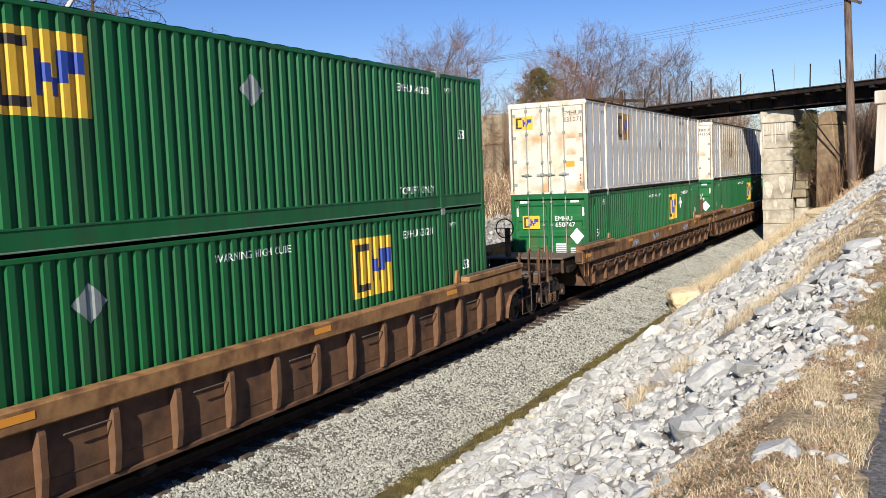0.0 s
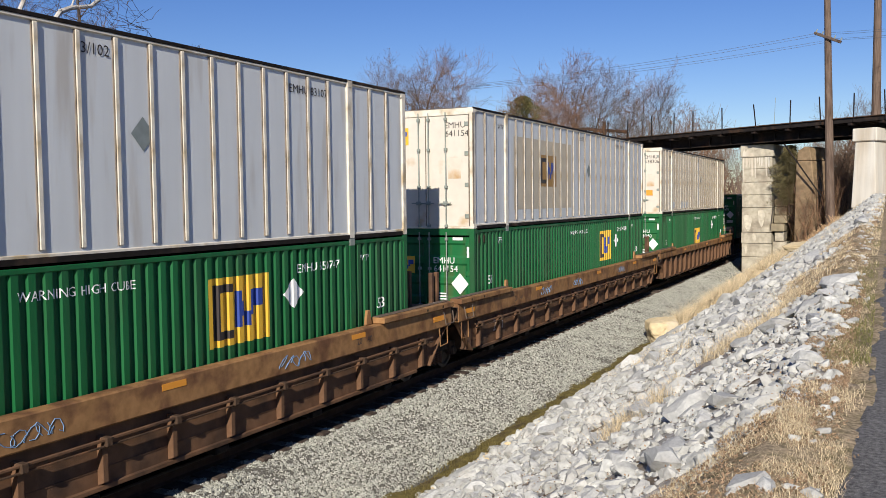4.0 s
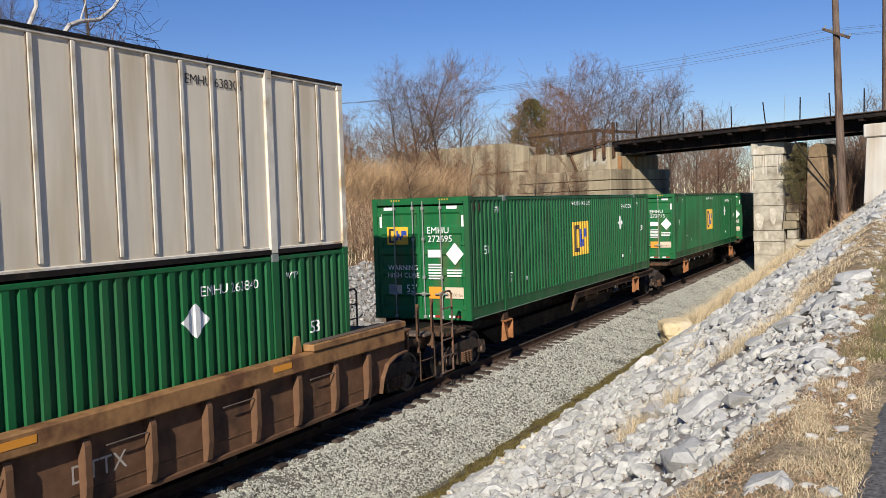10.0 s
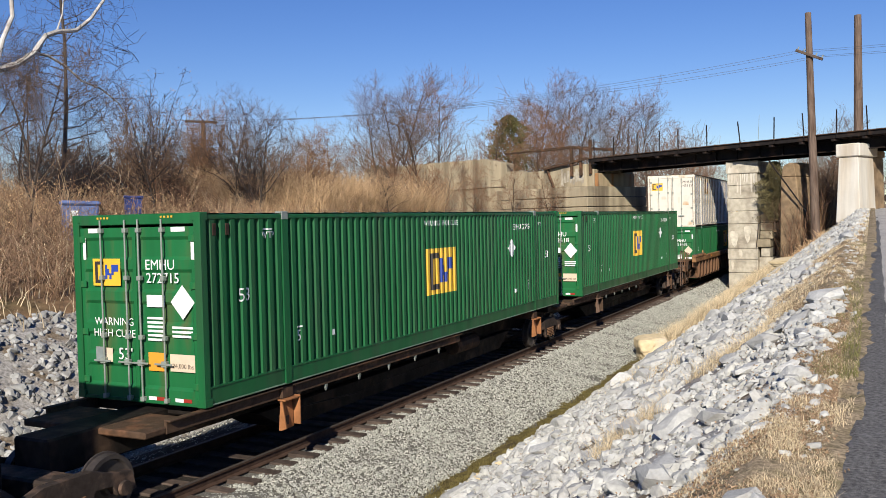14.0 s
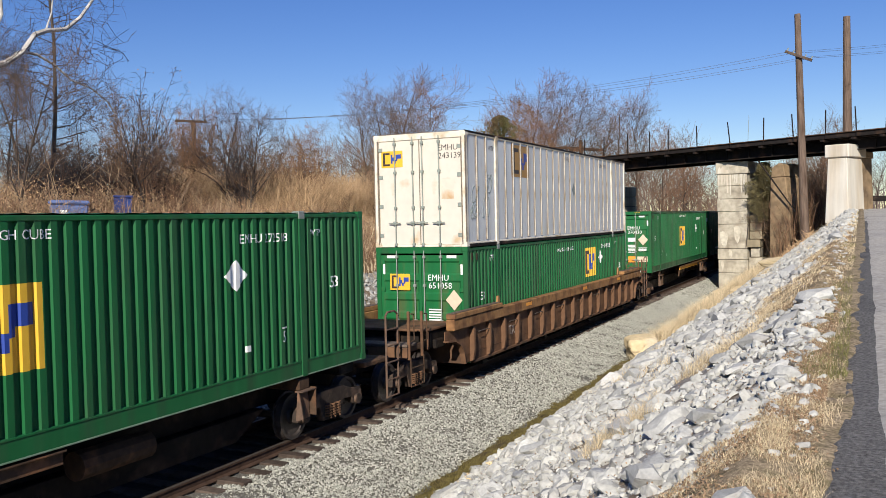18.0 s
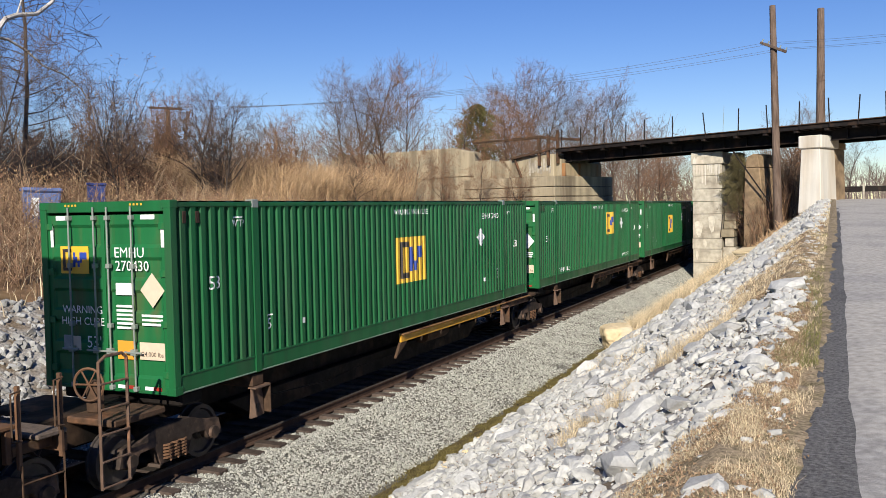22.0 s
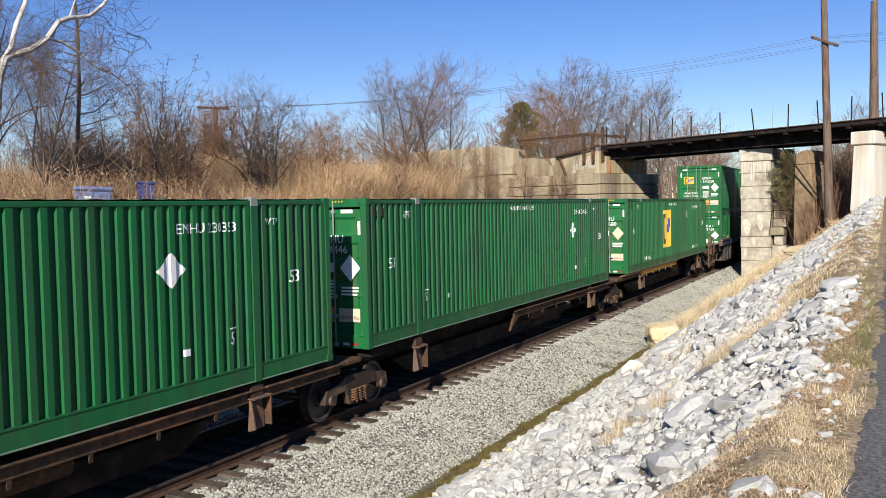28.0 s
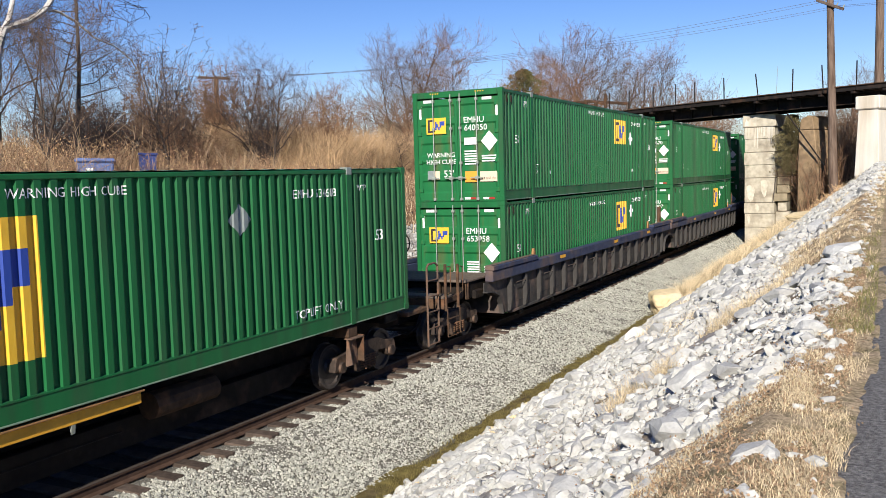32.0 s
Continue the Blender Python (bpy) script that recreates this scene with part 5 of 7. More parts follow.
part("trunk", bent_limb([(-16, 18.95, 3.0), (-16, 19.02, 4.6), (-16, 19.05, 6.3), (-16, 19.17, 7.7)], 0.26, 0.16), SYCLOW, syc, "dark flaking lower trunk")
for pts, r0, r1 in (([(19.12, 7.2), (19.37, 8.5), (19.62, 9.1), (19.84, 9.21), (20.6, 9.51), (21.29, 10.01), (21.79, 10.68), (22.27, 10.91), (23.15, 11.13), (23.82, 11.67), (24.52, 12.56), (24.7, 13.4)], 0.15, 0.045),
                    ([(19.55, 9.0), (19.85, 9.49), (20.09, 10.28), (20.49, 11.11), (20.47, 11.9), (20.3, 13.0)], 0.09, 0.06),
                    ([(21.29, 10.01), (21.88, 10.0), (22.59, 9.75), (23.33, 9.3), (24.25, 9.11), (25.06, 8.67), (25.53, 8.06), (25.7, 7.4)], 0.055, 0.016),
                    ([(22.27, 10.91), (22.55, 11.6), (22.7, 12.8)], 0.035, 0.015)):
    part("limb", bent_limb([(-16, y, z) for y, z in pts], r0, r1), SYCAMORE, syc, "smooth white limb")
sg = random.Random(12)
segs = []
for _ in range(170):
    k = sg.random()
    p = Vector((-16, 18.5 + 6.8 * k, 9.0 + 3.0 * k * sg.uniform(-0.4, 1)))
    d = Vector((sg.gauss(0, 0.6), sg.gauss(0.2, 0.8), sg.gauss(0.2, 0.5))).normalized()
    for _ in range(4):
        q = p + d * sg.uniform(0.25, 0.5)
        segs.append((p, q, 0.012, 0.007))
        p, d = q, (d + Vector((sg.gauss(0, 0.4), sg.gauss(0, 0.4), sg.gauss(-0.1, 0.3)))).normalized()
part("crown", as_mesh("crown", segs, TWIG_DARK, 3), None, syc)["kind"] = "stuff"


def conifer(name, label, m, tall, wide, n, material, seed, round_top=True):
    """A dense pointed evergreen: trunk and many small sprays with gaps."""
    rg = np.random.default_rng(seed)
    t = thing(name, label, "tree", m=m)
    part("trunk", rod((0, 0, -0.3), (0, 0, tall * 0.95), 0.05 * wide, 0.01, 8), BARK, t)
    k = rg.random(n) ** 0.8
    a = rg.random(n) * 2 * math.pi
    lump = 0.70 + 0.34 * np.sin(a * 3 + k * 9 + seed) + 0.26 * np.sin(a * 5 - k * 23) + 0.18 * np.sin(k * 40 + a * 2)
    r = wide * (np.sin(np.pi * (0.16 + 0.84 * k)) ** 0.6 if round_top else (1 - k) ** 0.75) * lump * (0.35 + 0.65 * rg.random(n) ** 0.5) + 0.25 * rg.random(n) ** 6
    r = r * np.array([0.75 + 0.75 * noise.noise((2.2 * math.cos(q), 2.2 * math.sin(q), 5.5 * z + seed)) for q, z in zip(a, k)])
    p = np.stack([r * np.cos(a), r * np.sin(a), 0.04 * tall + k * tall * 0.96], 1)
    d = np.stack([np.cos(a), np.sin(a), rg.normal(0.45, 0.4, n)], 1) + rg.normal(size=(n, 3)) * 0.35
    d /= np.linalg.norm(d, axis=1, keepdims=True)
    s = (0.03 + 0.06 * rg.random(n)) * (1.0 if wide < 1 else 2.6)
    side = np.cross(d, rg.normal(size=(n, 3)))
    side /= np.linalg.norm(side, axis=1, keepdims=True)
    v = np.stack([p, p + d * s[:, None] * 0.5 + side * s[:, None] * 0.28, p + d * s[:, None], p + d * s[:, None] * 0.5 - side * s[:, None] * 0.28], 1).reshape(-1, 3)
    f = np.arange(n)[:, None] * 4 + np.array([[0, 1, 2, 3]])
    part("crown", mesh_np("crown", v, f, material), None, t)["kind"] = "stuff"
    return t


conifer("evergreen", "bushy olive-green evergreen behind the abutment", pose(-19.3, 74, 4.5), 8.6, 3.4, 16000, NEEDLE_TAN, 5)
conifer("cedar_bush", "dark green cedar bush growing against the pier", pose(5.22, 51.9, 3.3), 3.4, 0.98, 30000, NEEDLE, 6)
conifer("evergreen", "small dark evergreen in the brush", pose(-31, 70, 5), 4.0, 1.3, 3000, NEEDLE, 7)

# two blue bins in the brush
b = thing("blue_bin", "large faded blue plastic bin with a pale mark in brush", "bin", m=pose(-12.4, 19.8, ground_z(-12.4, 19.8) - 0.03, 0, 2, 48))
part("body", prism([(-0.50, 0.0), (0.50, 0.0), (0.56, 1.12), (-0.56, 1.12)], -0.5, 0.45, "y", 0.05), BINPALE, b)
part("lid", box(-0.6, 0.6, -0.54, 0.5, 1.12, 1.26, 0.05), BINPALE, b)
part("mark", box(-0.28, -0.06, -0.506, -0.502, 0.40, 0.95), PAPER, b, "pale printed mark")
b = thing("blue_bin", "dark blue plastic bin half hidden in dry brush", "bin", m=pose(-13.0, 22.6, ground_z(-13.0, 22.6) - 0.05, 3, 2, 48))
part("body", prism([(-0.24, 0.0), (0.24, 0.0), (0.30, 1.42), (-0.30, 1.42)], -0.3, 0.3, "y", 0.03), PLASTIC_BLUE, b)
part("lid", box(-0.33, 0.33, -0.34, 0.34, 1.42, 1.5, 0.03), PLASTIC_BLUE, b)
# woods that close the distance
fr = np.random.default_rng(3)
n = 14000
a = np.radians(fr.uniform(-120, 130, n))
d = fr.uniform(210, 300, n)
x, y = EYE[0] - d * np.sin(a), d * np.cos(a)
keep = np.abs(x) > 6
x, y, d = x[keep], y[keep], d[keep]
turned = np.degrees(np.arctan2(EYE[0] - x, y))
low = np.where((turned > -30) & (turned < 9), 0.42, 1.0)
fw = stalks("far_woods", x, y, 7.0 * low, 23.0 * low, 0.09, FARWOOD, 0.12, 3, z=np.full(len(x), 3.5))
tagged(fw, "brown leafless woods closing the distance", "woods", kind="stuff")
# far house and lamp post beyond the road
hs = thing("far_house", "small white house with a grey roof beyond the road", "house", m=pose(17.5, 140, 3.9))
part("wall", box(0, 9, 0, 7, 0, 3, 0.02), HOUSE_W, hs)
part("roof", prism([(-0.4, 3.0), (9.4, 3.0), (4.5, 5.0)], -0.4, 7.4), ROOF_G, hs)


fence = thing("far_fence", "low dark fence with pale posts beyond the road", "fence", m=pose(10.6, 80, 3.9))
part("rail", box(0, 9, 0, 0.15, 0.75, 1.20, 0.02), DARK, fence)
for x in (1.7, 5.0, 8.2):
    part("post", box(x, x + 0.16, -0.16, -0.01, 0, 1.45, 0.02), CONCRETE, fence)


# the train: containers on well cars and spine cars
LEN, WID, TALL = 16.154, 2.591, 2.876
HALF = WID / 2
SPINE_Z, WELL_Z = 1.216, 0.338
POSTS = (2.06, LEN - 2.06)
PITCH, DEEP = 0.226, 0.050


def corrugation():
    """Points (y, depth) along a corrugated side between its posts; depth 0 is the outer face."""
    out = []
    for a, b in ((0.13, POSTS[0] - 0.09), (POSTS[0] + 0.09, POSTS[1] - 0.09), (POSTS[1] + 0.09, LEN - 0.13)):
        n = round((b - a) / PITCH)
        p = (b - a) / n
        for i in range(n):
            y = a + i * p
            out += [(y, DEEP), (y + 0.38 * p, DEEP), (y + 0.48 * p, 0.0), (y + 0.90 * p, 0.0)]
        out += [(b, DEEP), None]
    return out


CORR = corrugation()
BREAKS = [p[0] for p in CORR if p]


def depth_at(y):
    last = None
    for p in CORR:
        if p is None:
            last = None
            continue
        if last and last[0] <= y <= p[0]:
            k = (y - last[0]) / max(1e-6, p[0] - last[0])
            return last[1] + k * (p[1] - last[1])
        last = p
    return -0.008


# the yellow panel carries a dark bracket and a blue zigzag, as bars: (y0, y1, z0, z1) in shares of the panel
MARK_DARK = ((0.08, 0.18, 0.10, 0.90), (0.18, 0.40, 0.78, 0.90), (0.18, 0.40, 0.10, 0.22))
MARK_BLUE = ((0.45, 0.53, 0.24, 0.78), (0.53, 0.60, 0.40, 0.62), (0.60, 0.68, 0.24, 0.46), (0.68, 0.76, 0.40, 0.78), (0.76, 0.93, 0.52, 0.78))


def corrugated_wall(logo):
    """A corrugated side sheet (outer face towards +x) with a painted panel (y, z, width, height)."""
    bm = bmesh.new()
    zs = [0.29, TALL - 0.1]
    ys = set()
    marks = []
    if logo:
        y0, z0, w, h = logo
        for m, bars in ((1, ((0, 1, 0, 1),)), (2, MARK_DARK), (3, MARK_BLUE)):
            for a, b, c, d in bars:
                marks.append((m, y0 + a * w, y0 + b * w, z0 + c * h, z0 + d * h))
                zs += [z0 + c * h, z0 + d * h]
                ys |= {y0 + a * w, y0 + b * w}
    zs = sorted(set(zs))
    run = []

    def flush():
        if len(run) < 2:
            return
        pts = sorted(set(run) | {(y, depth_at(y)) for y in ys if run[0][0] < y < run[-1][0]})
        cols = [[bm.verts.new((HALF - 0.012 - d, y, z)) for z in zs] for y, d in pts]
        for (a, ca), (b, cb) in zip(zip(pts, cols), zip(pts[1:], cols[1:])):
            for k in range(len(zs) - 1):
                f = bm.faces.new((ca[k], cb[k], cb[k + 1], ca[k + 1]))
                my, mz = (a[0] + b[0]) / 2, (zs[k] + zs[k + 1]) / 2
                for m, u0, u1, v0, v1 in marks:
                    if u0 < my < u1 and v0 < mz < v1:
                        f.material_index = m
        run.clear()

    for p in CORR:
        if p is None:
            flush()
        else:
            run.append(p)
    return bm


def wall_mesh(logo):
    key = ("side_wall", logo)
    if key not in SHARED:
        bm = corrugated_wall(logo)
        me = bpy.data.meshes.new("side_wall")
        bm.to_mesh(me)
        bm.free()
        for m in (GREEN, YELLOW, INK, BLUE):
            me.materials.append(m)
        SHARED[key] = me
    return SHARED[key]


SIDE = Matrix(((0, 0, 1, 0), (1, 0, 0, 0), (0, 1, 0, 0), (0, 0, 0, 1)))   # writing x, y -> y, z, facing +x
FRONT = Matrix(((1, 0, 0, 0), (0, 0, -1, 0), (0, 1, 0, 0), (0, 0, 0, 1)))  # writing x, y -> x, z, facing -y


def on_corrugation(me, y, z, key):
    """Writing or a sticker at under half the folds' depth, lifted to read from the camera."""
    key = ("decal", key, round(y, 3), round(z, 3))
    if key not in SHARED:
        bm = bmesh.new()
        bm.from_mesh(me)
        lo = min(v.co.x for v in bm.verts) + y
        hi = max(v.co.x for v in bm.verts) + y
        for b in BREAKS:
            if lo < b < hi:
                bmesh.ops.bisect_plane(bm, geom=bm.verts[:] + bm.edges[:] + bm.faces[:], plane_co=(b - y, 0, 0), plane_no=(1, 0, 0))
        for v in bm.verts:
            yy, zz = v.co.x + y, v.co.y + z
            v.co = (HALF - 0.012 - 0.45 * depth_at(yy) + 0.004, yy, zz)
        out = bpy.data.meshes.new("decal")
        bm.to_mesh(out)
        bm.free()
        out.materials.append(me.materials[0])
        SHARED[key] = out
    return SHARED[key]


def flat(w, h, material, corner=False):
    """A flat sticker, square or set on its corner."""
    def make():
        bm = bmesh.new()
        pts = ((0, -h / 2), (w / 2, 0), (0, h / 2), (-w / 2, 0)) if corner else ((-w / 2, -h / 2), (w / 2, -h / 2), (w / 2, h / 2), (-w / 2, h / 2))
        bm.faces.new([bm.verts.new((a, b, 0)) for a, b in pts])
        return bm
    return shared(("sticker", w, h, material.name, corner), make, material)


def side_text(c, text, y, z, size, material=PAPER, name="lettering"):
    part(name, on_corrugation(lettering(text, size, material), y, z, (text, size, material.name)), None, c)


def side_sticker(c, y, z, w, h, material, corner=False, name="placard"):
    part(name, on_corrugation(flat(w, h, material, corner), y, z, (w, h, material.name, corner)), None, c)


def front_text(c, text, x, z, size, material, y, name="lettering"):
    part(name, lettering(text, size, material), None, c, m=Matrix.Translation((x, y, z)) @ FRONT)


def front_sticker(c, x, z, w, h, material, y, corner=False, name="sticker"):
    part(name, flat(w, h, material, corner), None, c, m=Matrix.Translation((x, y, z)) @ FRONT)


def mark_flat(c, m, w, h, ground, face):
    """The painted panel as a flat decal: ground colour with dark and blue bars."""
    panel = part("painted_panel", flat(w, h, ground), None, c, m=m)
    for k, (bars, material) in enumerate(((MARK_DARK, INK), (MARK_BLUE, BLUE))):
        def make(bars=bars):
            bm = bmesh.new()
            for a, b, p, q in bars:
                bm.faces.new([bm.verts.new(((s - 0.5) * w, (t - 0.5) * h, 0.003)) for s, t in ((a, p), (b, p), (b, q), (a, q))])
            return bm
        part("mark", shared(("mark", w, h, k), make, material), None, panel)


def door_sheet():
    """One door leaf with its pressed horizontal recesses, standing in x 0..1.16 at y = 0."""
    bm = bmesh.new()
    rows = [(0.05, 0.0)]
    for i in range(5):
        z = 0.22 + i * 0.49
        rows += [(z, 0.0), (z + 0.05, 0.035), (z + 0.30, 0.035), (z + 0.35, 0.0)]
    rows += [(TALL - 0.2, 0.0)]
    cols = [0.0, 0.07, 0.11, 1.05, 1.09, 1.16]
    grid = [[bm.verts.new((x, d if 0.1 < x < 1.06 else 0.0, z)) for x in cols] for z, d in rows]
    for r0, r1 in zip(grid, grid[1:]):
        for i in range(len(cols) - 1):
            bm.faces.new((r0[i], r0[i + 1], r1[i + 1], r1[i]))
    return bm


def plain_door():
    return box(0.0, 1.16, 0.0, 0.05, 0.05, TALL - 0.16, 0.012)


def frame_parts(c, paint, post_paint, rail=None):
    """Posts, rails, castings, roof and floor, shared by all containers."""
    tag = paint.name
    for y in (0.0, LEN):
        s = 1 if y == 0 else -1
        for x in (-1, 1):
            part("corner_post", shared(("corner_post", tag, x, s), lambda: box(*sorted((x * HALF, x * (HALF - 0.13))), *sorted((y, y + s * 0.14)), 0.0, TALL, 0.012), paint), None, c)
            for z in (0.0, TALL - 0.118):
                part("corner_casting", shared(("casting", tag, x, s, z > 1), lambda: box(*sorted((x * (HALF + 0.004), x * (HALF - 0.16))), *sorted((y - s * 0.004, y + s * 0.178)), z - 0.004, z + 0.122, 0.012), paint), None, c)
        part("end_beam", shared(("end_beam", tag, s), lambda: box(-HALF + 0.13, HALF - 0.13, *sorted((y + s * 0.01, y + s * 0.12)), TALL - 0.16, TALL, 0.01), paint), None, c)
        part("end_sill", shared(("end_sill", tag, s), lambda: box(-HALF + 0.13, HALF - 0.13, *sorted((y + s * 0.01, y + s * 0.12)), 0.0, 0.05, 0.01), paint), None, c)
    for x in (-1, 1):
        part("bottom_rail", shared(("bottom_rail", tag, x), lambda: box(*sorted((x * (HALF - 0.016), x * (HALF - 0.07))), 0.14, LEN - 0.14, 0.015, 0.295 if rail is None else 0.11, 0.01), rail or paint), None, c)
        if rail is None:
            # The highlight on the lower edge is painted as this pale lip.
            part("rail_lip", shared(("rail_lip", tag, x), lambda: box(*sorted((x * (HALF - 0.015), x * (HALF + 0.002))), 0.14, LEN - 0.14, 0.012, 0.034, 0.004), GREEN_LIP), None, c, "pale lower lip with the edge highlight in its colour")
            part("rail_ledge", shared(("rail_ledge", tag, x), lambda: box(*sorted((x * (HALF - 0.015), x * (HALF - 0.004))), 0.14, LEN - 0.14, 0.262, 0.292, 0.004), paint), None, c)
        part("top_rail", shared(("top_rail", tag, x), lambda: box(*sorted((x * (HALF - 0.004), x * (HALF - 0.07))), 0.14, LEN - 0.14, TALL - (0.105 if rail is None else 0.075), TALL - 0.035, 0.01), rail or paint), None, c)
        for y in POSTS:
            part("side_post", shared(("side_post", post_paint.name, x, y), lambda: box(*sorted((x * (HALF + 0.003), x * (HALF - 0.08))), y - 0.09, y + 0.09, 0.0, TALL, 0.012), post_paint), None, c)
            part("lifting_casting", shared(("lift", tag, x, y), lambda: box(*sorted((x * (HALF + 0.007), x * (HALF - 0.14))), y - 0.09, y + 0.09, TALL - 0.13, TALL + 0.012, 0.012), GALV if tag == GREEN.name else post_paint), None, c)

    def roof():
        bm = bmesh.new()
        n = 74
        prev = None
        for i in range(n + 1):
            y = 0.13 + (LEN - 0.26) * i / n
            z = TALL - 0.02 + (0.012 if i % 2 else 0)
            cur = [bm.verts.new((x, y, z)) for x in (-HALF + 0.05, HALF - 0.05)]
            if prev:
                bm.faces.new((prev[0], prev[1], cur[1], cur[0]))
            prev = cur
        return bm
    part("roof", shared(("roof", tag), roof, paint), None, c)

    def underside():
        bm = box(-HALF + 0.07, HALF - 0.07, 0.12, LEN - 0.12, 0.13, 0.16)
        for i in range(36):
            y = 0.5 + i * 0.43
            box(-HALF + 0.07, HALF - 0.07, y, y + 0.05, 0.02, 0.13, 0, bm)
        return bm
    part("floor", shared(("floor", tag), underside, DARK), None, c)


def doors(c, paint, pressed, rods=GALV):
    for k, x in ((0, -1.165), (1, 0.005)):
        d = part("door", shared(("door", paint.name), door_sheet if pressed else plain_door, paint), None, c, m=pose(x, 0.035, 0))
        for j, rx in enumerate((0.48, 0.99) if k == 0 else (0.09, 0.56)):
            r = part("lock_rod", shared("lock_rod", lambda: rod((0, -0.05, 0.03), (0, -0.05, TALL - 0.08), 0.015, 0.015, 8), rods), None, d, m=pose(rx, 0, 0))
            r["label"] = "galvanised lock rod"
            handle = shared("handle", lambda: box(-0.17, 0.17, -0.085, -0.06, 0.60, 0.63, 0.006, bm=box(-0.05, 0.05, -0.075, -0.0, 0.57, 0.66, 0.006)), rods)
            part("handle", handle, None, d, m=pose(rx - 0.02, 0, 0, 0, 0, 0))
            for z in (0.06, 1.0, 1.9, TALL - 0.25):
                part("rod_guide", shared("rod_guide", lambda: box(-0.035, 0.035, -0.075, 0.0, -0.03, 0.04, 0.006), rods), None, d, m=pose(rx, 0, z))
        for z in (0.3, 1.05, 1.8, 2.5):
            hx = 0.02 if k == 0 else 1.14
            part("hinge", shared(("hinge", paint.name), lambda: box(-0.09, 0.09, -0.022, 0.0, -0.05, 0.05, 0.005), paint if pressed else GALV), None, d, m=pose(hx, 0, z))


def green_container(code, logo=(7.25, 1.02, 1.47, 1.03), texts="spine", old=False, placard=(12.3, 1.88), worn=False, foot=False):
    """A green corrugated container. Its door end, at y = 0, leads."""
    c = thing("freight_container", "green corrugated steel freight container with white lettering and yellow panel", "container", "containers on the train")
    frame_parts(c, GREEN, GREEN)
    part("side_wall", wall_mesh(logo), None, c, "corrugated side with a yellow painted panel")
    part("side_wall", wall_mesh(None), None, c, m=Matrix.Translation((0, LEN, 0)) @ Matrix.Rotation(math.pi, 4, "Z"))
    part("end_wall", shared("end_wall", lambda: box(-HALF + 0.13, HALF - 0.13, LEN - 0.06, LEN - 0.03, 0.05, TALL - 0.15), GREEN), None, c)
    doors(c, GREEN_DOOR, True)
    f = -0.001 + 0.033
    mark_flat(c, Matrix.Translation((-0.62, f - 0.004, 1.99)) @ FRONT, 0.58, 0.42, YELLOW, None)
    front_text(c, code[0], 0.47, 2.10, 0.22, PAPER, f)
    front_text(c, code[1], 0.52, 1.90, 0.22, PAPER, f)
    front_sticker(c, 0.90, 1.55, 0.46, 0.52, TANPAPER if old else PAPER, f - 0.003, True, "placard")
    for x in (-0.85, 0.85):
        front_sticker(c, x, TALL - 0.24, 0.27, 0.07, PAPER, f - 0.004)
    for x in (-1.08, 1.12):
        front_sticker(c, x, TALL - 0.52, 0.06, 0.34, PAPER, f - 0.004)
    if texts == "spine":
        front_sticker(c, 0.37, 1.56, 0.36, 0.18, PAPER, f)
        front_text(c, "WARNING", -0.50, 1.22, 0.17, PAPER, f)
        front_text(c, "HIGH CUBE", -0.50, 1.04, 0.17, PAPER, f)
        front_text(c, "53'", -0.28, 0.72, 0.26, PAPER, f)
        front_sticker(c, -0.82, 0.70, 0.18, 0.24, GREYDIA, f)
        front_sticker(c, -0.64, 0.70, 0.18, 0.22, TANPAPER, f - 0.002)
        front_sticker(c, 0.37, 0.64, 0.36, 0.28, ORANGE, f)
        front_sticker(c, 0.86, 0.64, 0.48, 0.26, TANPAPER, f)
        front_text(c, "24,000 lbs", 0.87, 0.59, 0.10, INK, f - 0.003)
        for x in (0.33, 0.86):
            front_sticker(c, x - 0.08, 0.08, 0.16, 0.055, PAPER, f - 0.003)
            front_sticker(c, x + 0.08, 0.08, 0.16, 0.055, RED, f - 0.003)
        for k in range(4):
            front_sticker(c, -0.75 + 0.07 * k, TALL - 0.05, 0.035, 0.03, YELLOWBAR, 0.005)
            front_sticker(c, 0.55 + 0.07 * k, TALL - 0.05, 0.035, 0.03, YELLOWBAR, 0.005)
    else:
        front_text(c, "53'", -0.72, 0.85, 0.24, PAPER, f)
    for k in range(6):
        front_sticker(c, 0.36, 1.30 - k * 0.065, 0.34, 0.035, PAPER, f)
        if 1 < k < 5:
            front_sticker(c, 0.88, 1.30 - k * 0.065, 0.40, 0.035, PAPER, f)
    side_text(c, "53", 1.0, 1.58, 0.30)
    side_text(c, "53", LEN - 1.05, 1.58, 0.30)
    side_text(c, "WTP", 1.62, 2.50, 0.16)
    side_sticker(c, 1.62, 2.60, 0.22, 0.025, PAPER, name="bar")
    side_text(c, "WTP", LEN - 1.62, 2.50, 0.16)
    if not (worn and foot and texts == "spine" and placard[0] < 9):
        side_text(c, "WARNING HIGH CUBE", 8.0, 2.61 if texts == "spine" else 2.5, 0.17)
    side_text(c, code[0] + " " + code[1], 13.05, 2.44, 0.21)
    if texts == "spine" and not foot:
        for y in (2.42, LEN - 2.62):
            side_text(c, "5", y, 0.76, 0.27)
            side_sticker(c, y, 0.92, 0.16, 0.025, PAPER, name="bar")
        for y in (3.47, LEN - 3.6):
            side_sticker(c, y, 0.70, 0.12, 0.10, PAPER)
    side_sticker(c, *placard, 0.55, 0.50, GREYDIA if worn else PAPER, True)
    if foot:
        for y0 in (3.05, LEN - 3.1):
            side_text(c, "TOPLIFT ONLY", y0, 0.42, 0.21)
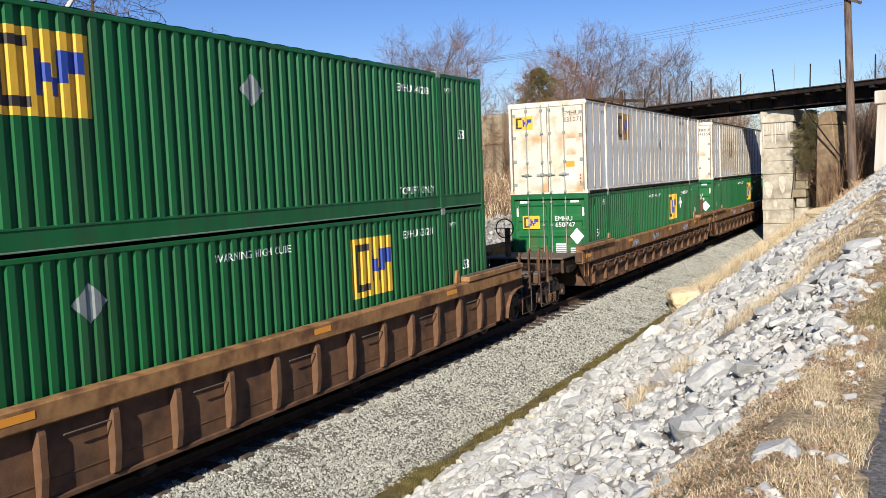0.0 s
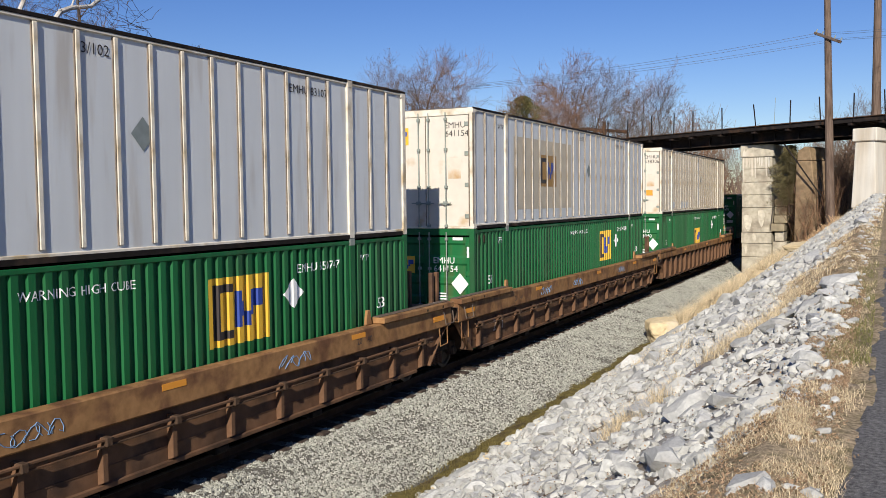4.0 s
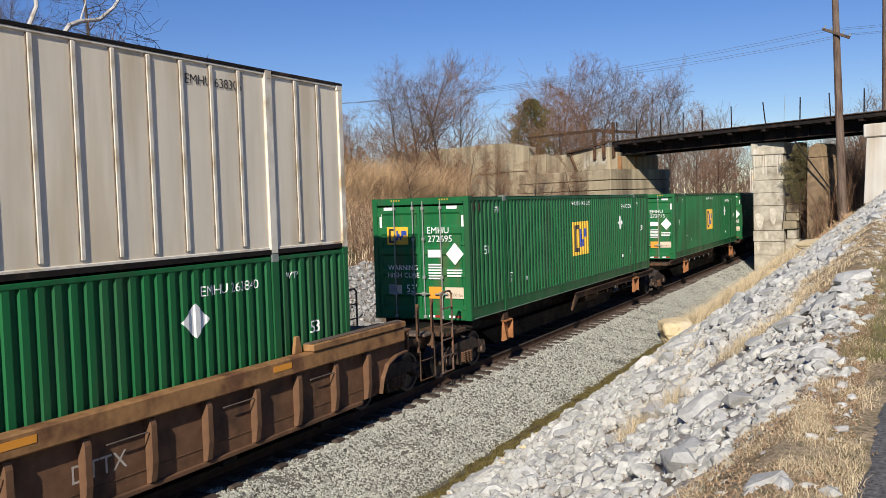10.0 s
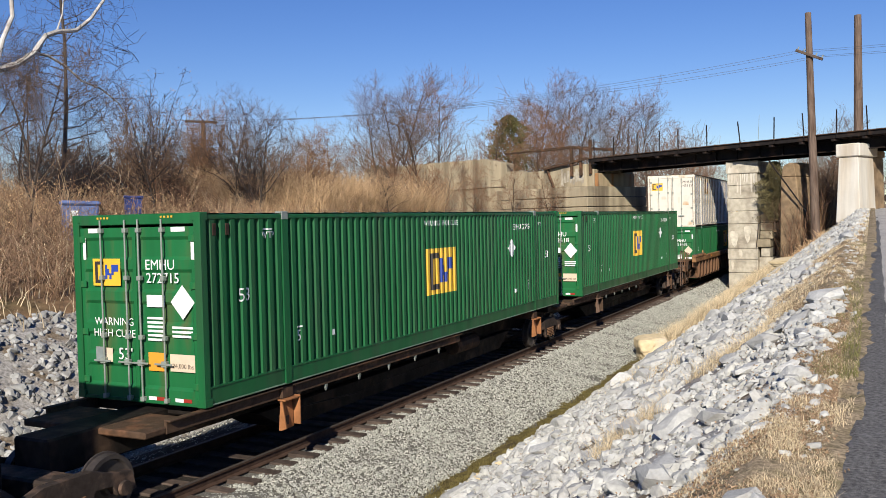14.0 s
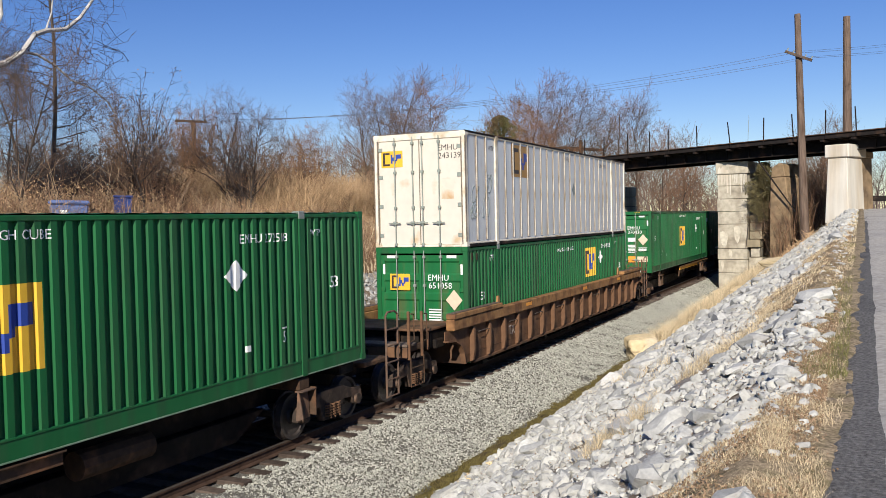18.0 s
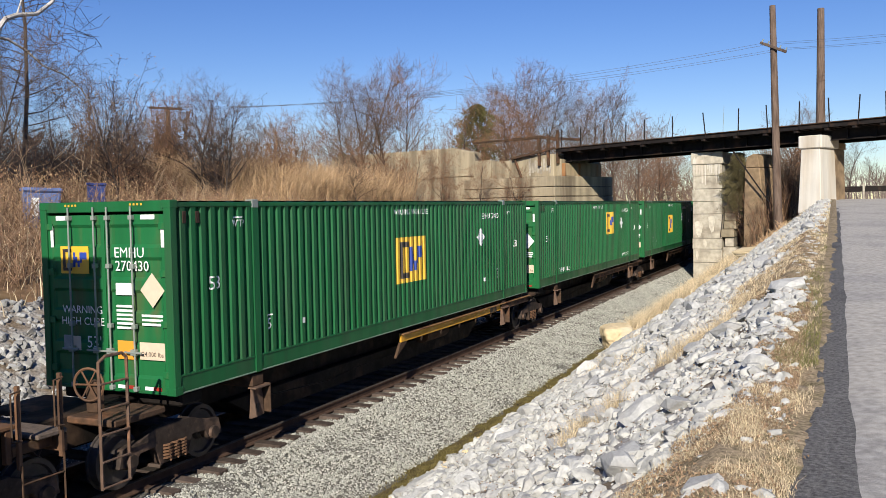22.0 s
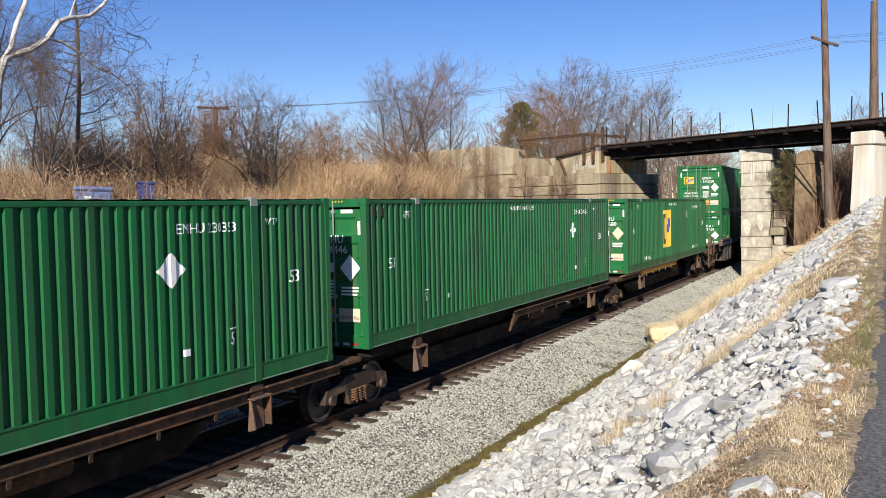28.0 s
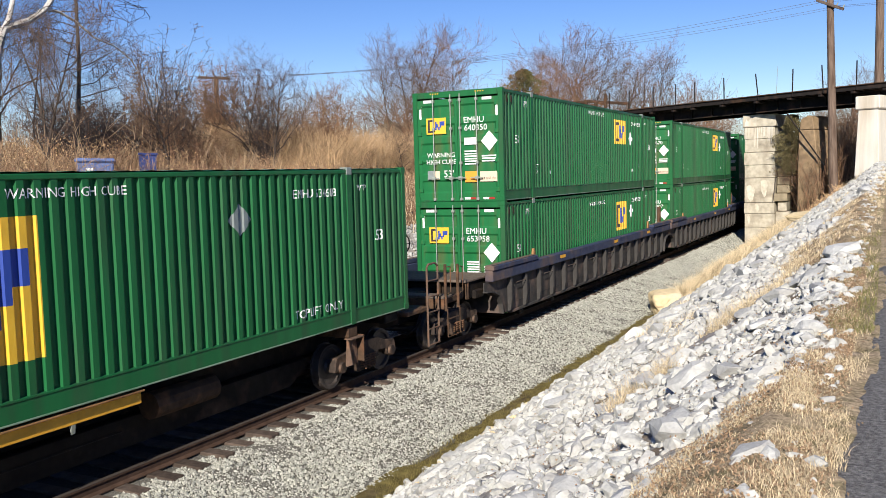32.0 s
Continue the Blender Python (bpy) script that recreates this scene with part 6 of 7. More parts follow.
    for y in (0.32, 0.62):
        part("tie_down", shared("tie_down", lambda: box(HALF - 0.02, HALF - 0.004, -0.04, 0.04, -0.09, 0.09, 0.004), DARK), None, c, m=pose(0, y, 2.62))
    return c


def white_container(code, wall_paint, logo=(4.1, 2.18), patch=None, bars=(), label="", graffiti=False, rusty=False, sticker=False):
    """A pale smooth-sided container stiffened by upright ribs."""
    c = thing("freight_container", label, "container", "containers on the train")
    frame_parts(c, RIB_W, RIB_W, RIB_W)
    for s in (0, 1):
        part("side_wall", shared(("plain_wall", wall_paint.name), lambda: box(HALF - 0.06, HALF - 0.035, 0.13, LEN - 0.13, 0.10, TALL - 0.07), wall_paint), None, c,
             m=Matrix.Translation((0, LEN * s, 0)) @ Matrix.Rotation(math.pi * s, 4, "Z"))
        # Dark strip paints in the shaded gap below the container, and its grime.
        part("kick_strip", shared("kick_strip", lambda: box(HALF - 0.035, HALF + 0.002, 0.14, LEN - 0.14, -0.004, 0.07), DARK), None, c,
             m=Matrix.Translation((0, LEN * s, 0)) @ Matrix.Rotation(math.pi * s, 4, "Z"))
        part("edge_strip", shared("edge_strip", lambda: box(HALF - 0.03, HALF + 0.006, 0.0, LEN, TALL - 0.035, TALL + 0.014, 0.005), DARK), None, c,
             m=Matrix.Translation((0, LEN * s, 0)) @ Matrix.Rotation(math.pi * s, 4, "Z"))
        for a, b, n in ((0.13, POSTS[0] - 0.09, 3), (POSTS[0] + 0.09, POSTS[1] - 0.09, 20), (POSTS[1] + 0.09, LEN - 0.13, 3)):
            for i in range(1, n):
                y = a + (b - a) * i / n
                rb = part("rib", shared("rib", lambda: box(HALF - 0.036, HALF - 0.004, -0.034, 0.034, 0.15, TALL - 0.08, 0.008), RIB_W), None, c, m=pose(0, y, 0) if s == 0 else pose(0, y, 0, 0, 0, 180))
                # A dark strip paints the shadow along one side of each rib.
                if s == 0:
                    part("seam", shared("seam", lambda: box(HALF - 0.035, HALF - 0.016, -0.048, -0.035, 0.15, TALL - 0.08), SEAL_AND_SHADE), None, rb)
    part("end_wall", shared(("plain_end", wall_paint.name), lambda: box(-HALF + 0.13, HALF - 0.13, LEN - 0.06, LEN - 0.03, 0.05, TALL - 0.15), wall_paint), None, c)
    doors(c, RUST_DOOR if rusty else WHITE_DOOR, False, ROD_W)
    for sx in (-1, 1):
        part("door_seal", shared(("door_seal", sx), lambda: box(*sorted((sx * (HALF - 0.13), sx * (HALF - 0.095))), -0.004, 0.03, 0.06, TALL - 0.15), SEAL_AND_SHADE), None, c)
        part("post_edge", shared(("post_edge", sx), lambda: box(*sorted((sx * (HALF - 0.022), sx * (HALF + 0.003))), -0.005, 0.03, 0.125, TALL - 0.125), SEAL_AND_SHADE), None, c)
    part("door_gap", shared("door_gap", lambda: box(-0.005, 0.005, 0.026, 0.037, 0.06, TALL - 0.16), SEAL_AND_SHADE), None, c)
    part("head_strip", shared("head_strip", lambda: box(-HALF + 0.17, HALF - 0.17, 0.004, 0.02, TALL + 0.002, TALL + 0.014), SEAL_AND_SHADE), None, c)
    f = 0.031
    x = HALF - 0.031
    if patch:
        y0, y1, z0, z1 = patch
        part("grime_patch", flat(y1 - y0, z1 - z0, TAN), None, c, "tan rectangle of old grime", Matrix.Translation((x, (y0 + y1) / 2, (z0 + z1) / 2)) @ SIDE)
    if logo:
        mark_flat(c, Matrix.Translation((x + 0.003, *logo)) @ SIDE, 1.45, 0.9, OCHRE, None)
    for y, z, w, h in bars:
        part("clean_panel", flat(w, h, WHITE), None, c, m=Matrix.Translation((x, y, z)) @ SIDE)
    if logo:
        mark_flat(c, Matrix.Translation((-0.78, f, TALL - 0.62)) @ FRONT, 0.62, 0.42, YELLOW, None)
    front_text(c, code[0], 0.80, TALL - 0.40, 0.21, INK, f)
    front_text(c, code[1], 0.85, TALL - 0.60, 0.21, INK, f)
    if sticker or rusty:
        front_sticker(c, 0.74, 0.92, 0.28, 0.24 if not rusty else 0.18, ORANGE, f)
        front_sticker(c, 0.72, 0.55, 0.30, 0.26, SEAL_AND_SHADE if sticker else PAPER, f) if rusty else None
    if rusty:
        front_sticker(c, 0.24, 1.02, 0.36, 0.36, TANPAPER, f)
        for k in range(3):
            front_sticker(c, 1.06, 0.36 + k * 0.1, 0.05, 0.05, RED, f)
    front_sticker(c, 0.78, 1.45, 0.34, 0.5, RUST_DOOR, f + 0.002, name="grime_patch")
    for text, y, z, s in (("WTP", 1.72, TALL - 0.35, 0.17), ("53/102", 8.3, TALL - 0.28, 0.20), (code[0] + " " + code[1], 12.9, TALL - 0.32, 0.20)):
        part("lettering", lettering(text, s, INK), None, c, m=Matrix.Translation((x + 0.006, y, z)) @ SIDE)
    part("placard", flat(0.42, 0.46, GREYDIA, True), None, c, m=Matrix.Translation((x + 0.004, 9.1, 1.6)) @ SIDE)
    if graffiti:
        gr = random.Random(4)
        bm = bmesh.new()
        for k in range(7):
            cy, cz, a = gr.uniform(0.4, 1.6), gr.uniform(0.8, 1.75), gr.uniform(0, 6)
            pts = [(HALF - 0.028, cy + 0.28 * math.cos(a + i * 0.5) * (1 - i * 0.03), cz + (0.16 + 0.02 * k) * math.sin(a + i * 0.5 * (1 + 0.1 * k))) for i in range(14)]
            bent(pts, 0.008, 4, bm)
        part("scrawl", bm, GREYDIA, c, "grey sprayed scrawl")
    return c


# rolling stock
AXLES = []


def truck(parent, y, dark=TRUCK):
    """A two-axle truck: side frames, springs, bolster, and turning wheelsets."""
    t = part("truck", shared("bolster", lambda: box(-0.95, 0.95, -0.22, 0.22, 0.45, 0.78, 0.03), dark), None, parent, m=pose(0, y, 0))

    def frame_mesh():
        bm = prism([(-1.12, 0.36), (-1.05, 0.62), (-0.72, 0.66), (-0.36, 0.78), (0.36, 0.78), (0.72, 0.66), (1.05, 0.62), (1.12, 0.36), (0.78, 0.34), (0.70, 0.48), (0.42, 0.50),
                    (0.30, 0.22), (-0.30, 0.22), (-0.42, 0.50), (-0.70, 0.48), (-0.78, 0.34)], -0.07, 0.07, "x", 0.012)
        return bm
    for s in (-1, 1):
        part("side_frame", shared("side_frame", frame_mesh, dark), None, t, m=pose(1.0 * s, 0, 0))
        for a in (-0.89, 0.89):
            part("bearing_cap", shared("bearing_cap", lambda: rod((-0.06, 0, 0), (0.07, 0, 0), 0.12, 0.10, 12), dark), None, t, m=pose(1.05 * s, a, 0.42))
        for a in (-0.16, 0.0, 0.16):
            def coil():
                pts = [(0.075 * math.cos(k * 0.8), 0.075 * math.sin(k * 0.8), 0.26 + 0.24 * k / 40) for k in range(41)]
                return bent(pts, 0.018, 5)
            part("spring", shared("spring", coil, BROWN), None, t, m=pose(1.06 * s, a, 0))
    for a in (-0.89, 0.89):
        def wheels():
            bm = rod((-0.95, 0, 0), (0.95, 0, 0), 0.075, 0.075, 10)
            for s in (-1, 1):
                rings = []
                for x, r in ((0.72, 0.06), (0.71, 0.33), (0.67, 0.40), (0.67, 0.445), (0.70, 0.445), (0.705, 0.42), (0.83, 0.415), (0.83, 0.355), (0.785, 0.335), (0.775, 0.15), (0.83, 0.12), (0.83, 0.06)):
                    rings.append([bm.verts.new((x * s, r * math.cos(q * math.pi / 14), r * math.sin(q * math.pi / 14))) for q in range(28)])
                for p, q in zip(rings, rings[1:]):
                    for i in range(28):
                        j = (i + 1) % 28
                        bm.faces.new((p[i], q[i], q[j], p[j]) if s > 0 else (p[i], p[j], q[j], q[i]))
            return bm
        w = part("wheelset", shared("wheelset", wheels, WHEEL), None, t, m=pose(0, a, 0.42))
        AXLES.append((w, a))
    return t


def coupler(parent, y, s):
    part("coupler", box(-0.12, 0.12, *sorted((y, y + s * 0.9)), 0.72, 0.92, 0.03, bm=box(-0.2, 0.2, *sorted((y + s * 0.85, y + s * 1.15)), 0.68, 0.98, 0.05)), TRUCK, parent)


def tube_disc(r, s):
    """A shallow round plug lying in a side face."""
    return prism([(r * math.cos(a * math.tau / 10), r * math.sin(a * math.tau / 10)) for a in range(10)], *sorted((0.0, 0.004 * s)), "x")


def well_car(lead, trail, lead_truck, trail_truck, paint, top, label, heavy=False, writing=(), deep=False):
    """A well car. lead and trail: how far its end platforms reach past the container."""
    c = thing("well_car", label, "freight car", "freight cars of the train")
    a, b = -0.55, LEN + 0.55
    chord = 1.17 if deep else 1.31
    for s in (-1, 1):
        x = 1.40 * s
        part("side_sill", box(*sorted((x, x + 0.025 * s)), a, b, 0.42, chord, 0.006), paint, c)
        part("bottom_chord", box(*sorted((x - 0.06 * s, x + 0.07 * s)), a + 0.5, b - 0.5, 0.36, 0.43, 0.012), paint, c)
        part("top_chord", box(*sorted((x - 0.05 * s, x + 0.17 * s)), a - 0.9, b + 0.9, chord, 1.58, 0.022), top, c, "top chord toned apart from the side sill")
        part("seam_line", box(*sorted((x + 0.025 * s, x + 0.034 * s)), a + 0.1, b - 0.1, 0.62, 0.635), paint, c)
        n = 15 if deep else 17
        for i in range(n):
            y = a + 0.35 + (b - a - 0.7) * i / (n - 1)
            if deep:
                rib = shared(("short_rib", paint.name, s), lambda: prism([(0.0, 0.43), (0.10 * s, 0.47), (0.11 * s, 0.98), (0.06 * s, 1.06), (0.0, 1.06)], -0.045, 0.045, "y", 0.008), paint)
            else:
                rib = shared(("car_rib", paint.name, s), lambda: prism([(0.0, 0.42), (0.08 * s, 0.45), (0.125 * s, 0.70), (0.125 * s, 1.20), (0.09 * s, 1.29), (0.0, 1.30)], -0.055, 0.055, "y", 0.008), paint)
            r = part("rib", rib, None, c, m=pose(x + 0.025 * s, y, 0))
            if not deep and s > 0 and i % 2:
                part("grab_rod", shared("grab_rod", lambda: rod((0.11, -0.75, 1.13), (0.11, -0.1, 1.13), 0.011, 0.011, 5), GRATE), None, r)
            if deep and s > 0:
                part("pipe_clip", shared("pipe_clip", lambda: box(0.08, 0.19, -0.05, 0.05, 0.93, 1.05, 0.012), RUSTDARK), None, r)
        if deep:
            for k, (z, r) in enumerate(((1.02, 0.024), (0.94, 0.015))):
                part("pipe", rod((x + 0.17 * s, a, z), (x + 0.17 * s, b, z), r, r, 6), BROWN if k == 0 else RUSTDARK, c)
        for y in (1.72, LEN - 1.72):
            part("guide", shared(("guide", s), lambda: prism([(-0.11, 1.58), (0.11, 1.58), (0.05, 1.86), (-0.05, 1.86)], *sorted((1.36 * s, 1.42 * s)), "x", 0.01), BROWN_TOP if not heavy else top), None, c, m=pose(0, y, 0))
        for y0, y1 in ((a - 0.9, 1.55), (LEN - 1.55, b + 0.9)):
            raised = part("end_beam", box(*sorted((x - 0.04 * s, x + (0.25 if deep else 0.20) * s)), y0, y1, 1.585, 1.70, 0.015), top, c, "raised end beam toned like the top chord")
            part("walkway_plate", box(*sorted((x - 0.03 * s, x + 0.14 * s)), y0 + 0.02, y1 - 0.02, 1.703, 1.715, 0.004), GRATE, raised, "worn tread plate")
            if deep:
                k = -1 if y0 < 0 else 1
                e = y0 if k < 0 else y1
                for d in (0.55, 1.25):
                    part("slot", shared(("slot", s), lambda: tube_disc(0.028, s), DARK), None, raised, m=pose(x + 0.251 * s, e - d * k, 1.64))
                part("placard", box(*sorted((x + 0.171 * s, x + 0.176 * s)), *sorted((e - 0.35 * k, e - 0.85 * k)), 1.33, 1.44), ORANGE, c, "faded orange reflector plate")
                part("end_web", box(*sorted((x - 0.05 * s, x + 0.165 * s)), *sorted((e + 0.004 * k, e + 0.05 * k)), chord + 0.05, 1.52, 0.012), RUSTDARK, c)
                part("grab_iron", bent([(x + 0.26 * s, e - 0.12 * k, 1.52), (x + 0.30 * s, e - 0.14 * k, 1.26), (x + 0.30 * s, e - 0.52 * k, 1.26), (x + 0.26 * s, e - 0.54 * k, 1.52)], 0.012, 5), GRATE, c, "worn grab iron")
        for y in (3.4, 9.0, 13.6):
            part("reflector", box(*sorted((x + 0.171 * s, x + 0.176 * s)), y, y + 0.45, 1.425, 1.515), ORANGE if paint is BROWN else YELLOWBAR, c)
        for y, k in ((a, -1), (b, 1)):
            arch = [(y, 0.42), (y + 0.12 * k, 0.46), (y + 0.2 * k, 0.72), (y + 0.38 * k, 0.95), (y + 0.7 * k, 1.07), (y + 1.1 * k, 1.1), (y + 1.1 * k, chord), (y, chord)]
            part("end_gusset", prism([(y, 0.42), (y, chord), (y + 0.8 * k, chord), (y + 0.55 * k, 0.98)] if deep else arch, *sorted((x, x + 0.025 * s)), "x", 0.006 if deep else 0.0), paint, c)
            if not deep:
                for (p0, q0), (p1, q1) in zip(arch[1:5], arch[2:6]):
                    part("arch_flange", prism([(p0, q0), (p1, q1), (p1, q1 - 0.03), (p0, q0 - 0.03)], *sorted((x - 0.02 * s, x + 0.11 * s)), "x"), paint, c)
                continue
            part("gusset_flange", prism([(y, 0.42), (y + 0.55 * k, 0.98), (y + 0.8 * k, chord), (y + 0.84 * k, chord), (y + 0.59 * k, 0.97), (y + 0.04 * k, 0.41)], *sorted((x - 0.02 * s, x + 0.10 * s)), "x"), paint, c)
            part("step_iron", bent([(x + 0.15 * s, y + 0.35 * k, chord), (x + 0.16 * s, y + 0.38 * k, 0.78), (x + 0.16 * s, y + 0.72 * k, 0.80), (x + 0.15 * s, y + 0.72 * k, chord)], 0.013, 5), BROWN_TOP, c)
    for i in range(7):
        part("cross_member", box(-1.4, 1.4, 0.6 + i * 2.4, 0.9 + i * 2.4, 0.22, WELL_Z - 0.004, 0.02), DARK, c)
    for y, reach, k, tr in ((a, lead, -1, lead_truck), (b, trail, 1, trail_truck)):
        part("bulkhead", box(-1.40, 1.40, *sorted((y, y + 0.08 * k)), 0.42, 1.40, 0.01), paint, c)
        near = min(reach, 1.7)
        part("end_platform", box(-1.25, 1.25, *sorted((y + 0.08 * k, y + near * k)), 1.38, 1.44, 0.015), GRATE if deep or heavy else BROWN, c, "worn end platform")
        part("end_shear_plate", box(-1.2, 1.2, *sorted((y + 0.1 * k, y + (near - 0.25) * k)), 0.98, 1.36, 0.03), DARK, c)
        if reach > 2.0:
            part("step_board", box(-1.3, 1.3, *sorted((y + (reach - 0.45) * k, y + reach * k)), 1.18, 1.24, 0.012), GRATE, c, "worn crossover step")
            part("end_beam", box(-1.3, 1.3, *sorted((y + (reach - 0.08) * k, y + reach * k)), 0.95, 1.175, 0.012), BROWN if not heavy else RUSTDARK, c)
            for px in (-1.2, -0.55, 0.45, 1.2):
                part("support_post", box(px - 0.04, px + 0.04, *sorted((y + (near - 0.15) * k, y + (near - 0.07) * k)), 0.98, 1.375, 0.008), RUSTDARK if deep or heavy else BROWN, c)
            for px in (-1.1, 1.1):
                part("side_stringer", box(px - 0.05, px + 0.05, *sorted((y + near * k, y + (reach - 0.1) * k)), 1.02, 1.16, 0.012), RUSTDARK, c)
            for hx in (-0.5, 0.7):
                part("air_hose", bent([(hx, y + (reach - 0.1) * k, 0.95), (hx + 0.05, y + (reach + 0.15) * k, 0.62), (hx - 0.12, y + (reach + 0.42) * k, 0.42), (hx - 0.25, y + (reach + 0.6) * k, 0.5)], 0.028, 6), DARK, c)
        part("draft_sill", box(-0.3, 0.3, *sorted((y, y + (reach + 0.2) * k)), 0.72, 1.22, 0.03), DARK, c)
        part("body_bolster", box(-1.28, 1.28, *sorted((y + 0.8 * k, y + 1.3 * k)), 0.95, 1.16, 0.03), DARK, c)
        if reach > 2.0:
            for s in (-1, 1):
                e = y + (reach - 0.1) * k
                lad = part("ladder", box(1.3 * s - 0.03, 1.3 * s + 0.03, e - 0.025, e + 0.025, 0.9, 1.95, 0.008), BROWN if not heavy else RUSTDARK, c, "rusty corner upright")
                part("upright", box(1.3 * s - 0.03, 1.3 * s + 0.03, e - 0.62 * k - 0.025, e - 0.62 * k + 0.025, 0.9, 1.9, 0.008), BROWN if not heavy else RUSTDARK, lad)
                for pts in ([(1.34 * s, e, 0.95), (1.34 * s, e, 0.32), (1.34 * s, e - 0.62 * k, 0.32), (1.34 * s, e - 0.62 * k, 0.95)], [(1.34 * s, e, 0.72), (1.34 * s, e - 0.62 * k, 0.72)],
                            [(1.36 * s, e, 1.3), (1.36 * s, e - 0.14 * k, 1.32), (1.36 * s, e - 0.14 * k, 1.88), (1.36 * s, e, 1.9)], [(1.36 * s, e - 0.62 * k, 1.25), (1.36 * s, e - 0.76 * k, 1.27), (1.36 * s, e - 0.76 * k, 1.83), (1.36 * s, e - 0.62 * k, 1.85)]):
                    part("grab_iron", bent(pts, 0.014, 5), RUSTDARK, lad)
            part("cross_grab", bent([(-1.2, y + (reach - 0.05) * k, 1.2), (1.2, y + (reach - 0.05) * k, 1.2)], 0.02, 5), RUSTDARK, c)
            coupler(c, y + (reach - 0.2) * k, k)
        else:
            for s in (-0.2, 0.35, 1.05):
                part("hose_post", box(s - 0.045, s + 0.045, *sorted((y + 0.9 * k, y + 1.0 * k)), 1.36, 2.3, 0.01), BROWN, c)
        if tr is not None:
            truck(c, tr)
    if deep:
        gr = random.Random(round(lead * 10 + trail))
        for y in (3.9, 6.7, 11.6):
            tag = bmesh.new()
            for k in range(5):
                cy, cz, t = y + k * 0.16, 1.36 + gr.uniform(-0.03, 0.03), gr.uniform(0, 6)
                bent([(1.573, cy + 0.11 * math.cos(t + i * 0.7), cz + 0.09 * math.sin(t * 1.7 + i * (0.7 + 0.1 * k))) for i in range(9)], 0.006, 4, tag)
            part("scrawl", tag, SPRAY, c, "pale blue sprayed scrawl")
        writing = tuple(writing) + (("20", 1.95, 1.36, 0.17), ("40", 2.32, 1.36, 0.17), ("20", LEN - 2.3, 1.36, 0.17), ("40", LEN - 1.95, 1.36, 0.17))
    for text, y, z, size in writing:
        part("lettering", lettering(text, size, CHALK if z < 1.15 else INK), None, c, m=Matrix.Translation((1.4275 if z < 1.15 else 1.5735, y, z)) @ SIDE)
    if lead > 2.9:
        br = part("brake_stand", box(-0.62, -0.48, a - 1.55, a - 1.40, 1.44, 2.3, 0.03), RUSTDARK, c)
        def ring():
            return bent([(0.28 * math.cos(k * math.pi / 8), 0, 0.28 * math.sin(k * math.pi / 8)) for k in range(17)], 0.018, 5, rod((-0.28, 0, 0), (0.28, 0, 0), 0.012, 0.012, 5))
        part("brake_wheel", shared("brake_wheel", ring, DARK), None, br, m=pose(-0.55, a - 1.66, 2.3))
    return c


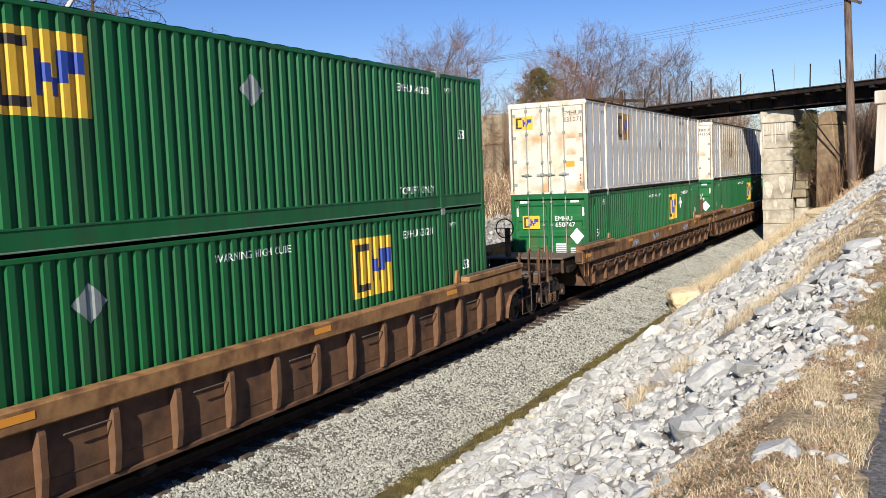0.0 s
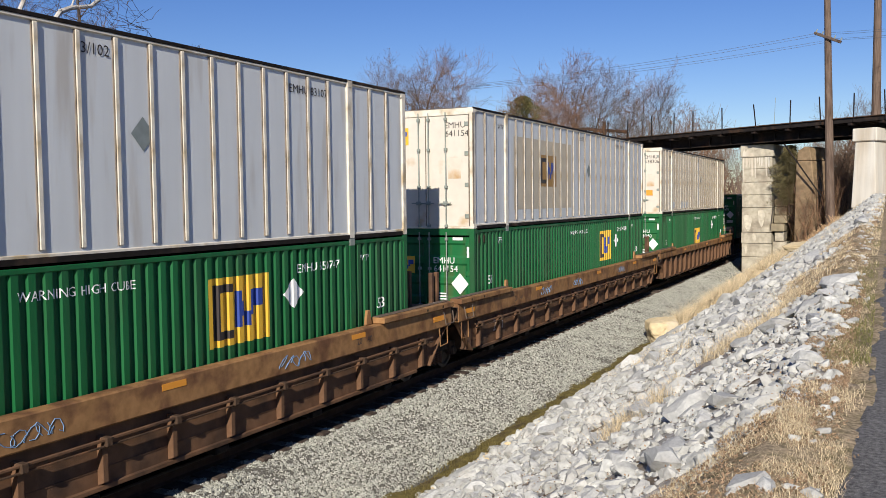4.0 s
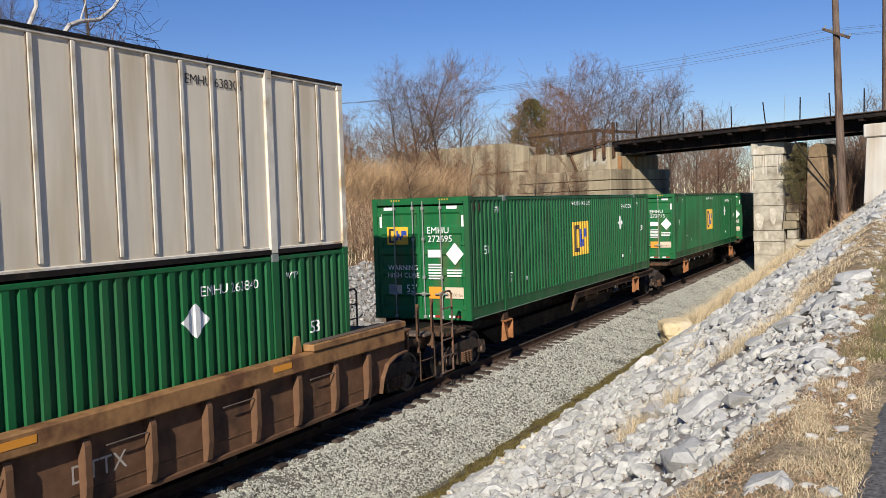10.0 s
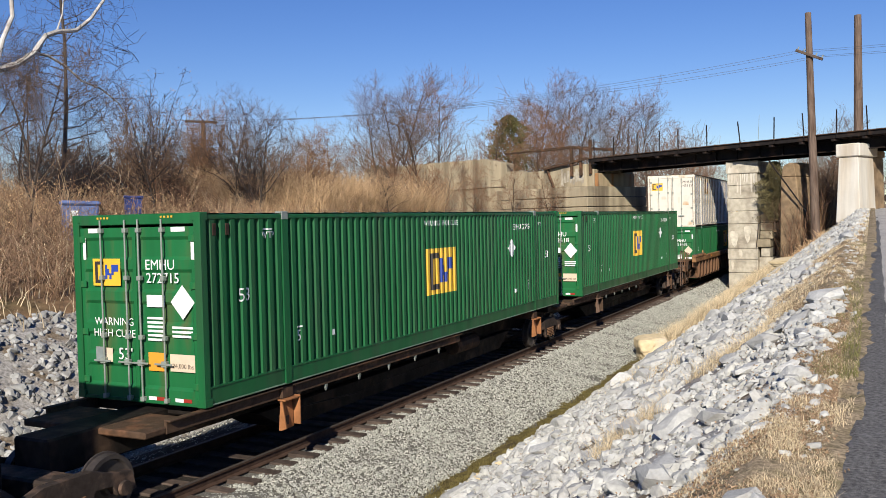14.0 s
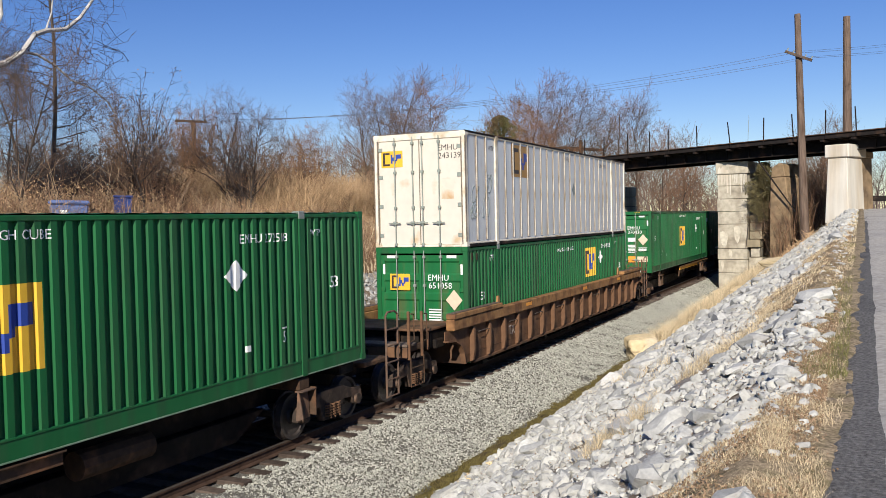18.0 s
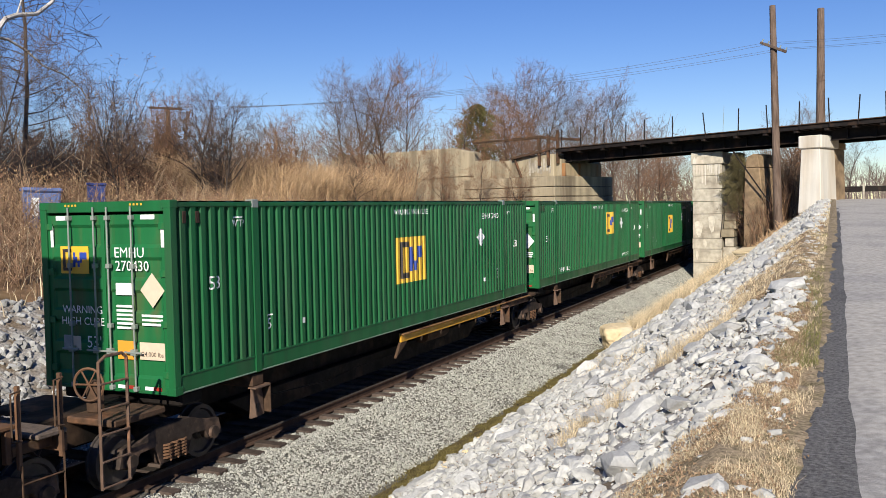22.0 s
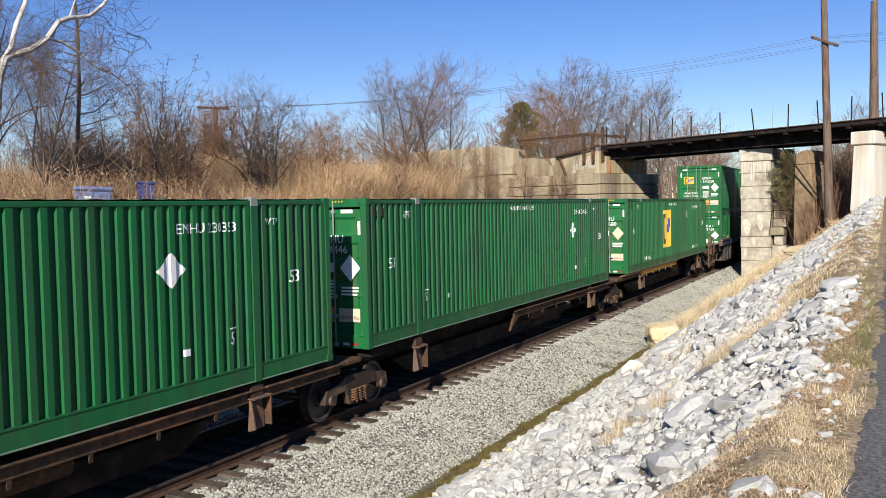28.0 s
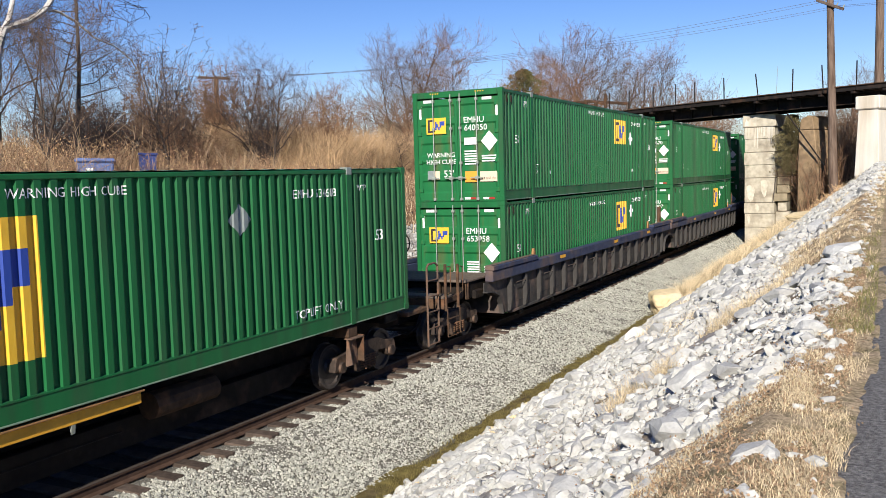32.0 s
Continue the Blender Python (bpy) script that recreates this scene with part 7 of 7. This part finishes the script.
def spine_car(lead, trail, lead_truck, trail_truck, label, yellow=False, front=False, foot_paint=None):
    """A spine car: a central beam with outriggers that hold the container by its posts."""
    c = thing("spine_car", label, "freight car", "freight cars of the train")
    part("spine", box(-0.33, 0.33, -lead, LEN + trail, 0.62, 1.12, 0.03), DARK, c)
    # Sill deepened and widened to hide the ground behind it from the camera.
    part("deep_sill", prism([(2.2, 0.62), (3.0, 0.20), (LEN - 3.0, 0.20), (LEN - 2.2, 0.62)], -0.50, 0.50, "x", 0.01), DARK, c)
    for s in (-1, 1):
        x = 1.16 * s
        for k, (y0, y1) in enumerate(((-0.7, 1.92), (2.2, 9.0)) if front else ((7.5, LEN - 1.9), (LEN - 1.85, LEN + 0.35))):
            lo = 0.99 if front else 0.90
            beam = part("side_beam", box(*sorted((x, x + 0.05 * s)), y0, y1, lo, lo + 0.17, 0.008), YELLOWBAR if yellow and (k == 1) == front else RUSTDARK, c)
            part("beam_flange", box(*sorted((x, x + 0.12 * s)), y0, y1, lo + 0.172, lo + 0.20, 0.006), BROWN_TOP if yellow else RUSTDARK, beam)
            if y1 - y0 > 4:
                for i in range(5):
                    part("tie_clip", shared(("tie_clip", s, front), lambda: prism([(1.16 * s, lo - 0.002), (1.21 * s, lo - 0.002), (1.19 * s, lo - 0.12)], -0.03, 0.03, "y"), GALV if front and not yellow else RUSTDARK), None, beam, m=pose(0, y0 + 1.1 + i * 1.15, 0))
                part("end_fin", prism([(y0, lo), (y0 + 0.35, lo), (y0 - 0.25, lo - 0.32)], *sorted((1.14 * s, 1.2 * s)), "x"), RUSTDARK, beam)
        for y in (2.06, LEN - 2.06):
            foot = part("outrigger", box(*sorted((0.3 * s, 1.26 * s)), y - 0.16, y + 0.16, 0.98, 1.18, 0.02), RUSTDARK, c)
            br = part("bracket", prism([(y - 0.13, 0.98), (y + 0.13, 0.98), (y + 0.17, 0.72), (y + 0.18, 0.46), (y - 0.20, 0.46), (y - 0.17, 0.72)], *sorted((1.20 * s, 1.235 * s)), "x", 0.008), foot_paint or FOOTSTEEL, foot)
            part("side_web", prism([(1.235 * s, 0.98), (1.27 * s, 0.98), (1.35 * s, 0.50), (1.235 * s, 0.46)], y - 0.19, y - 0.165, "y"), foot_paint or FOOTSTEEL, br)
            part("slot", box(*sorted((1.236 * s, 1.242 * s)), y - 0.035, y + 0.035, 0.53, 0.68, 0.0), INK, br, "dark open slot")
            part("lip", box(*sorted((1.2 * s, 1.36 * s)), y - 0.21, y + 0.23, 0.96, 0.985, 0.004), foot_paint or FOOTSTEEL, br)
            part("bracket_flange", box(*sorted((1.2 * s, 1.36 * s)), y + 0.19, y + 0.22, 0.5, 1.0, 0.006), foot_paint or RUSTDARK, foot)
    if yellow and not front:
        part("dark_square", box(1.211, 1.215, LEN - 3.05, LEN - 2.55, 0.91, 1.06), INK, c, "black square on the yellow beam")
        part("lettering", lettering("53", 0.15, YELLOWBAR), None, c, m=Matrix.Translation((1.2165, LEN - 2.8, 0.985)) @ SIDE)
    for y in (0.5, LEN - 0.5):
        part("end_bolster", box(-1.18, 1.18, y - 0.25, y + 0.25, 1.0, 1.2, 0.03), DARK, c)
    for y, k, reach in ((0.0, -1, lead), (LEN, 1, trail)):
        part("end_platform", box(-1.2, 1.2, *sorted((y + 0.1 * k, y + min(reach, 1.1) * k)), 1.0, 1.1, 0.02), RUSTDARK, c)
        if reach > 2:
            coupler(c, y + (reach - 0.6) * k, k)
            for s in (-1, 1):
                e = y + 1.4 * k
                lad = part("ladder", bent([(1.25 * s, e, 0.25), (1.25 * s, e, 1.95), (1.25 * s, e - 0.12 * k, 2.02), (1.25 * s, e - 0.42 * k, 2.02), (1.25 * s, e - 0.5 * k, 1.95), (1.25 * s, e - 0.5 * k, 0.25)], 0.024, 6), FOOTSTEEL, c, "worn steel corner ladder")
                for z in (0.27, 0.62, 0.98, 1.32, 1.66):
                    part("rung", rod((1.27 * s, e, z), (1.27 * s, e - 0.5 * k, z), 0.016, 0.016, 6), FOOTSTEEL, lad)
    if lead > 2 and yellow:
        stand = part("brake_stand", box(0.42, 0.62, -0.85, -0.68, 1.1, 1.55, 0.02), RUSTDARK, c)
        wheel = bent([(0.23 * math.cos(q * math.pi / 10), 0, 0.23 * math.sin(q * math.pi / 10)) for q in range(21)], 0.02, 5)
        for q in range(3):
            rod((0.22 * math.cos(q * math.pi / 3), 0, 0.22 * math.sin(q * math.pi / 3)), (-0.22 * math.cos(q * math.pi / 3), 0, -0.22 * math.sin(q * math.pi / 3)), 0.013, 0.013, 5, wheel)
        part("brake_wheel", wheel, BROWN, stand, "rusty hand-brake wheel", pose(0.55, -0.9, 1.52, 0, 0, 12))
        for hx in (-0.4, 0.6):
            part("air_hose", bent([(hx, -lead + 0.5, 0.85), (hx + 0.05, -lead + 0.25, 0.55), (hx - 0.1, -lead, 0.38), (hx - 0.25, -lead - 0.15, 0.45)], 0.026, 6), DARK, c)
    part("brake_pipe", bent([(0.8, 3, 0.6), (0.85, 5, 0.5), (0.8, 6.2, 0.56), (0.8, 9, 0.56)], 0.015, 5), DARK, c)
    part("air_tank", rod((0.7, 9.6, 0.75), (0.7, 10.9, 0.75), 0.2, 0.2, 12), RUSTDARK, c)
    for y in (lead_truck, trail_truck):
        if y is not None:
            truck(c, y)
    return c


# where each car's container begins, counted back along the train from the clip's start
STARTS = (2.34, 25.92, 45.33, 64.82, 85.95, 106.66, 125.27, 146.43, 167.52, 184.93, 202.48, 219.84, 238.63, 259.90, 279.3, 298.7)


def run(t):
    """How far the train has rolled at t seconds."""
    u = t / 32
    return sum(k * u ** (i + 1) for i, k in enumerate((207.454, 30.511, 3.836, -3.791, -0.964, 2.223)))


ROLLING = []
TALL_UP = WELL_Z + TALL + 0.006
WB = "rust-brown steel well car with ribbed sides, carrying stacked containers"
SC = "dark rusty spine car carrying one container"


def load(i, z, c):
    ROLLING.append((c, STARTS[i], z))


STACK = (10.25, 1.42, 1.40, 1.03)
for i, code in ((0, "638291"), (1, "650747"), (2, "641154"), (3, "263840"), (7, "651058"), (13, "653958"), (14, "651907"), (15, "652210")):
    load(i, WELL_Z, green_container(("EMHU", code), (10.6, 1.42, 1.42, 1.08) if i == 0 else (7.3, 1.0, 1.5, 1.0) if i == 3 else STACK, "well", i == 7, (4.93, 2.2) if i == 0 else (12.3, 2.05), i == 0))
load(0, TALL_UP, green_container(("EMHU", "640268"), (3.75, 1.55, 1.45, 1.0), "spine", placard=(8.14, 2.1), worn=True, foot=True))
load(1, TALL_UP, white_container(("EMHU", "831071"), WHITE, (4.05, 2.15), label="white ribbed freight container with rust-stained doors", rusty=True))
load(2, TALL_UP, white_container(("EMHU", "641154"), WHITE, (5.2, 1.50), (2.6, 7.32, 0.42, 2.36), label="white ribbed freight container with a tan grimy patch"))
load(3, TALL_UP, white_container(("EMHU", "638306"), DIRTY, None, bars=((8.25, 1.5, 0.52, 2.4), (2.5, 0.35, 0.5, 0.3), (5.0, 0.35, 1.8, 0.3)), label="dirty cream ribbed freight container", sticker=True))
load(7, TALL_UP, white_container(("EMHU", "243139"), WHITE, (3.95, 2.30), graffiti=True, label="off-white ribbed freight container with scrawled graffiti near its door"))
for i, code, lg in ((4, "272695", (7.25, 1.02, 1.47, 1.03)), (5, "272715", (7.25, 1.02, 1.47, 1.03)), (6, "272518", (7.25, 1.02, 1.47, 1.03)), (8, "270430", (7.25, 1.02, 1.47, 1.03)),
                    (9, "653299", (9.45, 1.45, 1.4, 0.95)), (10, "230353", (7.25, 1.02, 1.47, 1.03)), (11, "234446", None), (12, "634688", (5.92, 0.70, 1.6, 1.66))):
    load(i, SPINE_Z, green_container(("EMHU", code), lg, "spine", i in (8, 12), (11.07, 2.1) if i == 12 else (12.3, 1.88), i == 12, i in (9, 12)))
for i, code in ((13, "640350"), (14, "640670"), (15, "640112")):
    load(i, TALL_UP, green_container(("EMHU", code), (10.2, 1.66, 1.42, 0.86), "spine"))
for i, (ld, tl, lt, tt) in {0: (1.3, 2.1, None, LEN + 1.6), 1: (3.75, 1.2, -2.75, LEN + 1.62), 2: (1.2, 1.2, None, LEN + 1.65), 3: (1.2, 2.6, None, LEN + 1.9), 7: (2.75, 2.4, -2.45, LEN + 1.9)}.items():
    load(i, 0, well_car(ld, tl, lt, tt, BROWN, BROWN_TOP, WB, writing={1: (("DTTX", 2.55, 0.85, 0.36), ("26295", 4.75, 0.85, 0.34)), 2: (("25 I", 1.1, 0.8, 0.42),), 3: (("25T", 1.1, 0.8, 0.42), ("DTTX", 10.4, 0.85, 0.32)), 7: (("TX", 2.6, 0.85, 0.36),)}.get(i, ()), deep=i in (1, 2)))
for i, (ld, tl, lt, tt) in {13: (3.0, 1.2, -2.4, LEN + 1.62), 14: (1.2, 1.2, None, LEN + 1.62), 15: (1.2, 1.2, None, LEN + 1.62)}.items():
    load(i, 0, well_car(ld, tl, lt, tt, BLUEGREY, BLUE_TOP, "dull grey-blue steel well car with ribbed sides, carrying stacked containers", True))
for i, (ld, tl, lt, tt) in {4: (2.3, 1.95, 0.1, LEN + 2.3), 5: (1.95, 1.2, None, LEN - 0.3), 6: (1.2, 2.3, None, LEN - 0.9), 8: (2.3, 0.6, 0.2, LEN + 1.15), 9: (0.6, 0.65, None, LEN + 1.15),
                            10: (0.65, 0.6, None, LEN + 1.15), 11: (0.6, 1.3, None, LEN + 1.5), 12: (1.3, 2.4, None, LEN - 1.3)}.items():
    load(i, 0, spine_car(ld, tl, lt, tt, SC + (" with a yellow side beam" if i in (8, 12) else ""), i in (8, 12), i in (5, 6, 12), RUSTORANGE if i in (4, 5) else None))


def motions():
    """The train rolls towards the viewer; its wheels turn."""
    for ob, start, z in ROLLING:
        walk(ob, [(t, pose(0, start - run(t), z)) for t in range(33)])
    turn = [(k / 15, math.degrees(run(k / 15) / 0.42)) for k in range(481)]
    for w, a in AXLES:
        walk(w, [(t, pose(0, a, 0.42, d, 0, 0)) for t, d in turn])


motions()
